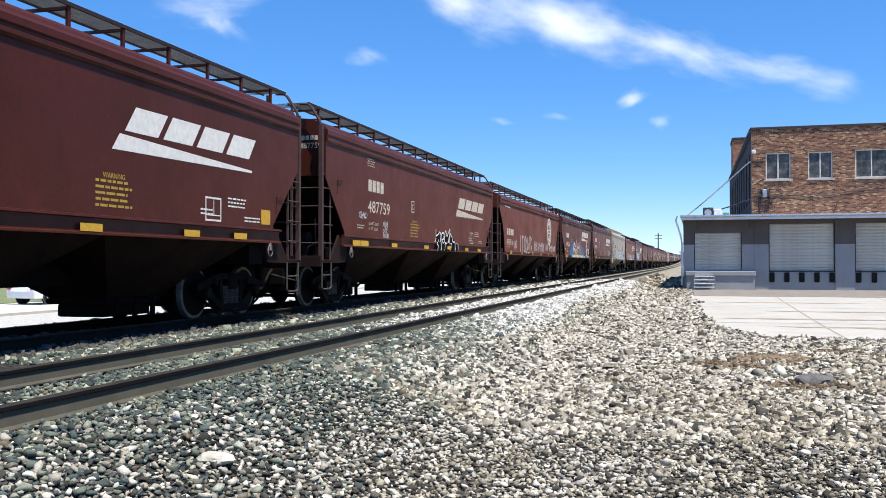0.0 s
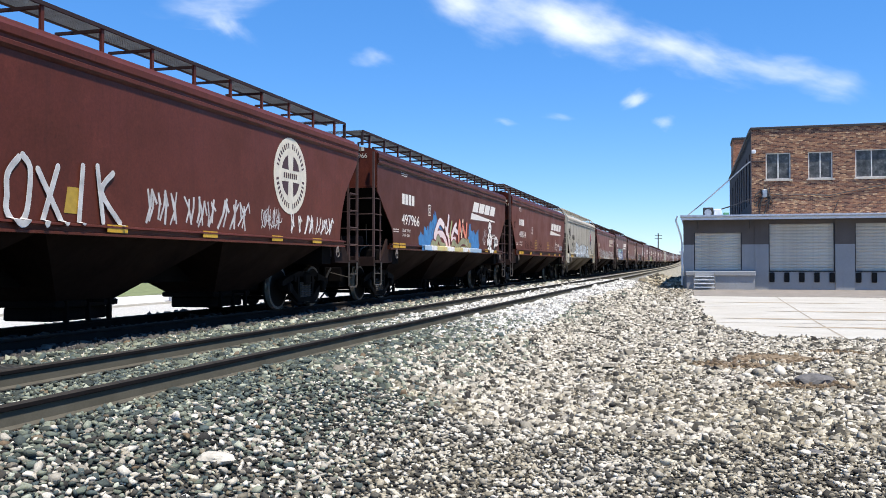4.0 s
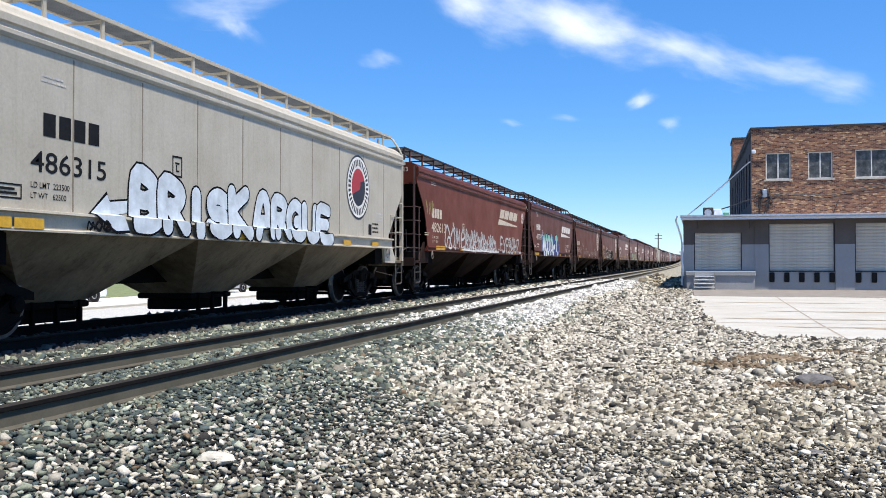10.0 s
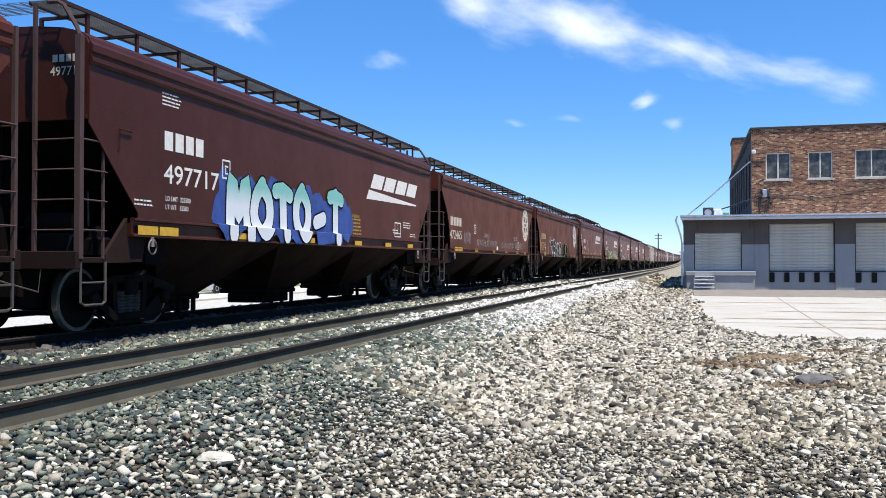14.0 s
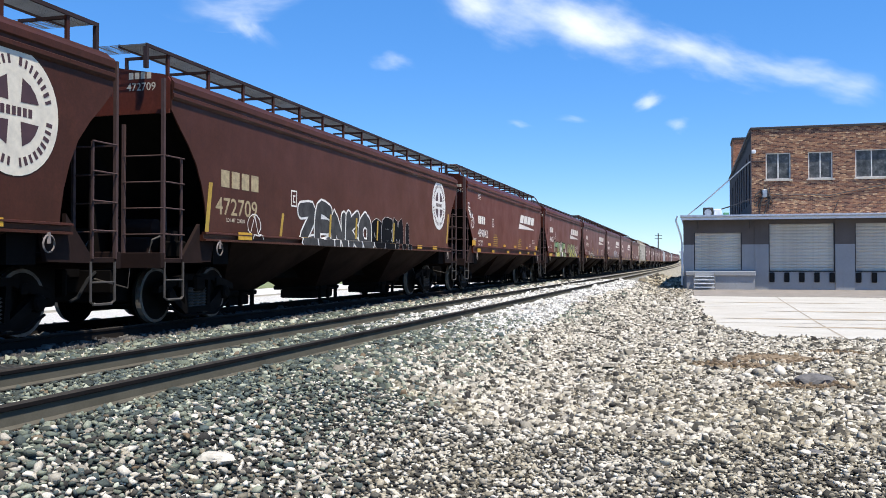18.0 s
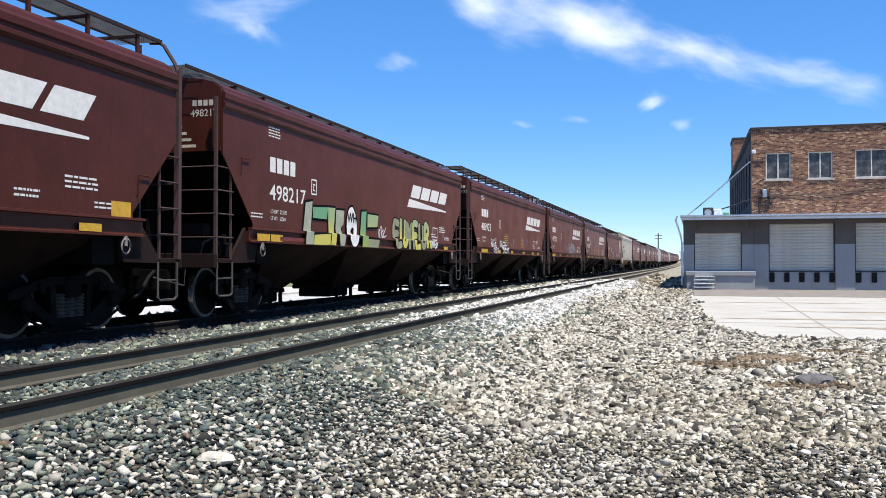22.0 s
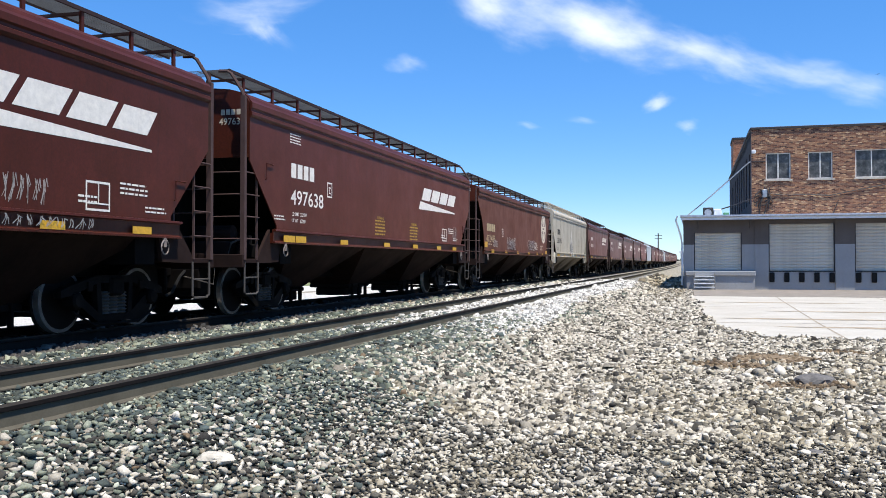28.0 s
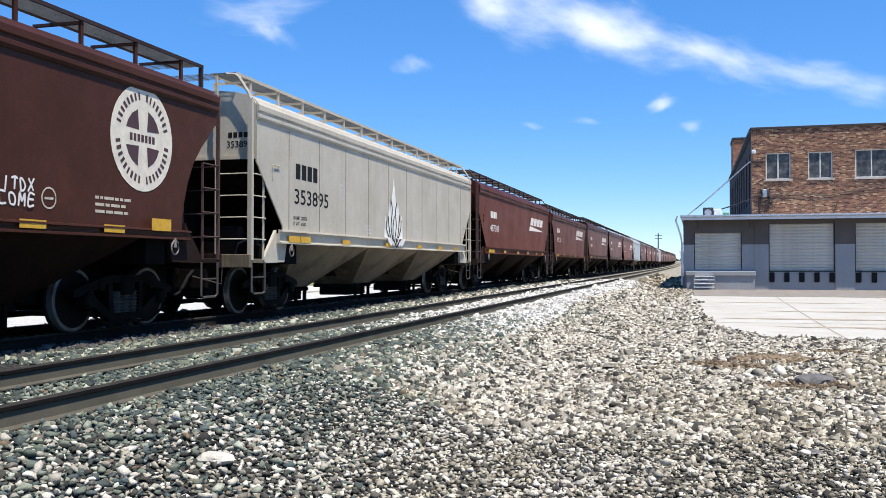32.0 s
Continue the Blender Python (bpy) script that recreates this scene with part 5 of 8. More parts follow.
    for y in [-6.9 + 1.53 * k for k in range(10)] if paint_mat in (PALE, PALE_COOL) else []:
        part("weld_seam", K["weld_seam"], flank, "rust-stained weld seam", pose(0, y, 0), SEAM_RUST)
    return car, flank

# ---- painted marks and graffiti on the flanks ----
def flat(outlines, material, name="mark", lift=0.0):
    """Flat painted patches: closed outlines in the plane, one mesh; each a hair above the last."""
    v, f = [], []
    for i, o in enumerate(outlines):
        k = len(v)
        v += [(x, y, lift + 0.0004 * (i % 6)) for x, y in o]
        f.append(tuple(range(k, k + len(o))))
    me = bpy.data.meshes.new(name)
    me.from_pydata(v, [], f)
    me.materials.append(material)
    return me


def bar(x0, x1, y0, y1, lean=0.0):
    return [(x0 + lean * y0, y0), (x1 + lean * y0, y0), (x1 + lean * y1, y1), (x0 + lean * y1, y1)]


def ribbon(pts, width):
    """A brushed stroke along a line of points, as quads."""
    quads = []
    for (x0, y0), (x1, y1) in zip(pts, pts[1:]):
        l = math.hypot(x1 - x0, y1 - y0) or 1e-6
        nx, ny = -(y1 - y0) / l * width / 2, (x1 - x0) / l * width / 2
        ex, ey = (x1 - x0) / l * width * 0.3, (y1 - y0) / l * width * 0.3
        quads.append([(x0 + nx - ex, y0 + ny - ey), (x0 - nx - ex, y0 - ny - ey), (x1 - nx + ex, y1 - ny + ey), (x1 + nx + ex, y1 + ny + ey)])
    return quads


def scribble(rng, w, h, loops, width):
    """A quick spray tag: linked loops and flicks of the hand."""
    pts, n = [], loops * 9
    ph = rng.random() * 6
    for i in range(n + 1):
        u = i / n
        a = u * loops * 6.28 + ph
        pts.append((w * (u + 0.5 / loops * 0.9 * math.cos(a * 1.0)), h * (0.5 + 0.42 * math.sin(a) * (0.6 + 0.4 * math.sin(a * 0.37 + ph)))))
    out = ribbon(pts, width)
    for i in range(loops * 2):
        x = w * (i + 0.5) / (loops * 2)
        out += ribbon([(x + rng.uniform(-0.06, 0.02), h * rng.uniform(0.0, 0.25)), (x + rng.uniform(-0.02, 0.06), h * rng.uniform(0.55, 0.8)), (x + rng.uniform(0.0, 0.14), h * rng.uniform(0.85, 1.1))], width)
    return out


def scrawl(rng, w, h, n, width):
    """A row of quick angular brush signs, each of three or four strokes, that nobody can read."""
    out = []
    for i in range(n):
        c, s = w * (i + 0.5) / n, w / n
        for _ in range(3):
            a, b = rng.uniform(-0.5, 0.3), rng.uniform(-0.3, 0.6)
            pts = [(c + s * a, h * rng.uniform(0.0, 0.2)), (c + s * (a + b) / 2 + s * 0.1, h * rng.uniform(0.4, 0.6)), (c + s * b, h * rng.uniform(0.8, 1.0))]
            if rng.random() < 0.6:
                pts.append((c + s * (b + rng.uniform(0.1, 0.4)), h * rng.uniform(0.3, 0.75)))
            out += ribbon(pts, width * rng.uniform(0.8, 1.25))
    return out


def blob(rng, cx, cy, rx, ry, n=18, rough=0.22):
    ph = [rng.random() * 6.28 for _ in range(3)]
    out = []
    for k in range(n):
        a = 6.28319 * k / n
        r = 1 + rough * (math.sin(3 * a + ph[0]) * 0.5 + math.sin(5 * a + ph[1]) * 0.35 + math.sin(8 * a + ph[2]) * 0.25)
        out.append((cx + rx * r * math.cos(a), cy + ry * r * math.sin(a)))
    return out


def two_tone(name, low, high, y0, y1):
    """Spray paint that fades from one colour to another up the wall."""
    m, n, l, b = mat(name, 0.55)
    v = coords(n, l)
    s = n.new("ShaderNodeSeparateXYZ")
    l.new(v, s.inputs[0])
    r = n.new("ShaderNodeMapRange")
    r.inputs["From Min"].default_value, r.inputs["From Max"].default_value = y0, y1
    nz = noise_of(n, l, v, 4, 3)
    a = n.new("ShaderNodeMath")
    a.operation = "MULTIPLY_ADD"
    a.inputs[1].default_value = (y1 - y0) * 0.35
    l.new(nz, a.inputs[0])
    l.new(s.outputs[1], a.inputs[2])
    l.new(a.outputs[0], r.inputs["Value"])
    l.new(mixed(n, l, r.outputs[0], low, high), b.inputs["Base Color"])
    return m


SPRAY_WHITE = plain("white_spray_paint", (0.78, 0.74, 0.67), 0.6, 0, 0.18, 5)
SPRAY_GREY = plain("thin_grey_spray_paint", (0.54, 0.51, 0.47), 0.7, 0, 0.3, 4)
SPRAY_BLACK = plain("black_spray_paint", (0.008, 0.008, 0.009), 0.8, 0, 0.2, 5, 0.06)
SPRAY_BLUE = plain("blue_spray_paint", (0.045, 0.19, 0.40), 0.6, 0, 0.35, 3)
SPRAY_ROYAL = plain("royal_blue_spray_paint", (0.03, 0.07, 0.26), 0.6, 0, 0.35, 3)
SPRAY_OLIVE = plain("olive_spray_paint", (0.30, 0.25, 0.09), 0.6, 0, 0.35, 3)
TAN_INK = plain("faded_tan_stencil_paint", (0.40, 0.31, 0.17), 0.7, 0, 0.35, 9)
SPRAY_CHALK = plain("grey_chalk_marks", (0.33, 0.30, 0.27), 0.8, 0, 0.35, 5)
SPRAY_MAROON = plain("dark_red_spray_paint", (0.16, 0.028, 0.020), 0.6, 0, 0.3, 4)
SPRAY_FILL = plain("dark_grey_spray_paint", (0.060, 0.058, 0.056), 0.8, 0, 0.4, 4, 0.1)
SPRAY_YELLOW = two_tone("yellow_to_sage_spray_paint", (0.58, 0.50, 0.09), (0.33, 0.40, 0.18), 0.3, 0.8)
SPRAY_SAGE = plain("sage_green_spray_paint", (0.27, 0.27, 0.15), 0.6, 0, 0.3, 3)
SPRAY_ICE = two_tone("pale_blue_spray_paint", (0.34, 0.48, 0.60), (0.62, 0.66, 0.68), 0.1, 0.7)
CREAM = plain("cream_emblem_paint", (0.72, 0.64, 0.50), 0.6, 0, 0.15, 5)
EMBLEM_DARK = plain("dark_emblem_paint", (0.07, 0.03, 0.03), 0.6, 0, 0.2, 5)
EMBLEM_RED = plain("red_emblem_paint", (0.40, 0.035, 0.04), 0.55, 0, 0.15, 5)
EMBLEM_BLACK = plain("black_emblem_paint", (0.02, 0.022, 0.03), 0.55, 0, 0.15, 5)


def emblem_slant(flank, y, z, w, h, material):
    """The owner's mark: four slanted blocks over a long wedge."""
    cells = []
    cw = 0.885 * w / 4
    for i in range(4):
        a = 0.02 * w + i * cw
        cells.append(bar(a, a + cw * 0.86, 0.44 * h, h, 0.72))
    cells.append([(0.0, 0.0), (0.27 * h, 0.36 * h), (0.95 * w, 0.14 * h), (0.95 * w, 0.08 * h)])
    for i, cell in enumerate(cells):
        part("emblem_block" if i < 4 else "emblem_wedge", flat([cell], material), flank, "slanted painted emblem piece", on_side(y, z, 1.6035))


def road_mark(flank, y, z, w, h, material):
    """Initials of the owner as plain upright blocks."""
    cw = w / 4
    cells = []
    for i in range(4):
        a, b = i * cw + cw * 0.06, i * cw + cw * 0.84
        cells.append(bar(a, b, 0, h))
    for cell in cells:
        part("owner_mark", flat([cell], material), flank, "plain painted block of the owner's mark", on_side(y, z, 1.6035))


def number_mark(flank, text, y, z, w, h, material):
    me = lettering(text, h, material, 0.012)
    xs, ys = [p.co.x for p in me.vertices], [p.co.y for p in me.vertices]
    k, q = w / (max(xs) - min(xs)), h / (max(ys) - min(ys))
    part("car_number", me, flank, "stencilled car number", on_side(y + w / 2, z, 1.6035) @ Matrix.Diagonal((k, q, 1, 1)))


def text_mark(flank, text, y, z, h, material, name="stencil"):
    me = lettering(text, h, material, 0.01)
    xs = [p.co.x for p in me.vertices]
    part(name, me, flank, "", on_side(y + (max(xs) - min(xs)) / 2, z, 1.6035))


def lines_mark(flank, y, z, w, h, n, material, name="small_print", seed=0):
    """Small print that cannot be read: plain bars."""
    rng = random.Random(seed)
    out = []
    for i in range(n):
        yy = h * (n - 1 - i) / n
        x = 0.0
        end = w * rng.uniform(0.8, 1.0)
        while x < end:
            l = min(end - x, rng.uniform(0.07, 0.26) * w)
            out.append(bar(x, x + l, yy, yy + h / n * 0.42))
            x += l + 0.035 * w
    part(name, flat(out, material), flank, "", on_side(y, z, 1.6035))


def class_box(flank, y, z, material):
    s, t = 0.28, 0.03
    h = 0.33
    out = [bar(0, s, 0, t), bar(0, s, h - t, h), bar(0, t, t, h - t), bar(s - t, s, t, h - t), bar(0.08, 0.20, 0.20, 0.23), bar(0.10, 0.13, 0.08, 0.19), bar(0.13, 0.20, 0.08, 0.11)]
    part("stencil_box", flat(out, material), flank, "small boxed stencil", on_side(y, z, 1.6035))


def warning(flank, y, z, seed):
    text_mark(flank, "WARNING", y + 0.16, z + 0.40, 0.075, YELLOW_INK, "warning_sign")
    lines_mark(flank, y, z, 0.85, 0.42, 5, YELLOW_INK, "warning_print", seed)


def round_emblem(flank, y, z, r, back, dark, cross=True):
    def disc(rr, n=36):
        return [(rr * math.cos(6.28319 * k / n), rr * math.sin(6.28319 * k / n)) for k in range(n)]
    p = part("emblem", flat([disc(r)], back), flank, "round cream emblem with a dark cross pattern", on_side(y, z, 1.607))
    cells = []
    if cross:
        for sx in (-1, 1):
            for sy in (-1, 1):
                arc = [(sx * r * 0.56 * math.cos(a), sy * r * 0.56 * math.sin(a)) for a in (0.30, 0.6, 0.9, 1.27)]
                cells.append([(sx * r * 0.13, sy * r * 0.15)] + arc)
        rng = random.Random(3)
        for k in range(40):
            if k in (10, 30, 0, 20, 19, 1):
                continue
            a, da = 6.28319 * k / 40, 0.032 + 0.018 * rng.random()
            cells.append([(r * q * math.cos(a + e), r * q * math.sin(a + e)) for q, e in ((0.72, -da), (0.86, -da * 0.7), (0.86, da), (0.72, da))])
        cells += [bar(-0.42 * r + 0.12 * r * k, -0.42 * r + 0.12 * r * k + 0.085 * r, -0.07 * r, 0.07 * r) for k in range(7)]
        part("emblem_pattern", flat(cells, dark), p, "", Matrix.Translation((0, 0, 0.002)))
    else:
        ring = flat([disc(r * 0.94)], SPRAY_WHITE)
        part("emblem_ring", ring, p, "", Matrix.Translation((0, 0, 0.002)))
        part("emblem_heart", flat([disc(r * 0.58)], EMBLEM_RED), p, "", Matrix.Translation((0, 0, 0.004)))
        n = 16
        wave = [(r * 0.58 * math.cos(-0.5 + 3.14 * k / n - 2.2), r * 0.58 * math.sin(-0.5 + 3.14 * k / n - 2.2)) for k in range(n + 1)]
        wave += [(r * 0.20 * math.cos(0.4 - k * 0.5) - 0.02 * r, r * 0.20 * math.sin(0.4 - k * 0.5) + 0.10 * r) for k in range(5)]
        part("emblem_wave", flat([wave], EMBLEM_BLACK), p, "", Matrix.Translation((0, 0, 0.006)))
        marks = []
        for k in range(34):
            a, da = 6.28319 * k / 34, 0.05
            marks.append([(r * q * math.cos(a + e), r * q * math.sin(a + e)) for q, e in ((0.66, -da), (0.86, -da), (0.86, da), (0.66, da))])
        part("emblem_pattern", flat(marks, EMBLEM_BLACK), p, "", Matrix.Translation((0, 0, 0.004)))


def reflectors(flank, ys, z=1.40, first=()):
    for y in ys:
        part("reflector", K["reflector"], flank, "yellow reflective strip", on_side(y, z, 1.672))
    for y in first:
        part("reflector", K["reflector"], flank, "yellow reflective strip", on_side(y, z - 0.01, 1.674) @ Matrix.Diagonal((1.1, 1.25, 1, 1)))


def drape(me, z, top):
    """Paint that runs down over the side sill: what lies lower than the sill's top steps out with it."""
    bm = bmesh.new()
    bm.from_mesh(me)
    for cut in (top + 0.018, top):
        bmesh.ops.bisect_plane(bm, geom=bm.verts[:] + bm.edges[:] + bm.faces[:], plane_co=(0, cut - z, 0), plane_no=(0, 1, 0))
    bmesh.ops.bisect_plane(bm, geom=bm.verts[:] + bm.edges[:] + bm.faces[:], plane_co=(0, (1.368 if top > 1.6 else 1.350) - z, 0), plane_no=(0, 1, 0), clear_inner=True)
    for v in bm.verts:
        if v.co.y < top + 0.001 - z:
            v.co.z += 0.086
    bm.to_mesh(me)
    bm.free()


def spray(flank, me, y, z, out=1.6042, label="", name="graffiti"):
    if out > 1.68:
        drape(me, z, 1.497 if flank.name in LOW_SILL else 1.632)
        out -= 0.082
    return part(name, me, flank, label, on_side(y, z, out))


def tag(flank, y, z, w, h, loops, width, material, seed, lean=0.0):
    rng = random.Random(seed)
    me = flat(scribble(rng, w, h, loops, width), material)
    part("graffiti_tag", me, flank, "", on_side(y, z, 1.6042) @ Matrix.Rotation(lean, 4, "Z"))


def usual_marks(flank, number, y, logo_y, mark=WHITE, logo=True, logo_mat=None, seed=0, box_y=None, zs=(2.76, 2.19), framed=True):
    """The stencils that the brown cars share: the owner, the number, the weights, the emblem."""
    lines_mark(flank, y - 0.05, 3.38, 0.55, 0.22, 4, mark, seed=seed)
    road_mark(flank, y, zs[0], 1.20, 0.29, mark)
    number_mark(flank, number, y, zs[1], 1.66, 0.30, mark)
    low = min(1.93, zs[1] - 0.20)
    text_mark(flank, "LD LMT  223500", y + 0.05, low, 0.075, mark)
    text_mark(flank, "LT WT   62500", y + 0.05, low - 0.13, 0.075, mark)
    lines_mark(flank, y - 0.75, 1.82, 0.5, 0.12, 2, mark, seed=seed + 5)
    if box_y is not None:
        class_box(flank, box_y, 2.42, mark)
    if logo:
        emblem_slant(flank, logo_y, 2.56, 4.35, 0.66, logo_mat or mark)
    lines_mark(flank, 4.6, 1.78, 0.45, 0.14, 2, mark, seed=seed + 7)
    lines_mark(flank, 5.5, 1.95, 0.7, 0.20, 3, mark, seed=seed + 8)
    outline = [bar(0, 0.52, 0, 0.03), bar(0, 0.52, 0.37, 0.40), bar(0, 0.03, 0.03, 0.37), bar(0.49, 0.52, 0.03, 0.37), bar(0.26, 0.28, 0.10, 0.37), bar(0.03, 0.49, 0.09, 0.11)]
    if framed:
        part("stencil_frame", flat(outline, mark), flank, "framed stencil panel", on_side(4.75, 1.68, 1.6035))
    lines_mark(flank, 6.1, 1.72, 0.6, 0.12, 2, mark, seed=seed + 9)


def end_marks(car, number, material, d, lines=0, fall=0.0, over=0.0):
    """The owner's blocks and the number on the end sheet that faces up the line."""
    y = -HALF - 0.004 - d
    out = [bar(0.105 * i, 0.105 * i + 0.08, 0.18, 0.28) for i in range(4)]
    for cell in out:
        part("owner_mark", flat([cell], material), car, "", on_end(0.85 + over, 3.50 - fall, y))
    me = lettering(number, 0.125, material, 0.012)
    part("car_number", me, car, "", on_end(1.07 + over, 3.50 - fall, y))
    if lines:
        rows = [bar(0, 0.10 + 0.09 * ((i * 5) % 4), -0.11 * i, -0.11 * i + 0.05) for i in range(lines)]
        part("small_print", flat(rows, material), car, "", on_end(0.72, 3.30, y))


# ---- the cars in their order ----
COUPLED_AT = [17.85, 36.31, 54.9, 72.58, 91.11, 109.31, 128.42, 145.98, 164.24, 183.12, 200.74, 218.59, 237.14, 254.39, 272.49, 291.38, 309.4]   # where the couplers behind car -1, 0, 1 ... stand at first
FLEET = {
    -2: (BROWN, False), -1: (BROWN, False), 0: (BROWN_RED, False), 1: (BROWN_FADED, True), 2: (BROWN_DARK, 2), 3: (BROWN, False),
    4: (PALE, False), 5: (BROWN_FADED, True), 6: (BROWN_DARK, False), 7: (BROWN_RUST, True), 8: (BROWN_RUST, True), 9: (BROWN_RED, False),
    10: (BROWN_RED, False), 11: (BROWN_RED, False), 12: (BROWN, False), 13: (BROWN_RED, False), 14: (BROWN_RUST, True), 15: (PALE, False),
    16: (BROWN, False), 17: (BROWN_DARK, True), 18: (BROWN_DARK, False), 21: (PALE_COOL, False), 26: (PALE_COOL, False)}
NUMBERS = {0: "487759", 1: "479916", 2: "497966", 3: "489314", 4: "486315", 5: "482613", 6: "497717", 8: "472709", 9: "499042", 10: "498217", 11: "488923", 13: "497638", 14: "472485", 15: "353895"}
TRAIN, PLACE, FLANK, LOW_SILL = [], {}, {}, set()


def coupled_at(k):
    """Where the coupler behind car k stands at the start of the clip."""
    if k < -1:
        return COUPLED_AT[0] + 18.2 * (k + 1)
    if k > 15:
        return COUPLED_AT[-1] + 18.2 * (k - 15)
    return COUPLED_AT[k + 1]


def car_length(k):
    return coupled_at(k) - coupled_at(k - 1)


for _k in range(-2, 38):
    PLACE[_k] = (coupled_at(_k) + coupled_at(_k - 1)) / 2
for _k in range(-2, 38):
    _paint, _curved = FLEET.get(_k, ((BROWN, BROWN_DARK, BROWN_FADED)[_k % 3], _k % 4 == 1))
    _d = round((car_length(_k) - 18.2) / 2, 3)
    _name = {PALE: "pale grey", PALE_COOL: "light grey", BROWN_DARK: "dark plum-brown", BROWN_FADED: "faded red-brown", BROWN_RED: "oxide red-brown", BROWN_RUST: "rusty brown"}.get(_paint, "mineral brown")
    _more = {0: "with a small black and white graffiti", 1: "with white scrawled tags", 2: "with a large multicoloured graffiti", 4: "with white bubble-letter graffiti",
             5: "with long white scrawled graffiti", 6: "with teal and blue graffiti", 7: "with chalk tags", 8: "with black graffiti outlined in white",
             9: "with yellow placards and a white tag", 10: "with yellow and green graffiti", 11: "with two white spray tags", 12: "with a pale blue dripping tag", 14: "with white outline tags",
             15: "with a white flame-like painting"}.get(_k, "with white stencils")
    _car, FLANK[_k] = hopper(_k, _paint, _curved, f"{_name} covered hopper car {_more}", far=_k > 18, d=_d, low=_k == 10)
    TRAIN.append((_k, _car))
    if _curved:
        LOW_SILL.add(FLANK[_k].name)
    if _k > 18:
        _m = WHITE if _paint not in (PALE, PALE_COOL) else BLACK
        road_mark(FLANK[_k], -6.4, 2.8, 1.18, 0.26, _m)
        lines_mark(FLANK[_k], -6.4, 2.3, 1.6, 0.27, 1, _m, seed=_k)
        if _paint not in (PALE, PALE_COOL):
            emblem_slant(FLANK[_k], 2.6, 2.7, 4.1, 0.55, WHITE)
        reflectors(FLANK[_k], (-6.5, -2.0, 2.0, 6.0))
    elif _k in NUMBERS:
        end_marks(_car, NUMBERS[_k], BLACK if _paint == PALE else WHITE_WORN, _d, 5 if _k in (9, 10) else 0, 0.38 if _k == 15 else -0.16 if _curved else 0.0, 0.0 if _curved else 0.17)
    if -2 < _k <= 18:
        reflectors(FLANK[_k], [q + 0.1 * ((_k * 7 + i) % 3) for i, q in enumerate((-4.2, -1.3, 1.4, 3.8, 5.6))], first=(-7.05, -6.5) if _k not in (1, 8, 9, 14) else (-6.7,))

SPRAY_SILVER = plain("pale_silver_spray_paint", (0.50, 0.50, 0.47), 0.6, 0, 0.3, 4)
STROKES = {
    "G": [[(0.95, 0.62), (0.36, 1.0), (0.0, 0.28), (0.35, 0.02), (0.85, 0.05), (0.98, 0.42), (0.6, 0.46), (0.32, 0.10)]],
    "O": [[(0.5, 0.95), (0.0, 0.4), (0.45, 0.0), (0.7, 0.1), (0.9, 0.6), (0.52, 0.92)], [(0.52, 1.22), (0.95, 0.84)]],
    "M": [[(0.0, 0.0), (0.3, 0.97), (0.45, 0.3), (0.88, 0.9), (0.82, 0.0)]],
    "E": [[(0.15, 0.45), (0.8, 0.62), (0.55, 1.0), (0.22, 0.75), (0.08, 0.3), (0.4, 0.0), (0.95, 0.12)]],
    "A": [[(0.0, 0.0), (0.4, 1.0), (0.9, 0.52), (0.35, 0.42), (0.95, 0.12), (0.0, 0.05)], [(0.25, 0.1), (0.45, 0.8)]],
    "R": [[(0.1, 0.0), (0.3, 1.0), (0.85, 0.7), (0.3, 0.5), (0.95, 0.0)], [(0.45, 0.1), (0.5, 0.85), (0.75, 0.65)]],
    "N": [[(0.0, 0.0), (0.2, 0.75), (0.5, 0.45), (0.8, 0.68), (0.95, 0.0)], [(0.3, 0.0), (0.7, 0.35)]],
}


def stroke_word(word, w, h0, h1, width, seed, crowd=1.0):
    """Letters of brushed strokes, their height running from h0 to h1 along the word."""
    rng = random.Random(seed)
    out, cell = [], w / len(word)
    for i, ch in enumerate(word):
        h = (h0 + (h1 - h0) * i / max(1, len(word) - 1)) * rng.uniform(0.9, 1.1)
        lean = rng.uniform(-0.08, 0.12)
        for pts in STROKES[ch]:
            line = [(cell * (i + 0.04 + 0.92 * crowd * x + lean * y + rng.uniform(-0.03, 0.03)), h * (y + rng.uniform(-0.03, 0.03))) for x, y in pts]
            out += ribbon(eased(line, 3), width * rng.uniform(0.85, 1.15))
    return out


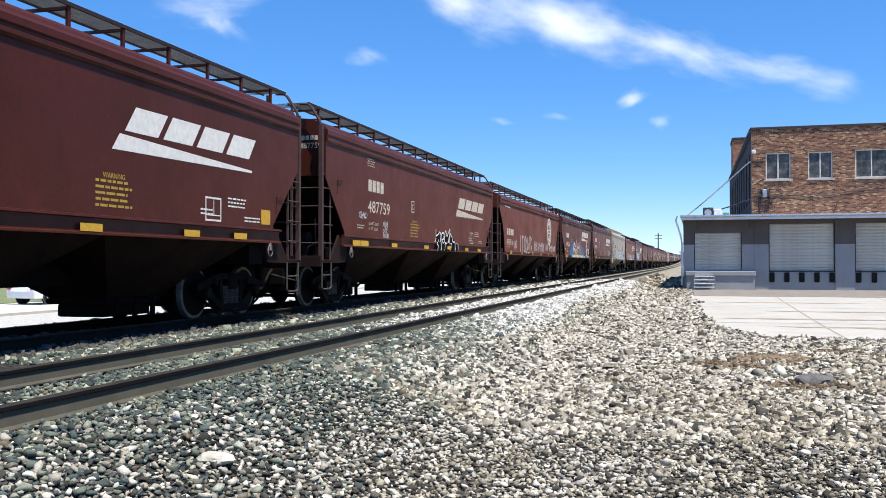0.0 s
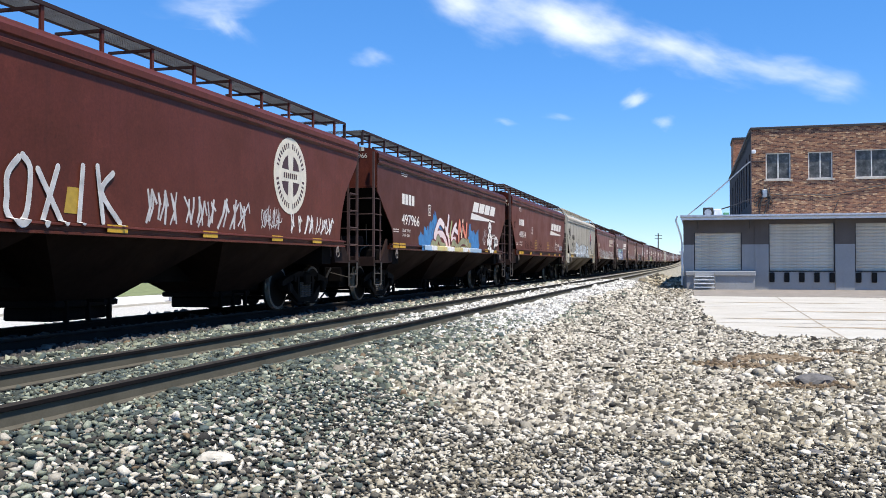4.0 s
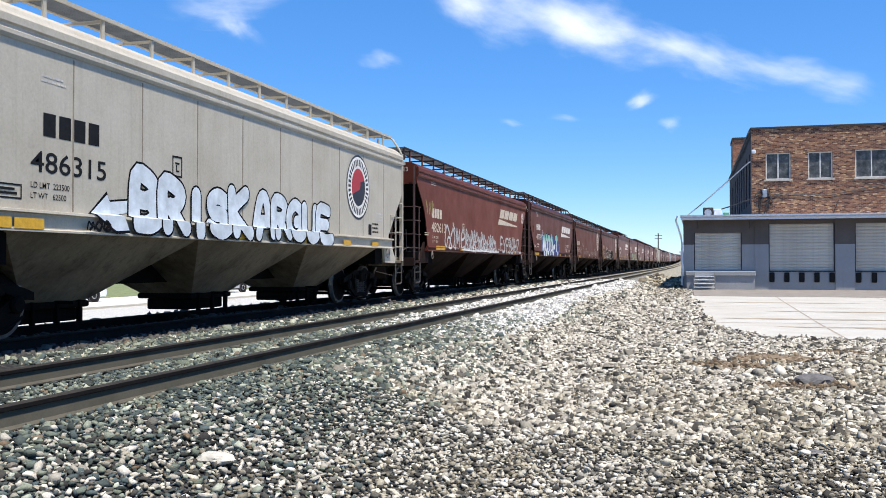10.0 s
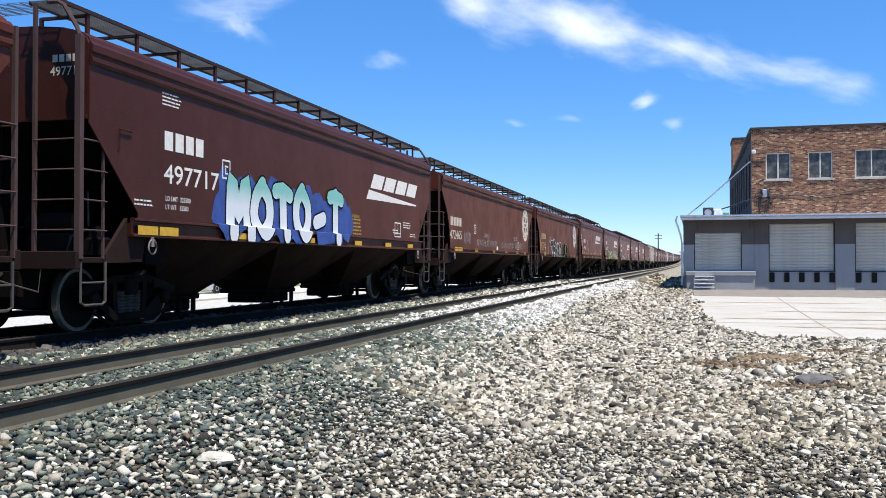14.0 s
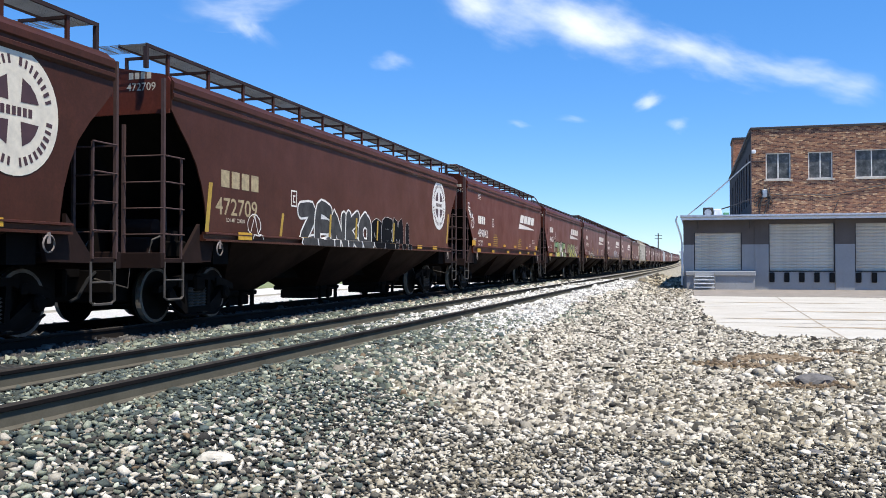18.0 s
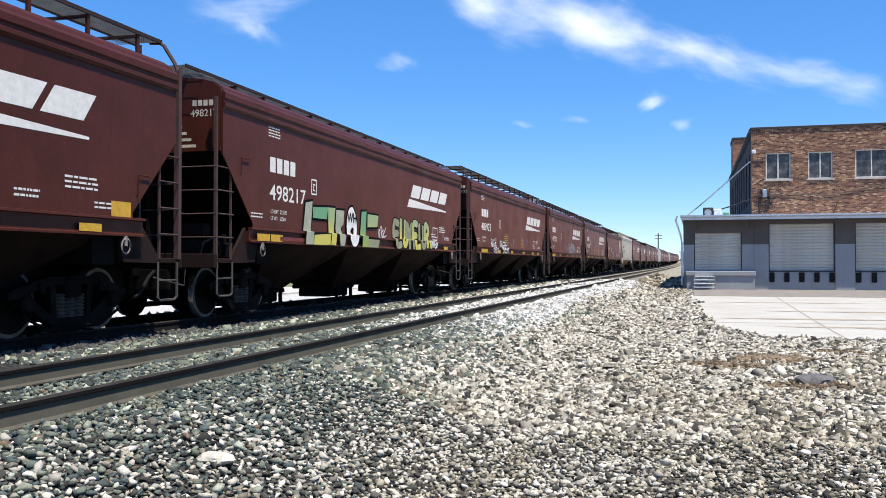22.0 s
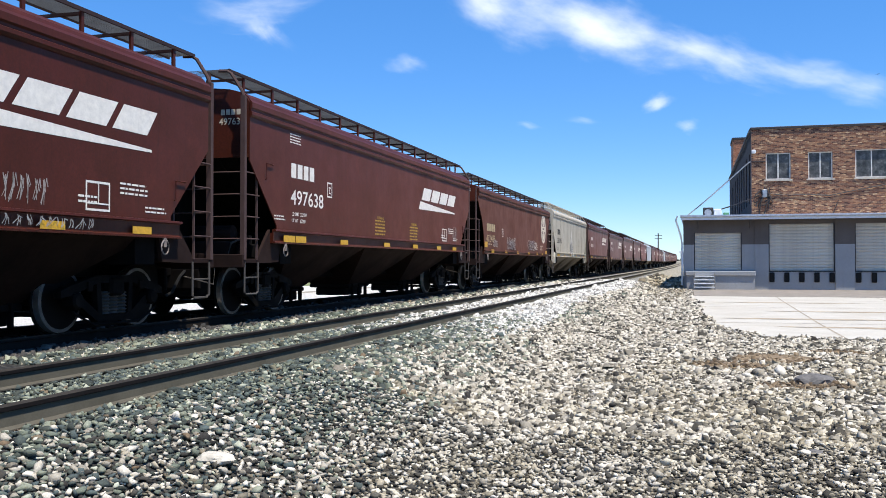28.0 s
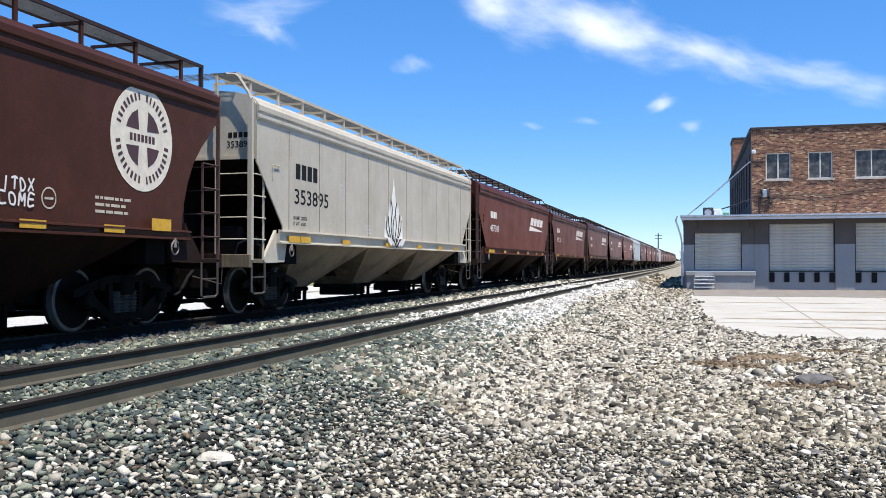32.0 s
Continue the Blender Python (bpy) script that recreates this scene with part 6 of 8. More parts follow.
f = FLANK
GLYPHS = {
    "A": [[(0.05, 0), (0.30, 0.96), (0.70, 0.96), (0.95, 0)], [(0.2, 0.36), (0.8, 0.36)]],
    "B": [[(0.12, 0), (0.12, 1), (0.6, 1), (0.86, 0.78), (0.6, 0.54), (0.14, 0.54)], [(0.6, 0.54), (0.95, 0.27), (0.65, 0), (0.12, 0)]],
    "C": [[(0.92, 0.98), (0.14, 1.0), (0.08, 0.5), (0.10, 0.0), (0.94, 0.02)]],
    "D": [[(0.12, 0), (0.12, 1), (0.6, 0.95), (0.92, 0.5), (0.6, 0.05), (0.12, 0)]],
    "E": [[(0.9, 1), (0.12, 1), (0.12, 0), (0.92, 0)], [(0.12, 0.52), (0.78, 0.52)]],
    "F": [[(0.9, 1), (0.12, 1), (0.12, 0)], [(0.12, 0.52), (0.75, 0.52)]],
    "G": [[(0.9, 0.85), (0.5, 1), (0.15, 0.8), (0.08, 0.45), (0.25, 0.08), (0.65, 0), (0.92, 0.15), (0.92, 0.48), (0.55, 0.48)]],
    "H": [[(0.12, 0), (0.12, 1)], [(0.88, 0), (0.88, 1)], [(0.12, 0.5), (0.88, 0.5)]],
    "I": [[(0.5, 0), (0.5, 1)]],
    "K": [[(0.12, 0), (0.12, 1)], [(0.9, 1), (0.2, 0.5), (0.92, 0)]],
    "L": [[(0.15, 1), (0.15, 0), (0.9, 0)]],
    "M": [[(0.06, 0), (0.14, 1), (0.5, 0.35), (0.86, 1), (0.95, 0)]],
    "N": [[(0.1, 0), (0.12, 1), (0.88, 0.02), (0.9, 1)]],
    "O": [[(0.5, 1), (0.15, 0.82), (0.08, 0.45), (0.22, 0.1), (0.5, 0), (0.8, 0.1), (0.92, 0.5), (0.82, 0.85), (0.5, 1)]],
    "R": [[(0.12, 0), (0.12, 1), (0.65, 1), (0.9, 0.75), (0.65, 0.5), (0.14, 0.5)], [(0.45, 0.5), (0.92, 0)]],
    "S": [[(0.9, 0.85), (0.5, 1), (0.12, 0.8), (0.25, 0.55), (0.75, 0.45), (0.9, 0.2), (0.5, 0), (0.08, 0.15)]],
    "T": [[(0.05, 0.94), (0.5, 1.0), (0.95, 0.92)], [(0.5, 1), (0.5, 0)]],
    "U": [[(0.1, 1), (0.12, 0.25), (0.4, 0), (0.75, 0.08), (0.9, 0.3), (0.9, 1)]],
    "X": [[(0.08, 1), (0.92, 0)], [(0.92, 1), (0.08, 0)]],
    "Y": [[(0.08, 1), (0.5, 0.5), (0.92, 1)], [(0.5, 0.5), (0.5, 0)]],
    "Z": [[(0.08, 1), (0.92, 1), (0.08, 0), (0.95, 0)]],
    "1": [[(0.25, 0.75), (0.55, 1), (0.55, 0)]],
    "4": [[(0.75, 0), (0.75, 1), (0.1, 0.35), (0.95, 0.35)]],
    "-": [[(0.2, 0.42), (0.8, 0.5)]],
    "n": [[(-0.08, 1.34), (0.10, 0.75), (0.12, 0.0)], [(0.12, 0.55), (0.45, 0.96), (0.82, 0.74), (0.88, 0.0)]],
    "e": [[(0.12, 0.42), (0.80, 0.58), (0.66, 0.96), (0.24, 0.86), (0.06, 0.36), (0.34, 0.0), (0.95, 0.08)]],
    "m": [[(0.04, 0.0), (0.10, 0.92)], [(0.10, 0.60), (0.30, 1.0), (0.48, 0.72), (0.46, 0.04)], [(0.50, 0.62), (0.74, 0.96), (0.94, 0.66), (0.96, 0.0)]],
    "o": [[(0.5, 0.92), (0.14, 0.70), (0.10, 0.30), (0.5, 0.0), (0.88, 0.26), (0.86, 0.66), (0.5, 0.92)]],
}


def eased(pts, steps=4):
    """A line rounded off by a spline through its points."""
    out = []
    for i in range(len(pts) - 1):
        p0, p1, p2, p3 = pts[max(0, i - 1)], pts[i], pts[i + 1], pts[min(len(pts) - 1, i + 2)]
        for s in range(steps):
            u = s / steps
            out.append(tuple(0.5 * (2 * b + (c - a) * u + (2 * a - 5 * b + 4 * c - d) * u * u + (3 * b - a - 3 * c + d) * u ** 3) for a, b, c, d in zip(p0, p1, p2, p3)))
    return out + [pts[-1]]


def strip(pts, width, lift, slot, v, faces, slots):
    """A fat brushed line with round ends, laid as one strip that rises a hair along its way."""
    ends = []
    k = len(v)
    for i, (x, y) in enumerate(pts):
        (x0, y0), (x1, y1) = pts[max(0, i - 1)], pts[min(len(pts) - 1, i + 1)]
        l = math.hypot(x1 - x0, y1 - y0) or 1e-6
        nx, ny = -(y1 - y0) / l * width / 2, (x1 - x0) / l * width / 2
        z = lift + 0.00003 * i
        v += [(x + nx, y + ny, z), (x - nx, y - ny, z)]
        if i:
            faces.append((k + 2 * i - 2, k + 2 * i - 1, k + 2 * i + 1, k + 2 * i))
            slots.append(slot)
        if i in (0, len(pts) - 1):
            ends.append((x, y, z - 0.0001))
    for x, y, z in ends:
        k = len(v)
        v += [(x + 0.5 * width * math.cos(0.5236 * q), y + 0.5 * width * math.sin(0.5236 * q), z) for q in range(12)]
        faces.append(tuple(range(k, k + 12)))
        slots.append(slot)


def brushed(flank, lines, y, z, thick, fill, edge, rim, out, label, name="graffiti_stroke"):
    """Free strokes of a spray can, one part: the fill over the same lines, wider, in the edge colour."""
    v, faces, slots = [], [], []
    for slot, width, lift in ((0, thick + 2 * rim, 0.0), (1, thick, 0.0019)):
        for j, line in enumerate(lines):
            strip(eased(line), width, lift + 0.0002 * j, slot, v, faces, slots)
    me = bpy.data.meshes.new(name)
    me.from_pydata(v, [], faces)
    me.materials.append(edge)
    me.materials.append(fill)
    me.polygons.foreach_set("material_index", slots)
    return spray(flank, me, y, z, out, label, name)


def letters(flank, word, y, z, w, h, thick, fills, edge, rim, seed, tilt=0.10, crowd=1.12, rough=0.035, label="", spike=0.0):
    """A painted word, every letter a part: fat strokes of the fill over the same strokes, wider, in the edge colour."""
    rng = random.Random(seed)
    cell = w / len(word)
    for i, ch in enumerate(word):
        fill = fills[i % len(fills)]
        lean, up, tall = rng.uniform(-tilt, tilt), rng.uniform(-0.04, 0.04) * h, rng.uniform(0.92, 1.04)
        v, faces, slots = [], [], []
        for slot, width, lift in ((0, thick + 2 * rim, 0.0), (1, thick, 0.0019)):
            state = rng.getstate()
            for j, line in enumerate(GLYPHS[ch]):
                pts = []
                for gx, gy in line:
                    gx, gy = gx + rng.uniform(-rough, rough), gy + rng.uniform(-rough, rough)
                    gy += spike * (gy > 0.9) * (0.5 - abs(gx - 0.5))
                    q = thick / 2 + gy * (h * tall - thick)
                    pts.append((cell * (i + 0.5) + (gx - 0.5) * max(0.1, cell * crowd - thick) + lean * (q - h / 2), q + up))
                strip(eased(pts), width, lift + 0.0002 * j, slot, v, faces, slots)
            if slot == 0:
                rng.setstate(state)
        me = bpy.data.meshes.new("letter")
        me.from_pydata(v, [], faces)
        me.materials.append(edge)
        me.materials.append(fill)
        me.polygons.foreach_set("material_index", slots)
        spray(flank, me, y, z, (1.690 if z < 1.63 else 1.604) + 0.0034 * i, label, "graffiti_letter")


SPRAY_UNDER = plain("bare_brown_paint_inside_tag", (0.075, 0.024, 0.018), 0.6, 0, 0.3, 5)
SPRAY_ROSE = two_tone("rose_spray_paint", (0.70, 0.42, 0.36), (0.82, 0.70, 0.66), 0.1, 0.9)
SPRAY_PEACH = two_tone("peach_to_yellow_spray_paint", (0.62, 0.52, 0.20), (0.80, 0.62, 0.42), 0.2, 0.8)
SPRAY_CORAL = two_tone("coral_spray_paint", (0.62, 0.40, 0.16), (0.74, 0.22, 0.13), 0.1, 0.7)
SPRAY_MINT = two_tone("mint_over_white_spray_paint", (0.70, 0.71, 0.70), (0.22, 0.50, 0.42), 0.72, 1.10)
SPRAY_WASH = plain("white_paint_with_pale_blue_wash", (0.60, 0.64, 0.66), 0.6, 0, 0.25, 3)
# car -1: bright stencils
usual_marks(f[-1], "487612", -6.4, 2.25, seed=11, box_y=-2.3)
warning(f[-1], 1.9, 1.75, 4)
part("placard", K["reflector"], f[-1], "yellow placard", on_side(6.75, 1.70) @ Matrix.Diagonal((0.8, 2.6, 1, 1)))
# car 0: a small black and white piece
usual_marks(f[0], NUMBERS[0], -5.82, 2.76, WHITE_WORN, seed=21, box_y=-2.26, zs=(2.76, 2.24))
warning(f[0], -2.34, 1.73, 5)
# black letters run together under one white line
for _i, (_fat, _line) in enumerate((
        (0.30, [(0.28, 0.03), (0.39, 0.37), (0.61, 0.43), (0.75, 0.39), (0.66, 0.0)]),
        (0.26, [(1.01, 0.03), (0.96, 0.3), (1.06, 0.43), (1.17, 0.31)]),
        (0.30, [(1.41, 0.05), (1.38, 0.45), (1.58, 0.33), (1.83, 0.51), (1.72, 0.06)]),
        (0.26, [(1.98, 0.04), (2.13, 0.39), (2.41, 0.23), (2.48, 0.06)]))):
    brushed(f[0], [_line], 0.0, 1.37, _fat, SPRAY_BLACK, SPRAY_BLACK, 0.004, 1.690 + 0.0022 * _i, "fat black letter of a graffiti word", "graffiti_letter")
for _line in ([(0.24, 0.65), (0.26, 0.47), (0.49, 0.51), (0.7, 0.59), (0.8, 0.49), (0.76, 0.24)],
              [(0.24, 0.62), (0.24, 0.38), (0.08, 0.22), (0.2, 0.15), (0.15, 0.01)],
              [(0.83, 0.25), (0.88, 0.5), (1.06, 0.58), (1.19, 0.54), (1.14, 0.39), (0.96, 0.35), (1.04, 0.27), (1.22, 0.23)],
              [(1.22, 0.27), (1.3, 0.54), (1.41, 0.65), (1.55, 0.48), (1.72, 0.59), (1.93, 0.71), (1.77, 0.39), (1.6, 0.22)],
              [(1.81, 0.24), (1.96, 0.57), (2.1, 0.5), (2.22, 0.45), (2.29, 0.32), (2.51, 0.31), (2.69, 0.18), (2.64, -0.02)]):
    brushed(f[0], [_line], 0.0, 1.37, 0.042, SPRAY_WHITE, SPRAY_WHITE, 0.002, 1.702, "white outline of a graffiti letter")
for _y0 in (0.55, 0.98, 1.72, 2.30):
    brushed(f[0], [[(_y0, 0.34), (_y0 + 0.05, 0.16), (_y0 - 0.02, 0.02)]], 0.0, 1.37, 0.036, SPRAY_WHITE, SPRAY_WHITE, 0.002, 1.702, "white outline of a graffiti letter")
part("placard", K["reflector"], f[0], "yellow reflector over graffiti", on_side(1.28, 1.42, 1.712))
tag(f[0], -6.45, 2.06, 0.5, 0.16, 3, 0.02, SPRAY_GREY, 1)
spray(f[0], flat(stroke_word("MONE", 0.42, 0.13, 0.13, 0.018, 3), SPRAY_GREY), -4.72, 1.92, label="small grey scrawled tag")
spray(f[0], flat(stroke_word("NOR", 0.36, 0.12, 0.12, 0.018, 4), SPRAY_GREY), -4.72, 1.77, label="small grey scrawled tag")
spray(f[0], flat(stroke_word("RNEA", 0.45, 0.12, 0.12, 0.018, 5), SPRAY_GREY), -4.72, 1.64, label="small grey scrawled tag")
# car 1: round emblem, white scrawls
road_mark(f[1], -7.02, 2.21, 1.54, 0.28, WHITE_WORN)
number_mark(f[1], NUMBERS[1], -7.08, 1.77, 1.5, 0.27, WHITE_WORN)
text_mark(f[1], "LD LMT  222900", -7.00, 1.67, 0.07, WHITE_WORN)
part("paint_scrape", flat([bar(0, 1.2, 0, 0.05)], WHITE), f[1], "long white scrape in paint", on_side(-7.45, 3.40, 1.6035) @ Matrix.Rotation(-0.02, 4, "Z"))
round_emblem(f[1], 4.85, 2.71, 0.76, CREAM, EMBLEM_DARK)
letters(f[1], "ITOXIK", -4.2, 1.45, 3.5, 0.82, 0.075, [SPRAY_GREY], SPRAY_WHITE, 0.006, 5, 0.22, 0.9, 0.08, "white hand-scrawled letter")
spray(f[1], flat(scrawl(random.Random(6), 3.3, 0.52, 9, 0.045), SPRAY_GREY), -0.25, 1.56, label="thin grey scrawled graffiti letters")
spray(f[1], flat(scrawl(random.Random(7), 2.2, 0.40, 7, 0.035), SPRAY_WHITE), 4.8, 1.58, label="white scrawled graffiti letters")
for _i, (_y, _w) in enumerate(((-5.35, 0.5), (3.6, 0.8))):
    tag(f[1], _y, 1.60, _w, 0.42, 4 + _i, 0.024, SPRAY_GREY, 31 + _i)
spray(f[1], flat([bar(0, 0.30, 0, 0.34, 0.2)], YELLOW_INK), -1.9, 1.62, label="yellow paint smear")
# car 2: the large coloured piece
usual_marks(f[2], NUMBERS[2], -6.10, 1.89, WHITE, seed=41, box_y=-3.53, zs=(2.61, 2.05))
_r = random.Random(8)
for _i in range(6):
    spray(f[2], flat([[(x * (1 + 0.12 * math.sin(5 * y + _i)), y) for x, y in blob(_r, 0.20 + 0.34 * _i, 0.16 + 0.085 * _i, 0.30, 0.28 + 0.05 * _i, 22, 0.5)]], SPRAY_BLUE), -4.45, 1.40, 1.686 + 0.0006 * _i, "ragged blue patch of spray paint", "graffiti_cloud")
for _i in range(4):
    spray(f[2], flat([blob(_r, 0.28 + 0.36 * _i, 0.42, 0.34, 0.50 - 0.05 * _i, 22, 0.45)], SPRAY_BLUE), 1.55, 1.34, 1.686 + 0.0006 * _i, "ragged blue patch of spray paint", "graffiti_cloud")
for _i in range(9):
    spray(f[2], flat([blob(_r, 0.3 + 0.52 * _i, 0.20 + 0.05 * math.sin(2.1 * _i), 0.36, 0.26, 14, 0.45)], SPRAY_OLIVE), -2.95, 1.42, 1.690 + 0.0005 * _i, "olive underlayer of a graffiti", "graffiti_patch")
for _a, _b, _c in ((0.15, 1.30, 0.30), (1.30, 1.10, 0.42), (2.25, 1.0, 0.42), (3.15, 1.15, 0.48)):
    spray(f[2], flat([[(0, 0), (0.05, _c), (0.35 * _b, _c + 0.25), (0.8 * _b, _c + 0.05), (_b, 0.05)]], SPRAY_MAROON), -3.0 + _a, 1.55, 1.698, "dark red ground between letters", "graffiti_patch")
for _i, (_fill, _fat, _lines) in enumerate((
        (SPRAY_ROSE, 0.21, [[(1.17, 0.8), (0.75, 0.92), (0.41, 0.72), (0.12, 0.42), (0.55, 0.51), (1.06, 0.5), (1.45, 0.29), (1.6, 0.04)]]),
        (SPRAY_SAGE, 0.20, [[(-0.2, 0.06), (-0.12, 0.21), (0.29, 0.18), (0.51, 0.4), (0.89, 0.18), (1.33, 0.14)]]),
        (SPRAY_ROSE, 0.17, [[(1.78, 1.12), (1.67, 0.82), (1.52, 0.58)], [(1.43, 0.72), (1.71, 0.48), (1.85, 0.27), (1.92, 0.02)]]),
        (SPRAY_YELLOW, 0.13, [[(2.18, 0.95), (2.01, 0.67), (1.92, 0.46)]]),
        (SPRAY_ROSE, 0.16, [[(2.73, 0.9), (2.45, 0.75), (2.11, 0.39), (2.59, 0.41)], [(2.49, 0.73), (2.92, 0.64)]]),
        (SPRAY_CORAL, 0.16, [[(3.09, 0.25), (3.07, 0.56), (3.18, 1.04), (3.33, 0.72)]]),
        (SPRAY_PEACH, 0.12, [[(3.65, 1.08), (3.53, 0.78), (3.41, 0.39)]]),
        (SPRAY_CORAL, 0.16, [[(3.61, 0.89), (3.88, 0.61), (4.05, 0.49), (4.19, 0.96)]]),
        (SPRAY_SAGE, 0.20, [[(2.12, 0.08), (2.37, 0.29), (2.9, 0.13), (3.47, 0.34), (3.98, 0.34), (4.31, 0.22)]]))):
    brushed(f[2], _lines, -3.0, 1.38, _fat, _fill, SPRAY_MAROON, 0.028, 1.702 + 0.0024 * _i, "flowing slanted letter stroke with a dark red edge", "graffiti_letter")
for _a, _b, _m in ((-4.30, -3.55, SPRAY_ICE), (-3.55, -2.95, SPRAY_WHITE), (-2.95, -1.75, SPRAY_PEACH), (-1.75, -0.85, SPRAY_WHITE), (-0.85, 0.30, SPRAY_PEACH), (0.30, 1.35, SPRAY_WHITE), (1.35, 3.10, SPRAY_ICE)):
    _o = [(0.0, 0.0), (_b - _a, 0.0)] + [((_b - _a) * (1 - _k / 8), 0.15 + 0.02 * math.sin(3.1 * _k + 2 * _a)) for _k in range(9)]
    spray(f[2], flat([_o], _m), _a, 1.37, 1.726, "bright band of paint along the sill", "graffiti_band")
for _a in (-2.3, -0.3, 0.9):
    spray(f[2], flat([[(0, 0), (0.18, 0.10), (0.36, 0.0)]], SPRAY_CORAL), _a, 1.37, 1.730, "red wedge of paint on the sill", "graffiti_stroke")
_lobes = ((0.55, 1.02, 0.28, 0.22), (0.55, 0.78, 0.22, 0.20), (0.34, 0.56, 0.20, 0.22), (0.72, 0.54, 0.20, 0.24), (0.18, 0.44, 0.15, 0.15), (0.52, 0.34, 0.18, 0.26), (0.30, 0.12, 0.20, 0.12), (0.66, 0.14, 0.16, 0.14))
for _i, (_x, _z, _a, _b) in enumerate(_lobes):
    spray(f[2], flat([blob(_r, _x, _z, _a + 0.035, _b + 0.035, 18, 0.08)], SPRAY_BLACK), 4.55, 1.36, 1.688 + 0.0012 * _i, "black outline of a painted lobe", "graffiti_lobe")
    spray(f[2], flat([blob(_r, _x, _z, _a, _b, 18, 0.08)], SPRAY_WHITE), 4.55, 1.36, 1.6886 + 0.0012 * _i, "white painted lobe of a tall shape", "graffiti_lobe")
spray(f[2], flat([blob(_r, 0.40, 0.24, 0.40, 0.20, rough=0.06), [(0.06, 0.18), (-0.04, -0.10), (0.24, 0.10)]], SPRAY_WHITE), 5.66, 1.60, 1.650, "white painted speech bubble")
spray(f[2], flat(ribbon([(0.10, 0.16), (0.14, 0.34), (0.22, 0.26), (0.12, 0.24)], 0.03) + ribbon([(0.28, 0.16), (0.30, 0.32)], 0.03) + ribbon([(0.36, 0.16), (0.37, 0.30), (0.44, 0.18), (0.46, 0.32)], 0.03) + ribbon([(0.52, 0.16), (0.54, 0.34), (0.62, 0.32), (0.54, 0.24), (0.64, 0.16)], 0.03), SPRAY_BLACK), 5.66, 1.60, 1.656, "dark strokes in a speech bubble")
for _i, (_y, _z) in enumerate(((3.75, 1.66), (3.9, 1.95))):
    spray(f[2], flat([q for _k in range(5) for q in ribbon([(0.35, 0.0), (0.35 + 0.34 * math.cos(0.5 + 0.5 * _k), 0.38 * math.sin(0.5 + 0.5 * _k))], 0.020)], SPRAY_GREY), _y, _z, label="white painted flame strokes")
# car 3
usual_marks(f[3], NUMBERS[3], -6.67, 2.68, WHITE, seed=51, box_y=-3.38, zs=(2.73, 2.19))
warning(f[3], -2.43, 1.69, 7)
warning(f[3], 1.51, 1.68, 8)
for _i, _y in enumerate((-5.2, -3.9, -1.3)):
    spray(f[3], flat(stroke_word("RONE", 1.0, 0.34, 0.30, 0.018, 61 + _i, 1.3), SPRAY_BLACK), _y, 1.68, label="thin black scrawled tag")
letters(f[3], "ACKER", 6.22, 1.76, 0.95, 0.24, 0.035, [SPRAY_ICE], SPRAY_ICE, 0.003, 71, 0.2, 0.95, 0.08, "small pale blue scrawled letter")
for _i, (_y, _z) in enumerate(((4.15, 1.70), (3.3, 1.66), (5.35, 1.68))):
    spray(f[3], flat(ribbon([(0.16 + 0.15 * math.cos(a * 0.7) * (1 + 0.3 * math.sin(2 * a)), 0.20 + 0.17 * math.sin(a * 0.7)) for a in range(10)], 0.012) + ribbon([(0.06, 0.0), (0.10, 0.2), (0.24, 0.22), (0.28, 0.02)], 0.012), SPRAY_CHALK), _y, _z, label="thin chalk drawing like a plain shape")
spray(f[3], flat(ribbon([(0.16 + 0.14 * math.cos(a * 0.5), 0.16 + 0.14 * math.sin(a * 0.5)) for a in range(14)], 0.022) + [bar(0.07, 0.25, 0.11, 0.13), bar(0.07, 0.25, 0.18, 0.20)], WHITE), 4.62, 2.02, label="small ringed stencil")
# car 4: pale grey, white bubble letters
road_mark(f[4], -5.95, 2.55, 1.16, 0.29, BLACK)
number_mark(f[4], NUMBERS[4], -6.14, 2.10, 1.47, 0.265, BLACK)
text_mark(f[4], "LD LMT  223500", -6.15, 1.90, 0.075, BLACK)
text_mark(f[4], "LT WT   62500", -6.15, 1.77, 0.075, BLACK)
lines_mark(f[4], -5.98, 3.22, 0.48, 0.12, 2, SPRAY_GREY, seed=4)
part("stencil_box", flat([bar(0, 0.42, 0, 0.02), bar(0, 0.42, 0.16, 0.18), bar(0, 0.02, 0.02, 0.16), bar(0.40, 0.42, 0.02, 0.16), bar(0.06, 0.34, 0.05, 0.08), bar(0.06, 0.30, 0.10, 0.13)], BLACK), f[4], "small boxed stencil", on_side(-6.72, 1.74, 1.6035))
class_box(f[4], -3.05, 2.31, BLACK)
round_emblem(f[4], 5.0, 2.79, 0.77, EMBLEM_BLACK, EMBLEM_DARK, cross=False)
letters(f[4], "BRISK", -4.12, 1.37, 3.5, 0.94, 0.27, [SPRAY_WASH], SPRAY_BLACK, 0.034, 23, 0.05, 1.30, 0.03, "white bubble letter with a black outline")
letters(f[4], "ARGUE", -0.36, 1.39, 3.55, 0.86, 0.25, [SPRAY_WASH], SPRAY_BLACK, 0.034, 27, 0.05, 1.28, 0.03, "white bubble letter with a black outline")
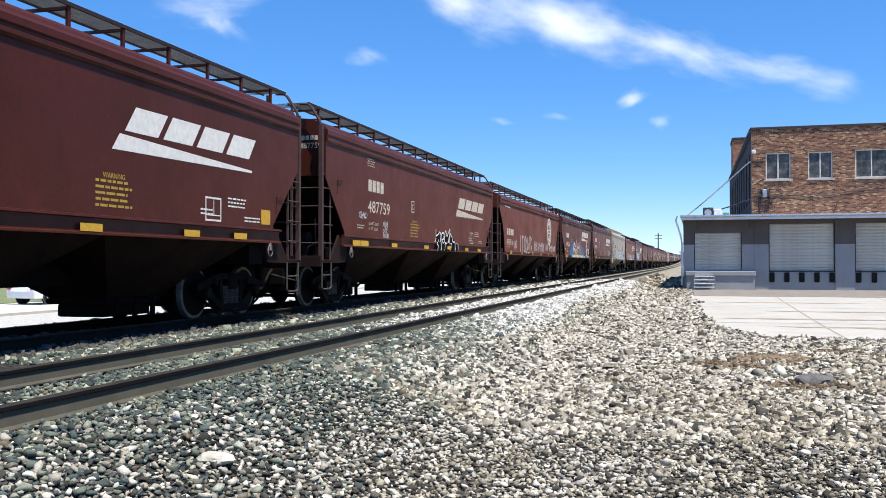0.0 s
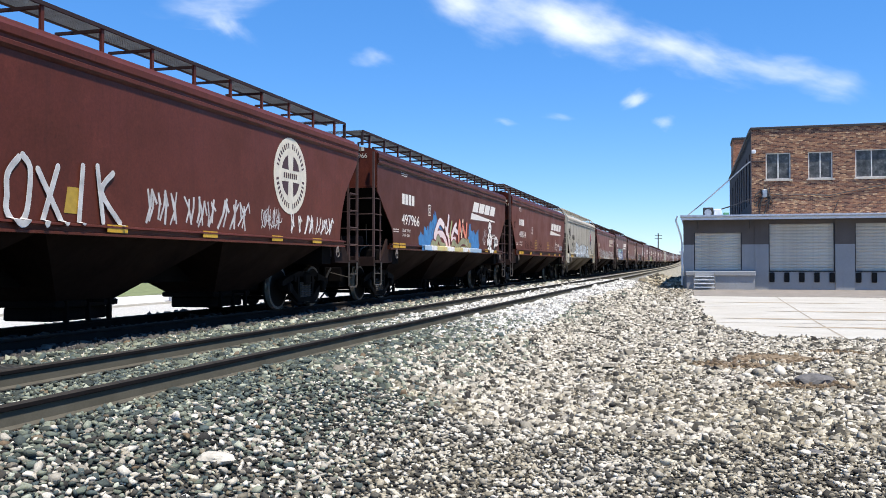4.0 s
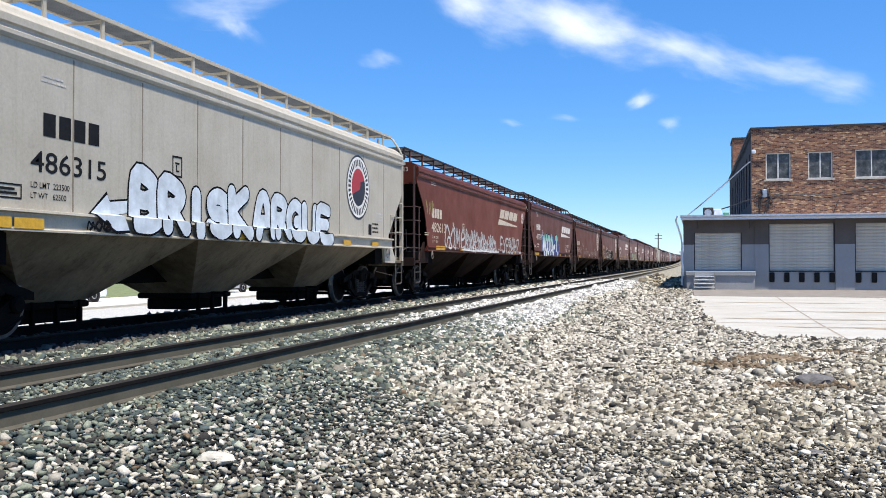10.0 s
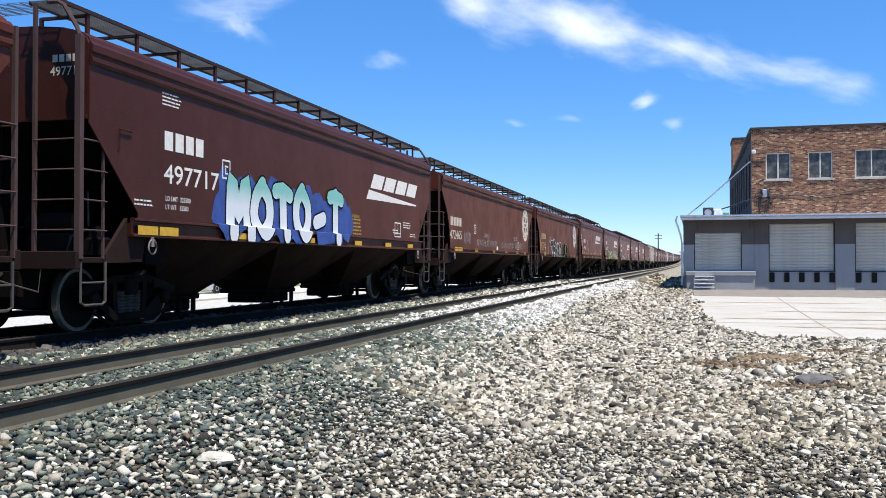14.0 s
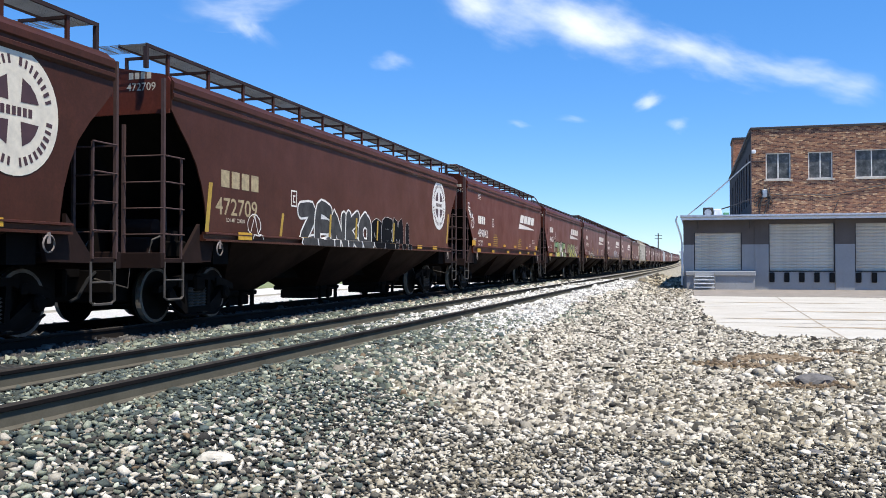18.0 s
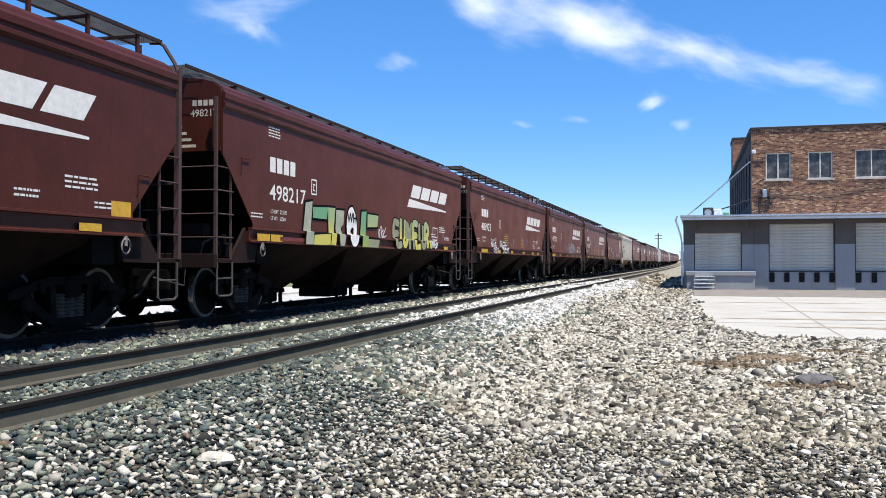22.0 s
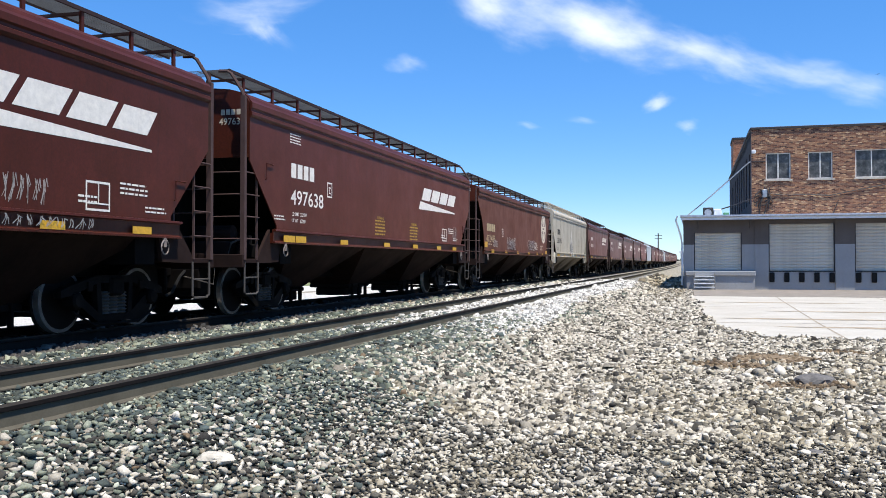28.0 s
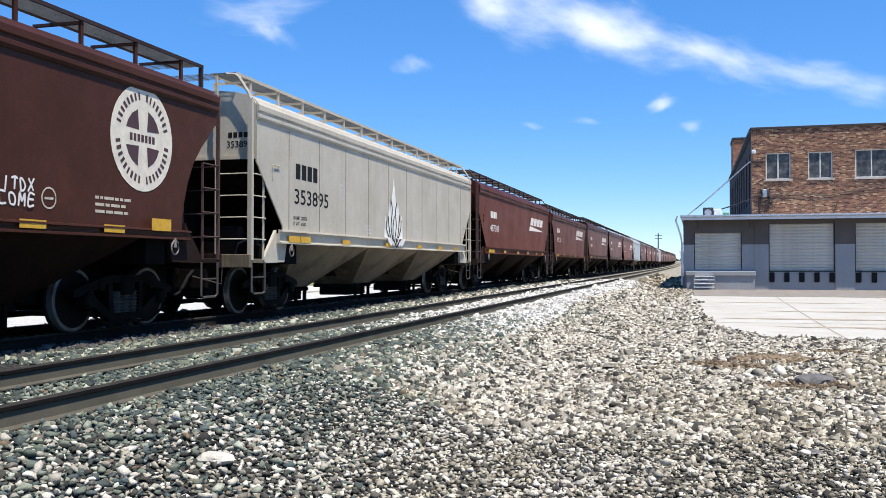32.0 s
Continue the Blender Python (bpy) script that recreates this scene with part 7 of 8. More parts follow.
for _grow, _m, _o in ((0.05, SPRAY_BLACK, 1.686), (0.0, SPRAY_WASH, 1.688)):
    _tip = [(0.0, 0.22), (0.36, 0.50), (0.42, 0.40), (1.0, 0.46), (1.0, 0.30), (0.62, 0.24), (0.75, 0.02), (0.45, 0.0)]
    spray(f[4], flat([[(0.5 + (x - 0.5) * (1 + 1.6 * _grow), 0.25 + (q - 0.25) * (1 + 3.4 * _grow)) for x, q in _tip]], _m), -5.02, 1.42, _o, "white painted arrow end with a black outline")
for _i, (_w, _z, _l) in enumerate((("OEAR", 3.02, 0.75), ("RORGE", 2.78, 0.95), ("NA", 2.52, 0.5))):
    spray(f[4], flat(stroke_word(_w, _l, 0.22, 0.20, 0.035, 71 + _i), SPRAY_BLACK), -7.75 + 0.1 * _i, _z, label="black scrawled tag")
spray(f[4], flat(stroke_word("NOG", 0.5, 0.13, 0.13, 0.035, 77), SPRAY_BLACK), -5.2, 1.42, 1.690, label="small black tag on the sill")
lines_mark(f[4], 6.0, 1.74, 0.5, 0.3, 3, BLACK, seed=9)
lines_mark(f[4], 6.3, 2.05, 0.5, 0.25, 3, SPRAY_GREY, seed=10)
part("stencil_box", flat([bar(0, 0.22, 0, 0.26)], BLACK), f[4], "dark square stencil", on_side(5.72, 1.68, 1.6035))
# car 5: long white scrawl
usual_marks(f[5], NUMBERS[5], -7.30, 2.52, WHITE_WORN, logo_mat=WHITE_WORN, seed=81, box_y=None, zs=(2.38, 1.95))
spray(f[5], flat(stroke_word("GOME", 2.72, 0.74, 0.62, 0.088, 29), SPRAY_SILVER), -5.80, 1.47, 1.690, label="pale silver brushed graffiti letters")
spray(f[5], flat(stroke_word("ANRAENRANEARN", 5.15, 0.76, 0.60, 0.072, 30, 1.25), SPRAY_SILVER), -3.12, 1.42, 1.690, label="long row of tangled silver graffiti strokes")
spray(f[5], flat(ribbon([(0.0, 0.03), (1.6, 0.0), (3.2, 0.02), (4.6, -0.01), (6.1, 0.01)], 0.05), SPRAY_WHITE), -3.9, 1.42, 1.692, "white line sprayed along the sill")
letters(f[5], "EYEBAHZ", 2.88, 1.42, 4.15, 0.62, 0.080, [SPRAY_SILVER], SPRAY_GREY, 0.008, 33, 0.22, 1.05, 0.06, "pale silver scrawled letter")
_r = random.Random(44)
spray(f[5], flat([q for _i in range(20) for q in ribbon([(0.36 * _i + _r.uniform(-0.1, 0.1), 0.0), (0.36 * _i + _r.uniform(-0.1, 0.1), -_r.uniform(0.08, 0.22))], 0.045)], SPRAY_WHITE), -3.6, 1.56, 1.690, "white drips of spray paint")
class_box(f[5], -3.46, 2.02, WHITE_WORN)
spray(f[5], flat(scrawl(random.Random(15), 0.9, 0.42, 3, 0.035), SPRAY_OLIVE), -8.0, 2.46, label="thin olive spray tag")
spray(f[5], flat(scrawl(random.Random(16), 0.5, 0.55, 2, 0.04), SPRAY_WHITE), 7.7, 2.80, label="small white spray tag")
# car 6: teal letters in a blue cloud
usual_marks(f[6], NUMBERS[6], -6.29, 2.56, WHITE, seed=91, box_y=-4.52, zs=(2.70, 2.20))
_r = random.Random(12)
for _i in range(12):
    spray(f[6], flat([blob(_r, 0.30 + 0.50 * _i, 0.55 + 0.10 * math.sin(2 * _i), 0.46, 0.46 if _i % 2 else 0.60, 20, 0.3)], SPRAY_ROYAL), -4.65, 1.40, 1.684 + 0.0004 * _i, "royal blue patch of a spray cloud", "graffiti_cloud")
letters(f[6], "MoTo-T", -4.38, 1.35, 5.35, 1.30, 0.30, [SPRAY_MINT], SPRAY_BLACK, 0.035, 37, 0.05, 1.16, 0.03, "fat mint and white letter with a black outline")
warning(f[6], 1.42, 1.66, 9)
# car 7: chalk tags and a round emblem
road_mark(f[7], -7.35, 2.24, 1.55, 0.29, WHITE_WORN)
number_mark(f[7], "472465", -7.40, 1.80, 1.6, 0.30, WHITE_WORN)
class_box(f[7], -3.97, 2.06, WHITE)
round_emblem(f[7], 6.50, 2.78, 0.77, CREAM, EMBLEM_DARK)
for _i, (_y, _z, _w, _h, _n) in enumerate(((-5.5, 1.72, 1.0, 0.55, 3), (-3.6, 1.68, 3.6, 0.34, 9), (0.9, 1.66, 2.8, 0.34, 7), (4.0, 1.64, 1.6, 0.42, 5), (-2.4, 1.98, 1.0, 0.26, 3), (3.6, 2.02, 0.9, 0.24, 3))):
    spray(f[7], flat(scrawl(random.Random(101 + _i), _w, 0.8 * _h, 2 * _n, 0.016), SPRAY_CHALK), _y, _z - 0.06, label="thin chalk-like scrawl")
part("stencil_box", flat([bar(0, 0.26, 0, 0.15)], WHITE), f[7], "small white stencil plate", on_side(-0.45, 1.50, 1.692))
class_box(f[7], 4.55, 1.60, WHITE)
# car 8: black letters outlined in white
road_mark(f[8], -7.20, 2.28, 1.45, 0.29, TAN_INK)
number_mark(f[8], NUMBERS[8], -7.36, 1.81, 1.51, 0.30, TAN_INK)
text_mark(f[8], "LD LMT  224300", -7.0, 1.69, 0.07, WHITE_WORN)
class_box(f[8], -4.40, 2.11, WHITE)
round_emblem(f[8], 6.52, 2.80, 0.77, SPRAY_WHITE, EMBLEM_DARK)
letters(f[8], "ZENKO", -4.02, 1.25, 4.24, 1.00, 0.30, [SPRAY_FILL], SPRAY_WHITE, 0.045, 43, 0.06, 1.22, 0.04, "dark grey letter with a white outline")
letters(f[8], "GEMI", 0.24, 1.29, 3.4, 0.86, 0.30, [SPRAY_BLACK], SPRAY_GREY, 0.016, 47, 0.06, 1.25, 0.05, "black letter with a thin grey outline")
for _y in (-2.5, -0.9, 0.6, 1.9):
    spray(f[8], flat([bar(0, 0.10, 0.05, 0.55, 0.1)], YELLOW_INK), _y, 1.50, 1.710, "yellow spray stroke")
spray(f[8], flat([bar(0, 0.10, 0, 0.45, 0.25)], YELLOW_INK), -4.92, 1.50, label="yellow paint streak")
spray(f[8], flat([bar(0, 0.12, 0, 0.86, 0.16)], YELLOW_INK), -7.72, 1.46, label="yellow paint streak")
spray(f[8], flat([bar(0, 0.14, 0, 0.95, 0.20)], YELLOW_INK), 7.40, 1.62, label="yellow paint streak")
spray(f[8], flat(ribbon([(0.3 + 0.26 * math.cos(0.6 * a), 0.25 + 0.2 * math.sin(0.6 * a)) for a in range(12)], 0.02) + ribbon([(0.1, 0.0), (0.32, 0.42), (0.5, 0.0)], 0.02), SPRAY_WHITE), -6.28, 1.42, 1.690, label="white ringed tag")
# car 9: placards and a white tag
usual_marks(f[9], NUMBERS[9], -6.30, 1.85, WHITE, seed=121, box_y=-3.80, zs=(2.46, 1.97), framed=False)
for _i, (_w, _y, _z, _s) in enumerate((("Z", -7.92, 2.88, 0.26), ("E", -7.72, 2.72, 0.24), ("N", -7.55, 2.60, 0.24), ("K", -7.38, 2.52, 0.24))):
    letters(f[9], _w, _y, _z, _s, 0.27, 0.045, [SPRAY_WHITE], SPRAY_GREY, 0.004, 122 + _i, 0.3, 1.0, 0.08, "white spray-tag letter")
spray(f[9], flat(ribbon([(0.24 + 0.22 * math.cos(0.55 * a), 0.24 + 0.20 * math.sin(0.55 * a)) for a in range(13)], 0.045) + ribbon([(0.24, 0.28), (0.33, 0.30), (0.32, 0.16)], 0.03), SPRAY_WHITE), -7.42, 2.22, label="white sprayed ring")
for _y, _w, _h in ((-7.24, 0.50, 0.22), (-4.6, 0.48, 0.10), (-1.63, 0.47, 0.10), (0.75, 0.50, 0.10), (3.8, 0.40, 0.10), (6.46, 0.45, 0.24)):
    part("placard", K["reflector"], f[9], "yellow placard", on_side(_y, 1.60 if _h > 0.2 else 1.66, 1.608) @ Matrix.Diagonal((_w / 0.46, _h / 0.105, 1, 1)))
warning(f[9], -3.60, 1.66, 10)
warning(f[9], 1.78, 1.64, 11)
# car 10: yellow and green letters
usual_marks(f[10], NUMBERS[10], -6.42, 2.18, WHITE, seed=131, box_y=-4.47, zs=(2.71, 2.19))
SPRAY_STONE = plain("grey_sage_spray_paint", (0.36, 0.36, 0.25), 0.7, 0, 0.2, 3)
SPRAY_LEAF = two_tone("green_spray_paint", (0.30, 0.36, 0.07), (0.15, 0.34, 0.16), 0.2, 0.8)
for _i, (_m, _o) in enumerate((
        (SPRAY_STONE, [(0.41, 0.92), (0.76, 0.97), (0.61, 0.03), (0.22, 0.04)]),
        (SPRAY_LEAF, [(0.78, 0.85), (1.6, 0.89), (1.53, 0.63), (0.78, 0.62)]),
        (SPRAY_YELLOW, [(1.6, 0.89), (2.02, 0.9), (1.86, 0.06), (1.57, 0.07), (1.63, 0.29)]),
        (SPRAY_YELLOW, [(0.67, 0.26), (1.57, 0.31), (1.53, 0.07), (0.63, 0.05)]),
        (SPRAY_STONE, [(2.07, 0.86), (2.56, 0.87), (2.5, 0.56), (2.33, 0.47), (2.46, 0.26), (2.37, 0.04), (2.13, 0.04), (2.02, 0.45)]),
        (SPRAY_LEAF, [(3.69, 0.91), (4.02, 0.93), (3.92, 0.03), (3.51, 0.04)]),
        (SPRAY_YELLOW, [(4.09, 0.87), (4.9, 0.87), (4.81, 0.58), (4.09, 0.55)]),
        (SPRAY_SAGE, [(3.94, 0.26), (4.75, 0.25), (4.67, 0.03), (3.92, 0.03)]))):
    _cx, _cz = sum(p[0] for p in _o) / len(_o), sum(p[1] for p in _o) / len(_o)
    spray(f[10], flat([[(x + math.copysign(0.05, x - _cx), q + math.copysign(0.05, q - _cz)) for x, q in _o]], SPRAY_BLACK), -5.2, 1.31, 1.690 + 0.0012 * _i, "dark edge of a blocky letter", "graffiti_edge")
    spray(f[10], flat([_o], _m), -5.2, 1.31, 1.702 + 0.0008 * _i, "blocky letter slab in yellow, green and grey", "graffiti_letter")
spray(f[10], flat([blob(random.Random(4), 0.42, 0.46, 0.38, 0.52, rough=0.05)], SPRAY_BLACK), -2.62, 1.36, 1.712, "black outline of an oval", "graffiti_oval")
spray(f[10], flat([blob(random.Random(4), 0.42, 0.46, 0.33, 0.47, rough=0.05)], SPRAY_WHITE), -2.62, 1.36, 1.715, "white painted oval with dark marks", "graffiti_oval")
part("graffiti_letters", lettering("WH", 0.24, SPRAY_BLACK, 0.02), f[10], "", on_side(-2.20, 1.92, 1.645))
part("graffiti_spot", flat([blob(random.Random(6), 0, 0, 0.10, 0.09, rough=0.3)], SPRAY_BLACK), f[10], "", on_side(-2.20, 1.72, 1.645))
letters(f[10], "EUMEUR", 0.88, 1.37, 3.42, 0.82, 0.20, [SPRAY_SAGE, SPRAY_YELLOW], SPRAY_BLACK, 0.035, 57, 0.06, 1.14, 0.04, "sage green rounded letter with a dark outline")
tag(f[10], -0.25, 1.50, 0.5, 0.4, 2, 0.03, SPRAY_WHITE, 139)
letters(f[10], "MUED", 4.30, 1.44, 0.66, 0.24, 0.05, [SPRAY_WHITE], SPRAY_BLACK, 0.008, 73, 0.1, 1.0, 0.05, "small white bubble letter")
spray(f[10], flat(ribbon([(0.0, 0.42), (0.30, 0.40), (0.20, 0.22), (0.30, 0.20), (0.16, 0.02), (0.06, 0.2), (0.10, 0.26), (0.0, 0.42)], 0.014), SPRAY_CHALK), 5.75, 1.74, label="thin chalk drawing like a plain shape")
part("lettered_strip", flat([bar(0, 1.7, 0, 0.075)], SPRAY_MAROON), f[10], "dark red strip along the sill", on_side(-6.1, 1.41, 1.676))
# car 11: two white tags
usual_marks(f[11], NUMBERS[11], -6.75, 2.61, WHITE, seed=141, box_y=-3.45, zs=(2.76, 2.24))
for _i, (_w, _y, _l, _z) in enumerate((("RUER", -5.12, 0.95, 1.62), ("BLER", -4.95, 0.85, 1.40), ("RLER", -3.32, 1.0, 1.56), ("BLERR", -3.15, 1.2, 1.40))):
    letters(f[11], _w, _y, _z, _l, 0.33, 0.045, [SPRAY_WHITE], SPRAY_BLACK, 0.022, 142 + _i, 0.25, 1.1, 0.10, "thin white spray-tag letter")
warning(f[11], -2.44, 1.76, 12)
warning(f[11], 1.36, 1.68, 13)
spray(f[11], flat(scrawl(random.Random(21), 0.7, 0.40, 3, 0.018), SPRAY_CHALK), -0.9, 1.66, label="thin chalk tag")
spray(f[11], flat(scrawl(random.Random(22), 0.7, 0.30, 3, 0.022), SPRAY_BLUE), 2.55, 1.84, label="small blue spray tag")
# car 12: a pale blue dripping tag
usual_marks(f[12], "497592", -6.62, 2.13, WHITE, seed=151, box_y=-3.2, zs=(2.76, 2.24))
letters(f[12], "HUGE1M4", 0.30, 1.66, 2.85, 0.58, 0.055, [SPRAY_ICE], SPRAY_ICE, 0.004, 61, 0.12, 0.92, 0.07, "pale blue dripping letter")
spray(f[12], flat([q for _k in range(9) for q in ribbon([(0.30 * _k + 0.1, 0.0), (0.30 * _k + 0.1, -0.06 - 0.05 * (_k % 3))], 0.018)], SPRAY_ICE), 0.40, 1.68, label="pale blue drips of spray paint")
warning(f[12], 1.4, 1.64, 14)
spray(f[12], flat(scrawl(random.Random(23), 1.2, 0.34, 4, 0.022), SPRAY_CHALK), -1.3, 1.74, label="thin chalk tag")
spray(f[12], flat(scrawl(random.Random(24), 3.0, 0.14, 16, 0.010), SPRAY_CHALK), 1.8, 1.42, 1.690, label="thin grey scrawl along the sill")
spray(f[12], flat(scrawl(random.Random(25), 0.8, 0.36, 6, 0.012), SPRAY_CHALK), 3.2, 1.70, label="dark red scribble")
# car 13
usual_marks(f[13], NUMBERS[13], -6.58, 2.17, WHITE, seed=161, box_y=-4.72, zs=(2.69, 2.16))
warning(f[13], -1.6, 1.70, 16)
warning(f[13], 1.3, 1.64, 17)
spray(f[13], flat(scrawl(random.Random(26), 0.5, 0.45, 2, 0.014), SPRAY_CHALK), 6.0, 1.74, label="thin chalk tag")
# car 14: outlined tags and a round emblem
road_mark(f[14], -7.22, 2.24, 1.55, 0.29, TAN_INK)
number_mark(f[14], NUMBERS[14], -7.31, 1.81, 1.62, 0.29, TAN_INK)
text_mark(f[14], "LD LMT  225200", -6.95, 1.69, 0.07, WHITE_WORN)
class_box(f[14], -4.33, 2.09, WHITE)
round_emblem(f[14], 6.58, 2.79, 0.77, CREAM, EMBLEM_DARK)
part("placard", K["reflector"], f[14], "yellow placard", on_side(-7.62, 1.60, 1.608) @ Matrix.Diagonal((1.05, 2.0, 1, 1)))
for _y, _w, _z, _h, _word in ((-3.22, 1.75, 1.60, 0.46, "RIGONE"), (1.88, 1.75, 1.64, 0.42, "RIGONE"), (-6.0, 0.7, 1.66, 0.24, "AGOK")):
    letters(f[14], _word, _y, _z, _w, _h, 0.085, [SPRAY_UNDER], SPRAY_WHITE if _h > 0.3 else SPRAY_GREY, 0.016, int(100 * _w), 0.22, 1.45, 0.09, "hollow letter drawn in white outline")
for _i, (_w, _y, _z, _l) in enumerate((("ITDX", 3.78, 1.84, 0.55), ("COME", 3.72, 1.66, 0.62))):
    letters(f[14], _w, _y, _z, _l, 0.17, 0.025, [SPRAY_WHITE], SPRAY_GREY, 0.002, 168 + _i, 0.12, 0.9, 0.06, "small white scrawled letter")
spray(f[14], flat(ribbon([(0.14 + 0.13 * math.cos(a * 0.5), 0.15 + 0.13 * math.sin(a * 0.5)) for a in range(14)], 0.02) + [bar(0.06, 0.22, 0.13, 0.16)], WHITE_WORN), 4.45, 1.64, label="small ringed stencil")
lines_mark(f[14], 5.5, 1.66, 0.8, 0.28, 3, WHITE_WORN, seed=22)
part("placard", K["reflector"], f[14], "yellow placard", on_side(6.69, 1.46, 1.692) @ Matrix.Diagonal((1.1, 1.7, 1, 1)))
# car 15: pale grey with a white flame
road_mark(f[15], -6.60, 2.68, 1.16, 0.31, BLACK)
number_mark(f[15], NUMBERS[15], -6.64, 2.18, 1.76, 0.31, BLACK)
text_mark(f[15], "LD LMT  223000", -6.7, 1.86, 0.07, BLACK)
text_mark(f[15], "LT WT   62600", -6.7, 1.74, 0.07, BLACK)
class_box(f[15], -4.2, 2.44, SPRAY_GREY)
for _i, (_x, _l, _w, _a) in enumerate(((-0.42, 0.80, 0.26, 0.30), (0.46, 0.86, 0.26, -0.28), (-0.22, 1.15, 0.28, 0.12), (0.26, 1.2, 0.28, -0.10), (0.0, 1.85, 0.36, 0.0))):
    _o = [(_x + w * _w - _a * u * _l, 0.02 + u * _l) for u, w in ((0.0, 0.0), (0.12, 0.7), (0.3, 1.0), (0.5, 0.8), (0.75, 0.4), (1.0, 0.0), (0.75, -0.34), (0.5, -0.8), (0.3, -1.0), (0.12, -0.7))]
    spray(f[15], flat([_o], SPRAY_WHITE), -0.40, 1.40, 1.690 + 0.0012 * _i, "white tongue of a flame-like painting", "painted_flame")
for _line in ([(0.0, 0.0), (-0.28, 0.26), (-0.46, 0.80)], [(0.02, 0.02), (0.34, 0.30), (0.50, 0.86)], [(-0.05, 0.16), (-0.22, 0.55), (-0.12, 1.0), (-0.24, 1.25)], [(0.06, 0.16), (0.22, 0.58), (0.14, 0.95), (0.26, 1.20)], [(0.0, 0.10), (-0.06, 0.50), (0.04, 0.82)], [(-0.30, 0.18), (-0.58, 0.46), (-0.60, 0.66)], [(0.34, 0.2), (0.60, 0.50), (0.64, 0.72)]):
    brushed(f[15], [_line], -0.40, 1.40, 0.040, SPRAY_BLACK, SPRAY_FILL, 0.008, 1.700, "thin dark line of a painted flame")
lines_mark(f[15], -2.6, 1.7, 0.6, 0.25, 3, SPRAY_GREY, seed=18)
lines_mark(f[15], 1.5, 1.7, 0.6, 0.25, 3, SPRAY_GREY, seed=19)
# cars 16 to 18
for _k, _nm in ((16, "487301"), (17, "479120"), (18, "488034")):
    road_mark(f[_k], -6.4, 2.78, 1.18, 0.26, WHITE)
    number_mark(f[_k], _nm, -6.4, 2.25, 1.6, 0.27, WHITE)
    emblem_slant(f[_k], 2.4, 2.56, 4.2, 0.66, WHITE)
del f

# ---- street beyond the line, distance, clouds ----
GRASS_LOW = plain("dry_summer_grass", (0.17, 0.19, 0.07), 0.95, 0, 0.35, 2.0)
slab("lawn", [(-90, -80), (-31.62, -80), (-31.62, 300), (-90, 300)], -0.5, -0.215, GRASS_LOW, "mown summer grass beyond the street", "grass")
tagged(thing("kerb", (boxes((-25.2, -25.0, -100, 300, -0.5, -0.20)), CONCRETE), "", "", kind="structure"), "pale concrete kerb along the street", "kerb")
CAR_WHITE = plain("white_car_paint", (0.72, 0.73, 0.74), 0.25, 0, 0.04, 2)
CAR_SILVER = plain("silver_car_paint", (0.50, 0.51, 0.52), 0.25, 0.3, 0.05, 2)
CAR_GLASS = glass("dark_car_glass", (0.015, 0.018, 0.02))
CHROME = plain("alloy_wheel", (0.45, 0.45, 0.46), 0.3, 0.8, 0.1)
LENS = plain("headlamp_lens", (0.35, 0.36, 0.38), 0.1, 0, 0.1)


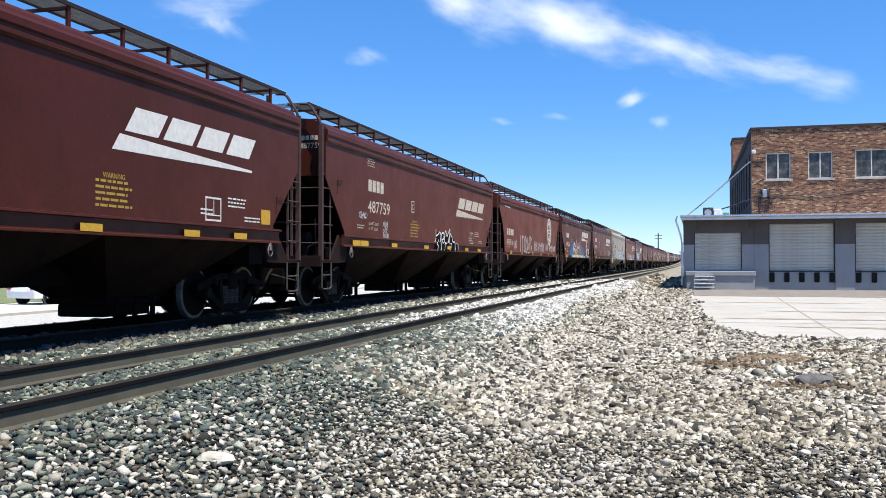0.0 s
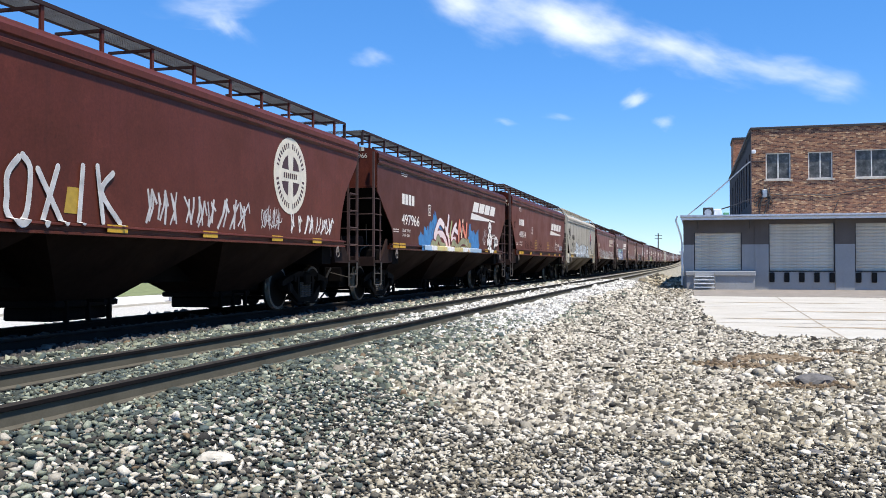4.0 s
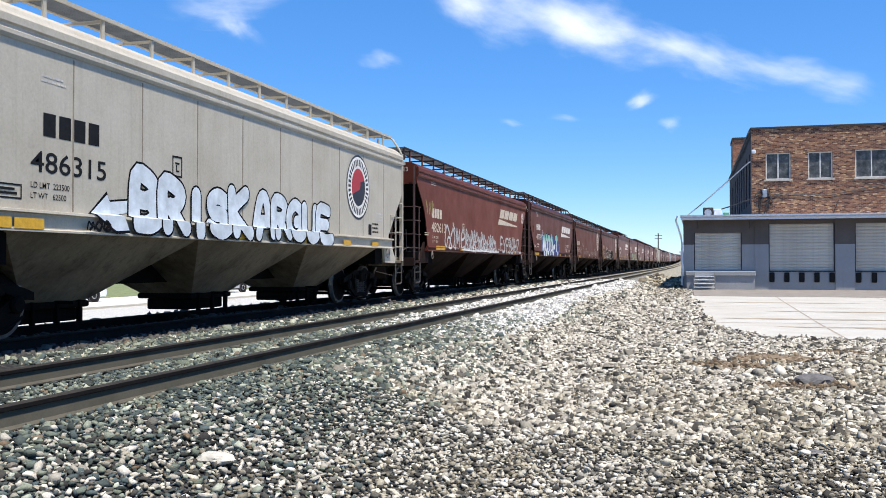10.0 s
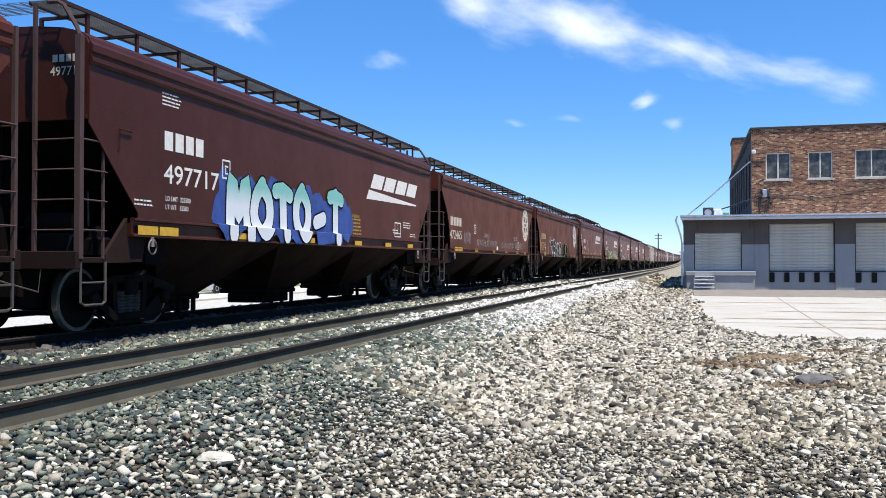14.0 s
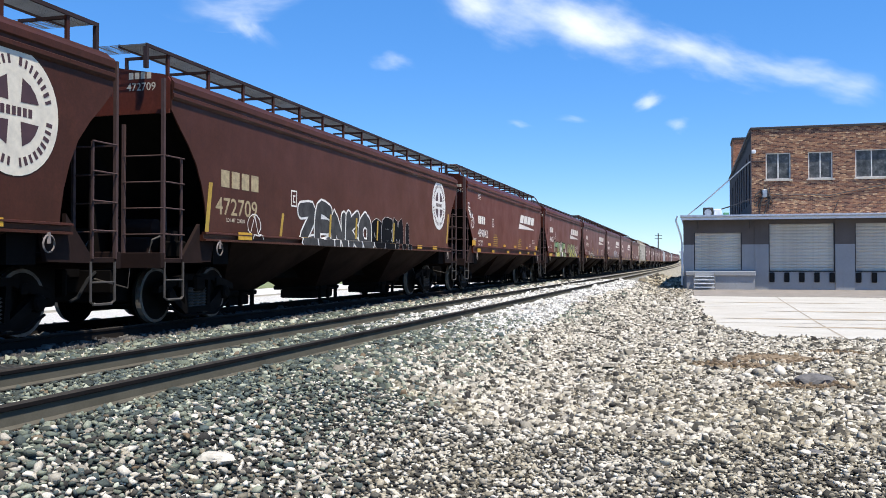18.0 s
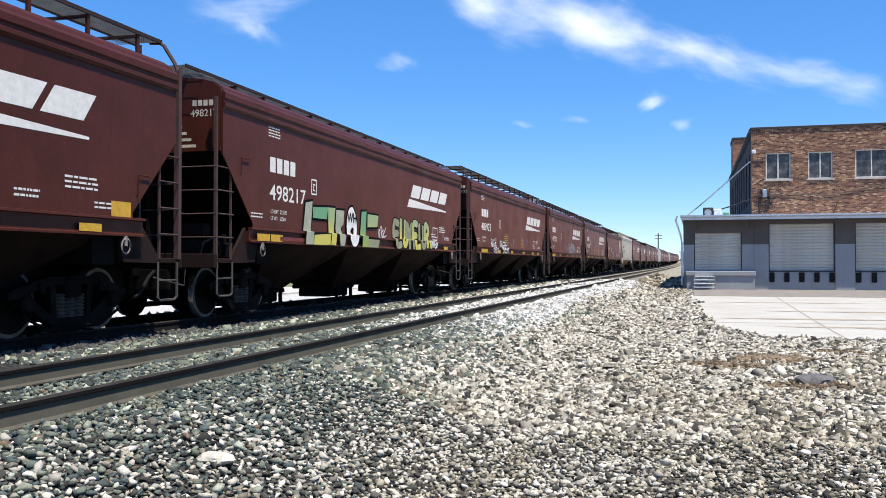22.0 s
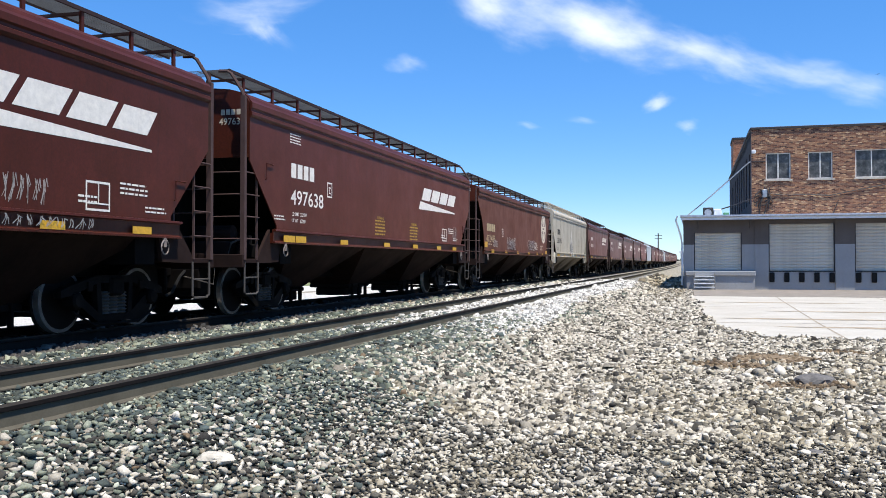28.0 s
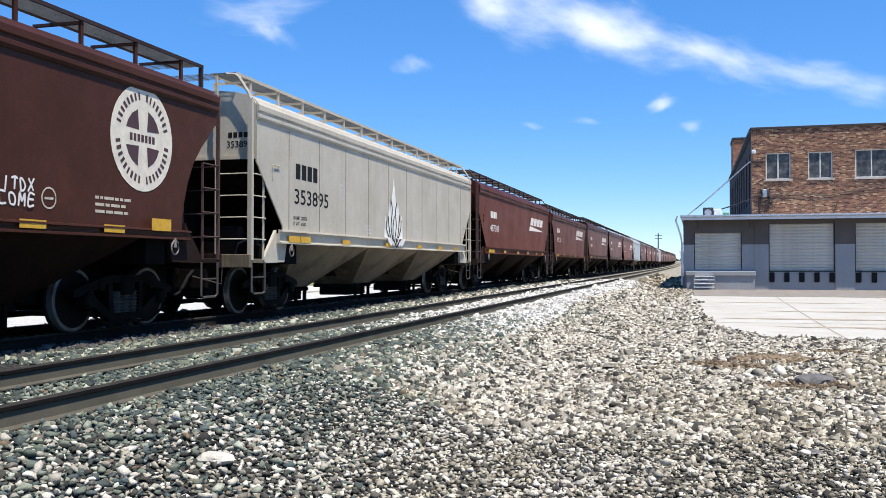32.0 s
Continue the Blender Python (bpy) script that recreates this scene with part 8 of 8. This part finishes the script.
def parked_car(at, paint_mat, tall, label):
    """A parked car, nose towards +y, its own x across."""
    car = empty("parked_car", at, label, "car", "cars parked along the street")
    r = 0.33
    low = [(-2.25, 0.30), (-2.30, 0.62), (-2.20, 0.92), (-1.2, 0.98), (1.0, 0.96), (1.9, 0.84), (2.22, 0.66), (2.28, 0.42), (2.20, 0.26)]
    s = Shape()
    s.prism(low, "x", -0.86, 0.86)
    part("body", (s, paint_mat), car, "glossy car body")
    top = 1.72 if tall else 1.44
    cab = [(-2.1 if tall else -1.75, 0.94), (-1.9 if tall else -1.1, top - 0.06), (-0.9, top), (0.15, top - 0.04), (1.05, 0.95)]
    s = Shape()
    v = [(sx * (0.80 if z < 1.2 else 0.64), y, z) for sx in (-1, 1) for y, z in cab]
    n = len(cab)
    s.add(v, [tuple(range(n)), tuple(range(2 * n - 1, n - 1, -1))] + [(k, k + n, (k + 1) % n + n, (k + 1) % n) for k in range(n)])
    part("cabin", (s, paint_mat), car)
    for sx in (-1, 1):
        glassy = [(y * 0.90 - 0.02, z - 0.05 if z > 1.2 else z + 0.06) for y, z in cab]
        g = Shape()
        g.add([(sx * (0.815 if z < 1.2 else 0.668), y, z) for y, z in glassy], [tuple(range(n))])
        part("side_window", (g, CAR_GLASS), car, "dark tinted side glass")
    g = Shape()
    g.add([(-0.70, 1.075, 0.99), (0.70, 1.075, 0.99), (0.58, 0.22, top - 0.08), (-0.58, 0.22, top - 0.08)], [(0, 1, 2, 3)])
    part("windscreen", (g, CAR_GLASS), car, "dark windscreen")
    for sx in (-1, 1):
        for y in (-1.38, 1.40):
            w = part("wheel", (Shape().lathe([(sx * 0.68, r - 0.03), (sx * 0.70, r), (sx * 0.86, r), (sx * 0.885, r - 0.04), (sx * 0.885, r * 0.62)], "x", 22), RUBBER), car, "black tyre", pose(0, y, r))
            part("rim", (Shape().lathe([(sx * 0.86, r * 0.62), (sx * 0.89, r * 0.5), (sx * 0.875, 0.05)], "x", 14), CHROME), w, "alloy rim")
            part("wheel_arch", (Shape().lathe([(sx * 0.861, r + 0.07), (sx * 0.866, r + 0.07)], "x", 22), STEELDARK), car, "dark wheel arch", pose(0, y, r))
        part("headlight", (boxes((sx * 0.72 - 0.13, sx * 0.72 + 0.13, 2.10, 2.262, 0.62, 0.76), bev=0.04), LENS), car, "clear headlight")
        part("tail_light", (boxes((sx * 0.72 - 0.12, sx * 0.72 + 0.12, -2.31, -2.20, 0.70, 0.86), bev=0.03), EMBLEM_RED), car, "red tail light")
    part("grille", (boxes((-0.45, 0.45, 2.20, 2.29, 0.42, 0.62), bev=0.02), STEELDARK), car)
    part("sill_trim", (boxes((-0.88, 0.88, -1.0, 1.0, 0.22, 0.30)), STEELDARK), car)
    return car


parked_car(pose(-29.7, 37.7, -0.235, 0, 0, -8), CAR_WHITE, False, "white sedan parked on the pale street")
parked_car(pose(-29.9, 53.6, -0.235, 0, 0, 172), CAR_SILVER, True, "silver wagon with dark windows parked on the street")

post = empty("street_post", pose(-25.6, 41.0, -0.235), "plain grey steel post at the edge of the street", "post")
part("shaft", (Shape().lathe([(0, 0.15), (0.05, 0.13), (2.6, 0.12), (2.66, 0.06)], "z", 12), GALV), post)
part("base_plate", (boxes((-0.24, 0.24, -0.24, 0.24, 0.0, 0.03), bev=0.01), STEELDARK), post)
pole = empty("utility_pole", pose(-15.5, 430, 0), "distant wooden utility pole with crossarms", "utility pole")
part("mast", (Shape().lathe([(0, 0.35), (15.5, 0.22)], "z", 8), STEELDARK), pole)
for _z in (14.2, 12.8):
    part("crossarm", (boxes((-1.6, 1.6, -0.12, 0.12, _z, _z + 0.25)), STEELDARK), pole)
shed = empty("far_shed", pose(-5.6, 545, 3.0), "low grey shed with a flat white roof in the distance", "shed")
part("wall", (boxes((-1.4, 6, -6, 6, -3, 4.6)), DOCK_GREY), shed)
part("roof", (boxes((-2.0, 6.5, -6.5, 6.5, 4.6, 5.6)), FASCIA), shed)
part("door", (boxes((0.5, 3.5, -6.06, -6.005, -3, 0.5)), STEELDARK), shed)


def far_trees():
    """The low line of woods on the horizon: trunks lost in crowns, all one body of leaves."""
    rng = np.random.default_rng(2)
    n = 5200
    x = rng.uniform(-700, 700, n)
    y = 1150 + rng.uniform(-40, 60, n)
    h = 6 + 3.5 * np.sin(x * 0.021) + 2.5 * np.sin(x * 0.083 + 1)
    z = rng.uniform(0.02, 1, n) ** 0.8 * h
    s = rng.uniform(1.5, 3.4, n)
    d = rng.normal(0, 1, (n, 4, 3))
    d /= np.linalg.norm(d, axis=2, keepdims=True)
    v = d * s[:, None, None] + np.stack([x, y, z + 1.5], 1)[:, None]
    f = [(4 * i, 4 * i + 1, 4 * i + 2) for i in range(n)] + [(4 * i, 4 * i + 2, 4 * i + 3) for i in range(n)] + [(4 * i, 4 * i + 3, 4 * i + 1) for i in range(n)] + [(4 * i + 1, 4 * i + 3, 4 * i + 2) for i in range(n)]
    me = bpy.data.meshes.new("far_woods")
    me.from_pydata(v.reshape(-1, 3).tolist(), [], f)
    me.materials.append(plain("far_foliage", (0.055, 0.075, 0.04), 0.9, 0, 0.4, 0.3))
    return tagged(new("far_woods", me), "low line of distant green woods on the horizon", "trees", kind="stuff")


far_trees()


def cloud_mat(thick, seed, ends=0.12, tail=1.0):
    """Thin high cloud: streaked vapour that thins out to its edges."""
    m, n, l, b = mat("thin_cloud", 1.0)
    uv = n.new("ShaderNodeUVMap")
    s = n.new("ShaderNodeSeparateXYZ")
    l.new(uv.outputs[0], s.inputs[0])
    def arch(sock, p):
        a = n.new("ShaderNodeMath")
        a.operation = "PINGPONG"
        a.inputs[1].default_value = 0.5
        l.new(sock, a.inputs[0])
        r = n.new("ShaderNodeMapRange")
        r.interpolation_type = "SMOOTHSTEP"
        r.inputs["From Max"].default_value = p
        l.new(a.outputs[0], r.inputs["Value"])
        return r.outputs[0]
    across, along = arch(s.outputs[1], 0.5), arch(s.outputs[0], ends)
    mp = n.new("ShaderNodeMapping")
    mp.inputs["Location"].default_value = (seed * 3.1, seed, 0)
    mp.inputs["Scale"].default_value = (6.5, 2.3, 1) if ends < 0.3 else (2.4, 2.0, 1)
    mp.inputs["Rotation"].default_value = (0, 0, 0.35)
    l.new(uv.outputs[0], mp.inputs["Vector"])
    f1 = noise_of(n, l, mp.outputs[0], 1.0, 6, 0.52)
    edge = n.new("ShaderNodeMath")
    edge.operation = "MULTIPLY"
    l.new(across, edge.inputs[0])
    l.new(along, edge.inputs[1])
    k = n.new("ShaderNodeMath")
    k.operation = "MULTIPLY_ADD"
    k.inputs[1].default_value = 2.0
    l.new(f1, k.inputs[0])
    l.new(edge.outputs[0], k.inputs[2])
    d = n.new("ShaderNodeMapRange")
    d.interpolation_type = "SMOOTHSTEP"
    d.inputs["From Min"].default_value, d.inputs["From Max"].default_value, d.inputs["To Max"].default_value = 1.18, 2.65, thick
    l.new(k.outputs[0], d.inputs["Value"])
    dd = n.new("ShaderNodeMath")
    dd.operation = "MULTIPLY"
    l.new(d.outputs[0], dd.inputs[0])
    fade = n.new("ShaderNodeMapRange")
    fade.inputs["From Min"].default_value, fade.inputs["To Min"].default_value, fade.inputs["To Max"].default_value = 0.35, 1.0, tail
    l.new(s.outputs[0], fade.inputs["Value"])
    both = n.new("ShaderNodeMath")
    both.operation = "MULTIPLY"
    l.new(along, both.inputs[0])
    l.new(fade.outputs[0], both.inputs[1])
    l.new(both.outputs[0], dd.inputs[1])
    em, tr, mx = n.new("ShaderNodeEmission"), n.new("ShaderNodeBsdfTransparent"), n.new("ShaderNodeMixShader")
    em.inputs["Color"].default_value, em.inputs["Strength"].default_value = (0.90, 0.95, 1.0, 1), 1.0
    l.new(dd.outputs[0], mx.inputs[0])
    l.new(tr.outputs[0], mx.inputs[1])
    l.new(em.outputs[0], mx.inputs[2])
    l.new(mx.outputs[0], n["Material Output"].inputs["Surface"])
    return m


FAR = 3000.0


def sky_point(bearing, height, dist=FAR):
    """A point of the sky by its bearing from the track's line and its height over the horizon, in degrees."""
    a, e = radians(bearing), radians(height)
    return Vector((math.sin(a) * math.cos(e), math.cos(a) * math.cos(e), math.sin(e))) * dist


CLOUDS = []


def cloud(spine, thick, seed, drift, label):
    """A streak of cloud along a spine of (bearing, height, half width) in degrees."""
    base = sky_point(spine[0][0], spine[0][1])
    v, uv, f = [], [], []
    rows = 7
    for i, (b, e, w) in enumerate(spine):
        j, k = max(0, i - 1), min(len(spine) - 1, i + 1)
        db, de = spine[k][0] - spine[j][0], spine[k][1] - spine[j][1]
        q = math.hypot(db, de)
        for r in range(rows):
            o = (r / (rows - 1) * 2 - 1) * w
            v.append(sky_point(b - de / q * o, e + db / q * o, FAR + 60 * math.sin(3.14159 * r / (rows - 1))) - base)
            uv.append((i / (len(spine) - 1), r / (rows - 1)))
    for i in range(len(spine) - 1):
        f += [(i * rows + r, i * rows + r + 1, (i + 1) * rows + r + 1, (i + 1) * rows + r) for r in range(rows - 1)]
    me = bpy.data.meshes.new("cloud")
    me.from_pydata([tuple(p) for p in v], [], f)
    lay = me.uv_layers.new(name="UVMap")
    for loop in me.loops:
        lay.data[loop.index].uv = uv[loop.vertex_index]
    me.materials.append(cloud_mat(thick, seed, 0.12 if len(spine) > 9 else 0.5, 0.35 if len(spine) > 9 else 1.0))
    ob = tagged(new("cloud", me), label, "cloud", "thin clouds of the sky", "structure")
    CLOUDS.append((ob, base, drift))
    ob.matrix_basis = Matrix.Translation(base)
    return ob


cloud([(-18.37, 17.98, 2.0), (-15.51, 16.69, 2.7), (-12.66, 15.92, 3.0), (-9.46, 15.19, 3.0), (-6.31, 14.36, 2.8), (-3.55, 13.84, 2.4), (-0.84, 13.04, 1.87), (1.47, 12.14, 1.69), (4.04, 11.29, 1.60), (6.54, 10.92, 1.60), (8.66, 10.31, 1.33), (10.41, 9.36, 0.89)], 1.0, 1, (115, -17), "wide white streak of thin cloud across the sky")
cloud([(-35.70, 16.02, 1.33), (-33.14, 15.62, 1.51), (-30.84, 15.51, 1.51), (-28.16, 15.69, 1.51), (-25.41, 16.22, 1.33), (-23.32, 16.77, 1.16)], 0.75, 2, (158, -22), "white wisp of thin cloud high in the sky")
cloud([(-31.50, 15.59, 1.16), (-30.17, 14.98, 1.33), (-29.00, 14.30, 1.33), (-27.81, 13.61, 1.16), (-26.44, 12.78, 0.80)], 0.70, 3, (158, -22), "trailing white wisp of thin cloud")
cloud([(-22.79, 13.01, 0.62), (-21.56, 12.90, 0.98), (-20.32, 12.79, 1.07), (-19.08, 12.54, 0.89), (-18.19, 12.28, 0.53)], 0.42, 4, (149, -26), "small faint white cloud puff")
cloud([(-5.35, 9.39, 0.44), (-4.59, 9.71, 0.76), (-3.73, 10.06, 0.89), (-2.94, 10.33, 0.80), (-2.20, 10.57, 0.36)], 0.60, 5, (97, -15), "small bright hooked cloud wisp")
cloud([(-3.22, 8.78, 0.36), (-2.37, 8.65, 0.62), (-1.53, 8.59, 0.67), (-0.69, 8.69, 0.36)], 0.36, 6, (101, -15), "small faint white cloud puff")
cloud([(-13.02, 9.11, 0.27), (-12.13, 9.00, 0.40), (-11.24, 8.78, 0.40), (-10.36, 8.60, 0.22)], 0.25, 7, (101, -15), "faint shred of cloud near the horizon")
cloud([(-10.18, 9.36, 0.27), (-8.94, 9.24, 0.40), (-7.72, 9.04, 0.40), (-6.67, 8.88, 0.22)], 0.2, 8, (101, -15), "faint shred of cloud near the horizon")


# ---- two small birds that cross the sky ----
PLUMAGE = plain("dark_bird_plumage", (0.035, 0.032, 0.035), 0.7, 0, 0.3, 20)


def bird(label):
    """A small dark bird, beak towards +y, wings held out."""
    b = empty("bird", pose(0, 0, 0), label, "bird", "birds crossing the sky")
    s = Shape()
    s.lathe([(-0.07, 0.008), (-0.05, 0.018), (0.0, 0.026), (0.04, 0.022), (0.06, 0.017), (0.085, 0.016), (0.10, 0.004)], "y", 10)
    part("body", (s, PLUMAGE), b)
    for sx in (-1, 1):
        w = Shape()
        w.add([(sx * 0.015, 0.04, 0.012), (sx * 0.09, 0.055, 0.03), (sx * 0.19, -0.02, 0.022), (sx * 0.10, -0.005, 0.026), (sx * 0.015, -0.03, 0.010),
               (sx * 0.015, 0.04, 0.006), (sx * 0.09, 0.055, 0.024), (sx * 0.19, -0.02, 0.018), (sx * 0.10, -0.005, 0.020), (sx * 0.015, -0.03, 0.004)],
              [(0, 1, 2, 3, 4), (9, 8, 7, 6, 5), (0, 5, 6, 1), (1, 6, 7, 2), (2, 7, 8, 3), (3, 8, 9, 4), (4, 9, 5, 0)])
        part("wing", (w, PLUMAGE), b)
    t = Shape()
    t.prism([(-0.012, -0.06), (0.012, -0.06), (0.04, -0.15), (0.0, -0.12), (-0.04, -0.15)], "z", -0.003, 0.003)
    part("tail", (t, PLUMAGE), b, "forked tail")
    return b


BIRDS = [(bird("small dark bird gliding past the warehouse roof"), Vector((2.12, 21.24, 7.26)), Vector((4.67, 12.71, -0.97)), 23.8),
         (bird("small dark bird gliding low across the sky"), Vector((-0.11, 15.46, 5.75)), Vector((3.56, 15.50, 0.14)), 24.2)]

# ---- what moves ----


def run(t):
    """Metres that the train has rolled at t seconds, gathering speed a little."""
    return 8.470 * t - 0.003848 * t * t + 0.0002932 * t ** 3


# the slack of the couplings: how far the train hangs back from that even roll, half second by half second
SLACK = [-0.14, -0.3, 0.24, -0.26, -0.11, 0.03, -0.25, 0.02, 0.01, 0.0, -0.03, -0.06, 0.58, -0.06, 0.27, 0.07, -0.16, 0.03, -0.22, -0.34, -0.18, 0.07, 0.36, 0.2, -0.04, 0.17, -0.12, 0.06, -0.14, -0.39, -0.3, -0.2, -0.1, -0.03, 0.21, 0.08, 0.3, 0.09, 0.38, -0.22, -0.02, -0.06, 0.57, -0.18, 0.06, -0.14, 0.04, -0.27, -0.13, -0.41, -0.13, -0.9, -0.55, -0.3, -0.05, 0.09, 0.37, 0.18, 0.33, -0.43, -0.21, -0.32, 0.0, 0.31, -0.22]


def rolled(t):
    i = min(63, int(t * 2))
    u = t * 2 - i
    return run(t) - SLACK[i] * (1 - u) - SLACK[i + 1] * u


def car_pose(k, t):
    y = PLACE[k] - rolled(t)
    za, zb = line_rise(y - 6.6), line_rise(y + 6.6)
    return pose(TRAIN_TRACK, y, RAIL + (za + zb) / 2, math.degrees(math.atan2(zb - za, 13.2)), 0, 0)


def wheel_rows(k, y0):
    """The rolling of a wheelset while its car is near: rows in its truck's space."""
    when = [0.0]
    t = 0.0
    while t < 32.0:
        t = round(t + 1 / 15, 4)
        y = PLACE[k] - rolled(t)
        if -12 < y < 46:
            when.append(t)
    when = sorted({*when, 32.0})
    rows, turn, last = [], 0.0, None
    for t in when:
        if last is not None and t - last < 0.1:
            turn += math.degrees((rolled(t) - rolled(last)) / WHEEL_R)
        last = t
        rows.append((t, pose(0, y0, WHEEL_R, turn, 0, 0)))
    return rows


def motions():
    for k, car in TRAIN:
        walk(car, [(t / 2, car_pose(k, t / 2)) for t in range(0, 65)])
    for ob, at, way, when in BIRDS:
        head = math.degrees(math.atan2(-way.x, way.y))
        rows = []
        for t in (0.0, 8.0, 16.0, 20.0, 23.0, 24.0, 25.0, 26.0, 27.0, 28.0, 30.0, 32.0):
            q = at + way * (t - when)
            up = 0.0 if t < 25.5 else 3.2 * (t - 25.0)
            rows.append((t, pose(q.x, q.y, q.z + up, 0, 12 * math.sin(2 * t), head)))
        walk(ob, rows)
    side = Vector((math.cos(radians(YAW)), math.sin(radians(YAW)), 0))
    for ob, base, (across, up) in CLOUDS:
        walk(ob, [(0.0, Matrix.Translation(base)), (32.0, Matrix.Translation(base + side * across + Vector((0, 0, up))))])
    for k, axles in WHEELS.items():
        if -1 <= k <= 15:
            for i, axle in enumerate(axles):
                rows = wheel_rows(k, (-AXLE, AXLE)[i % 2])
                if len(rows) > 2:
                    walk(axle, rows)


motions()
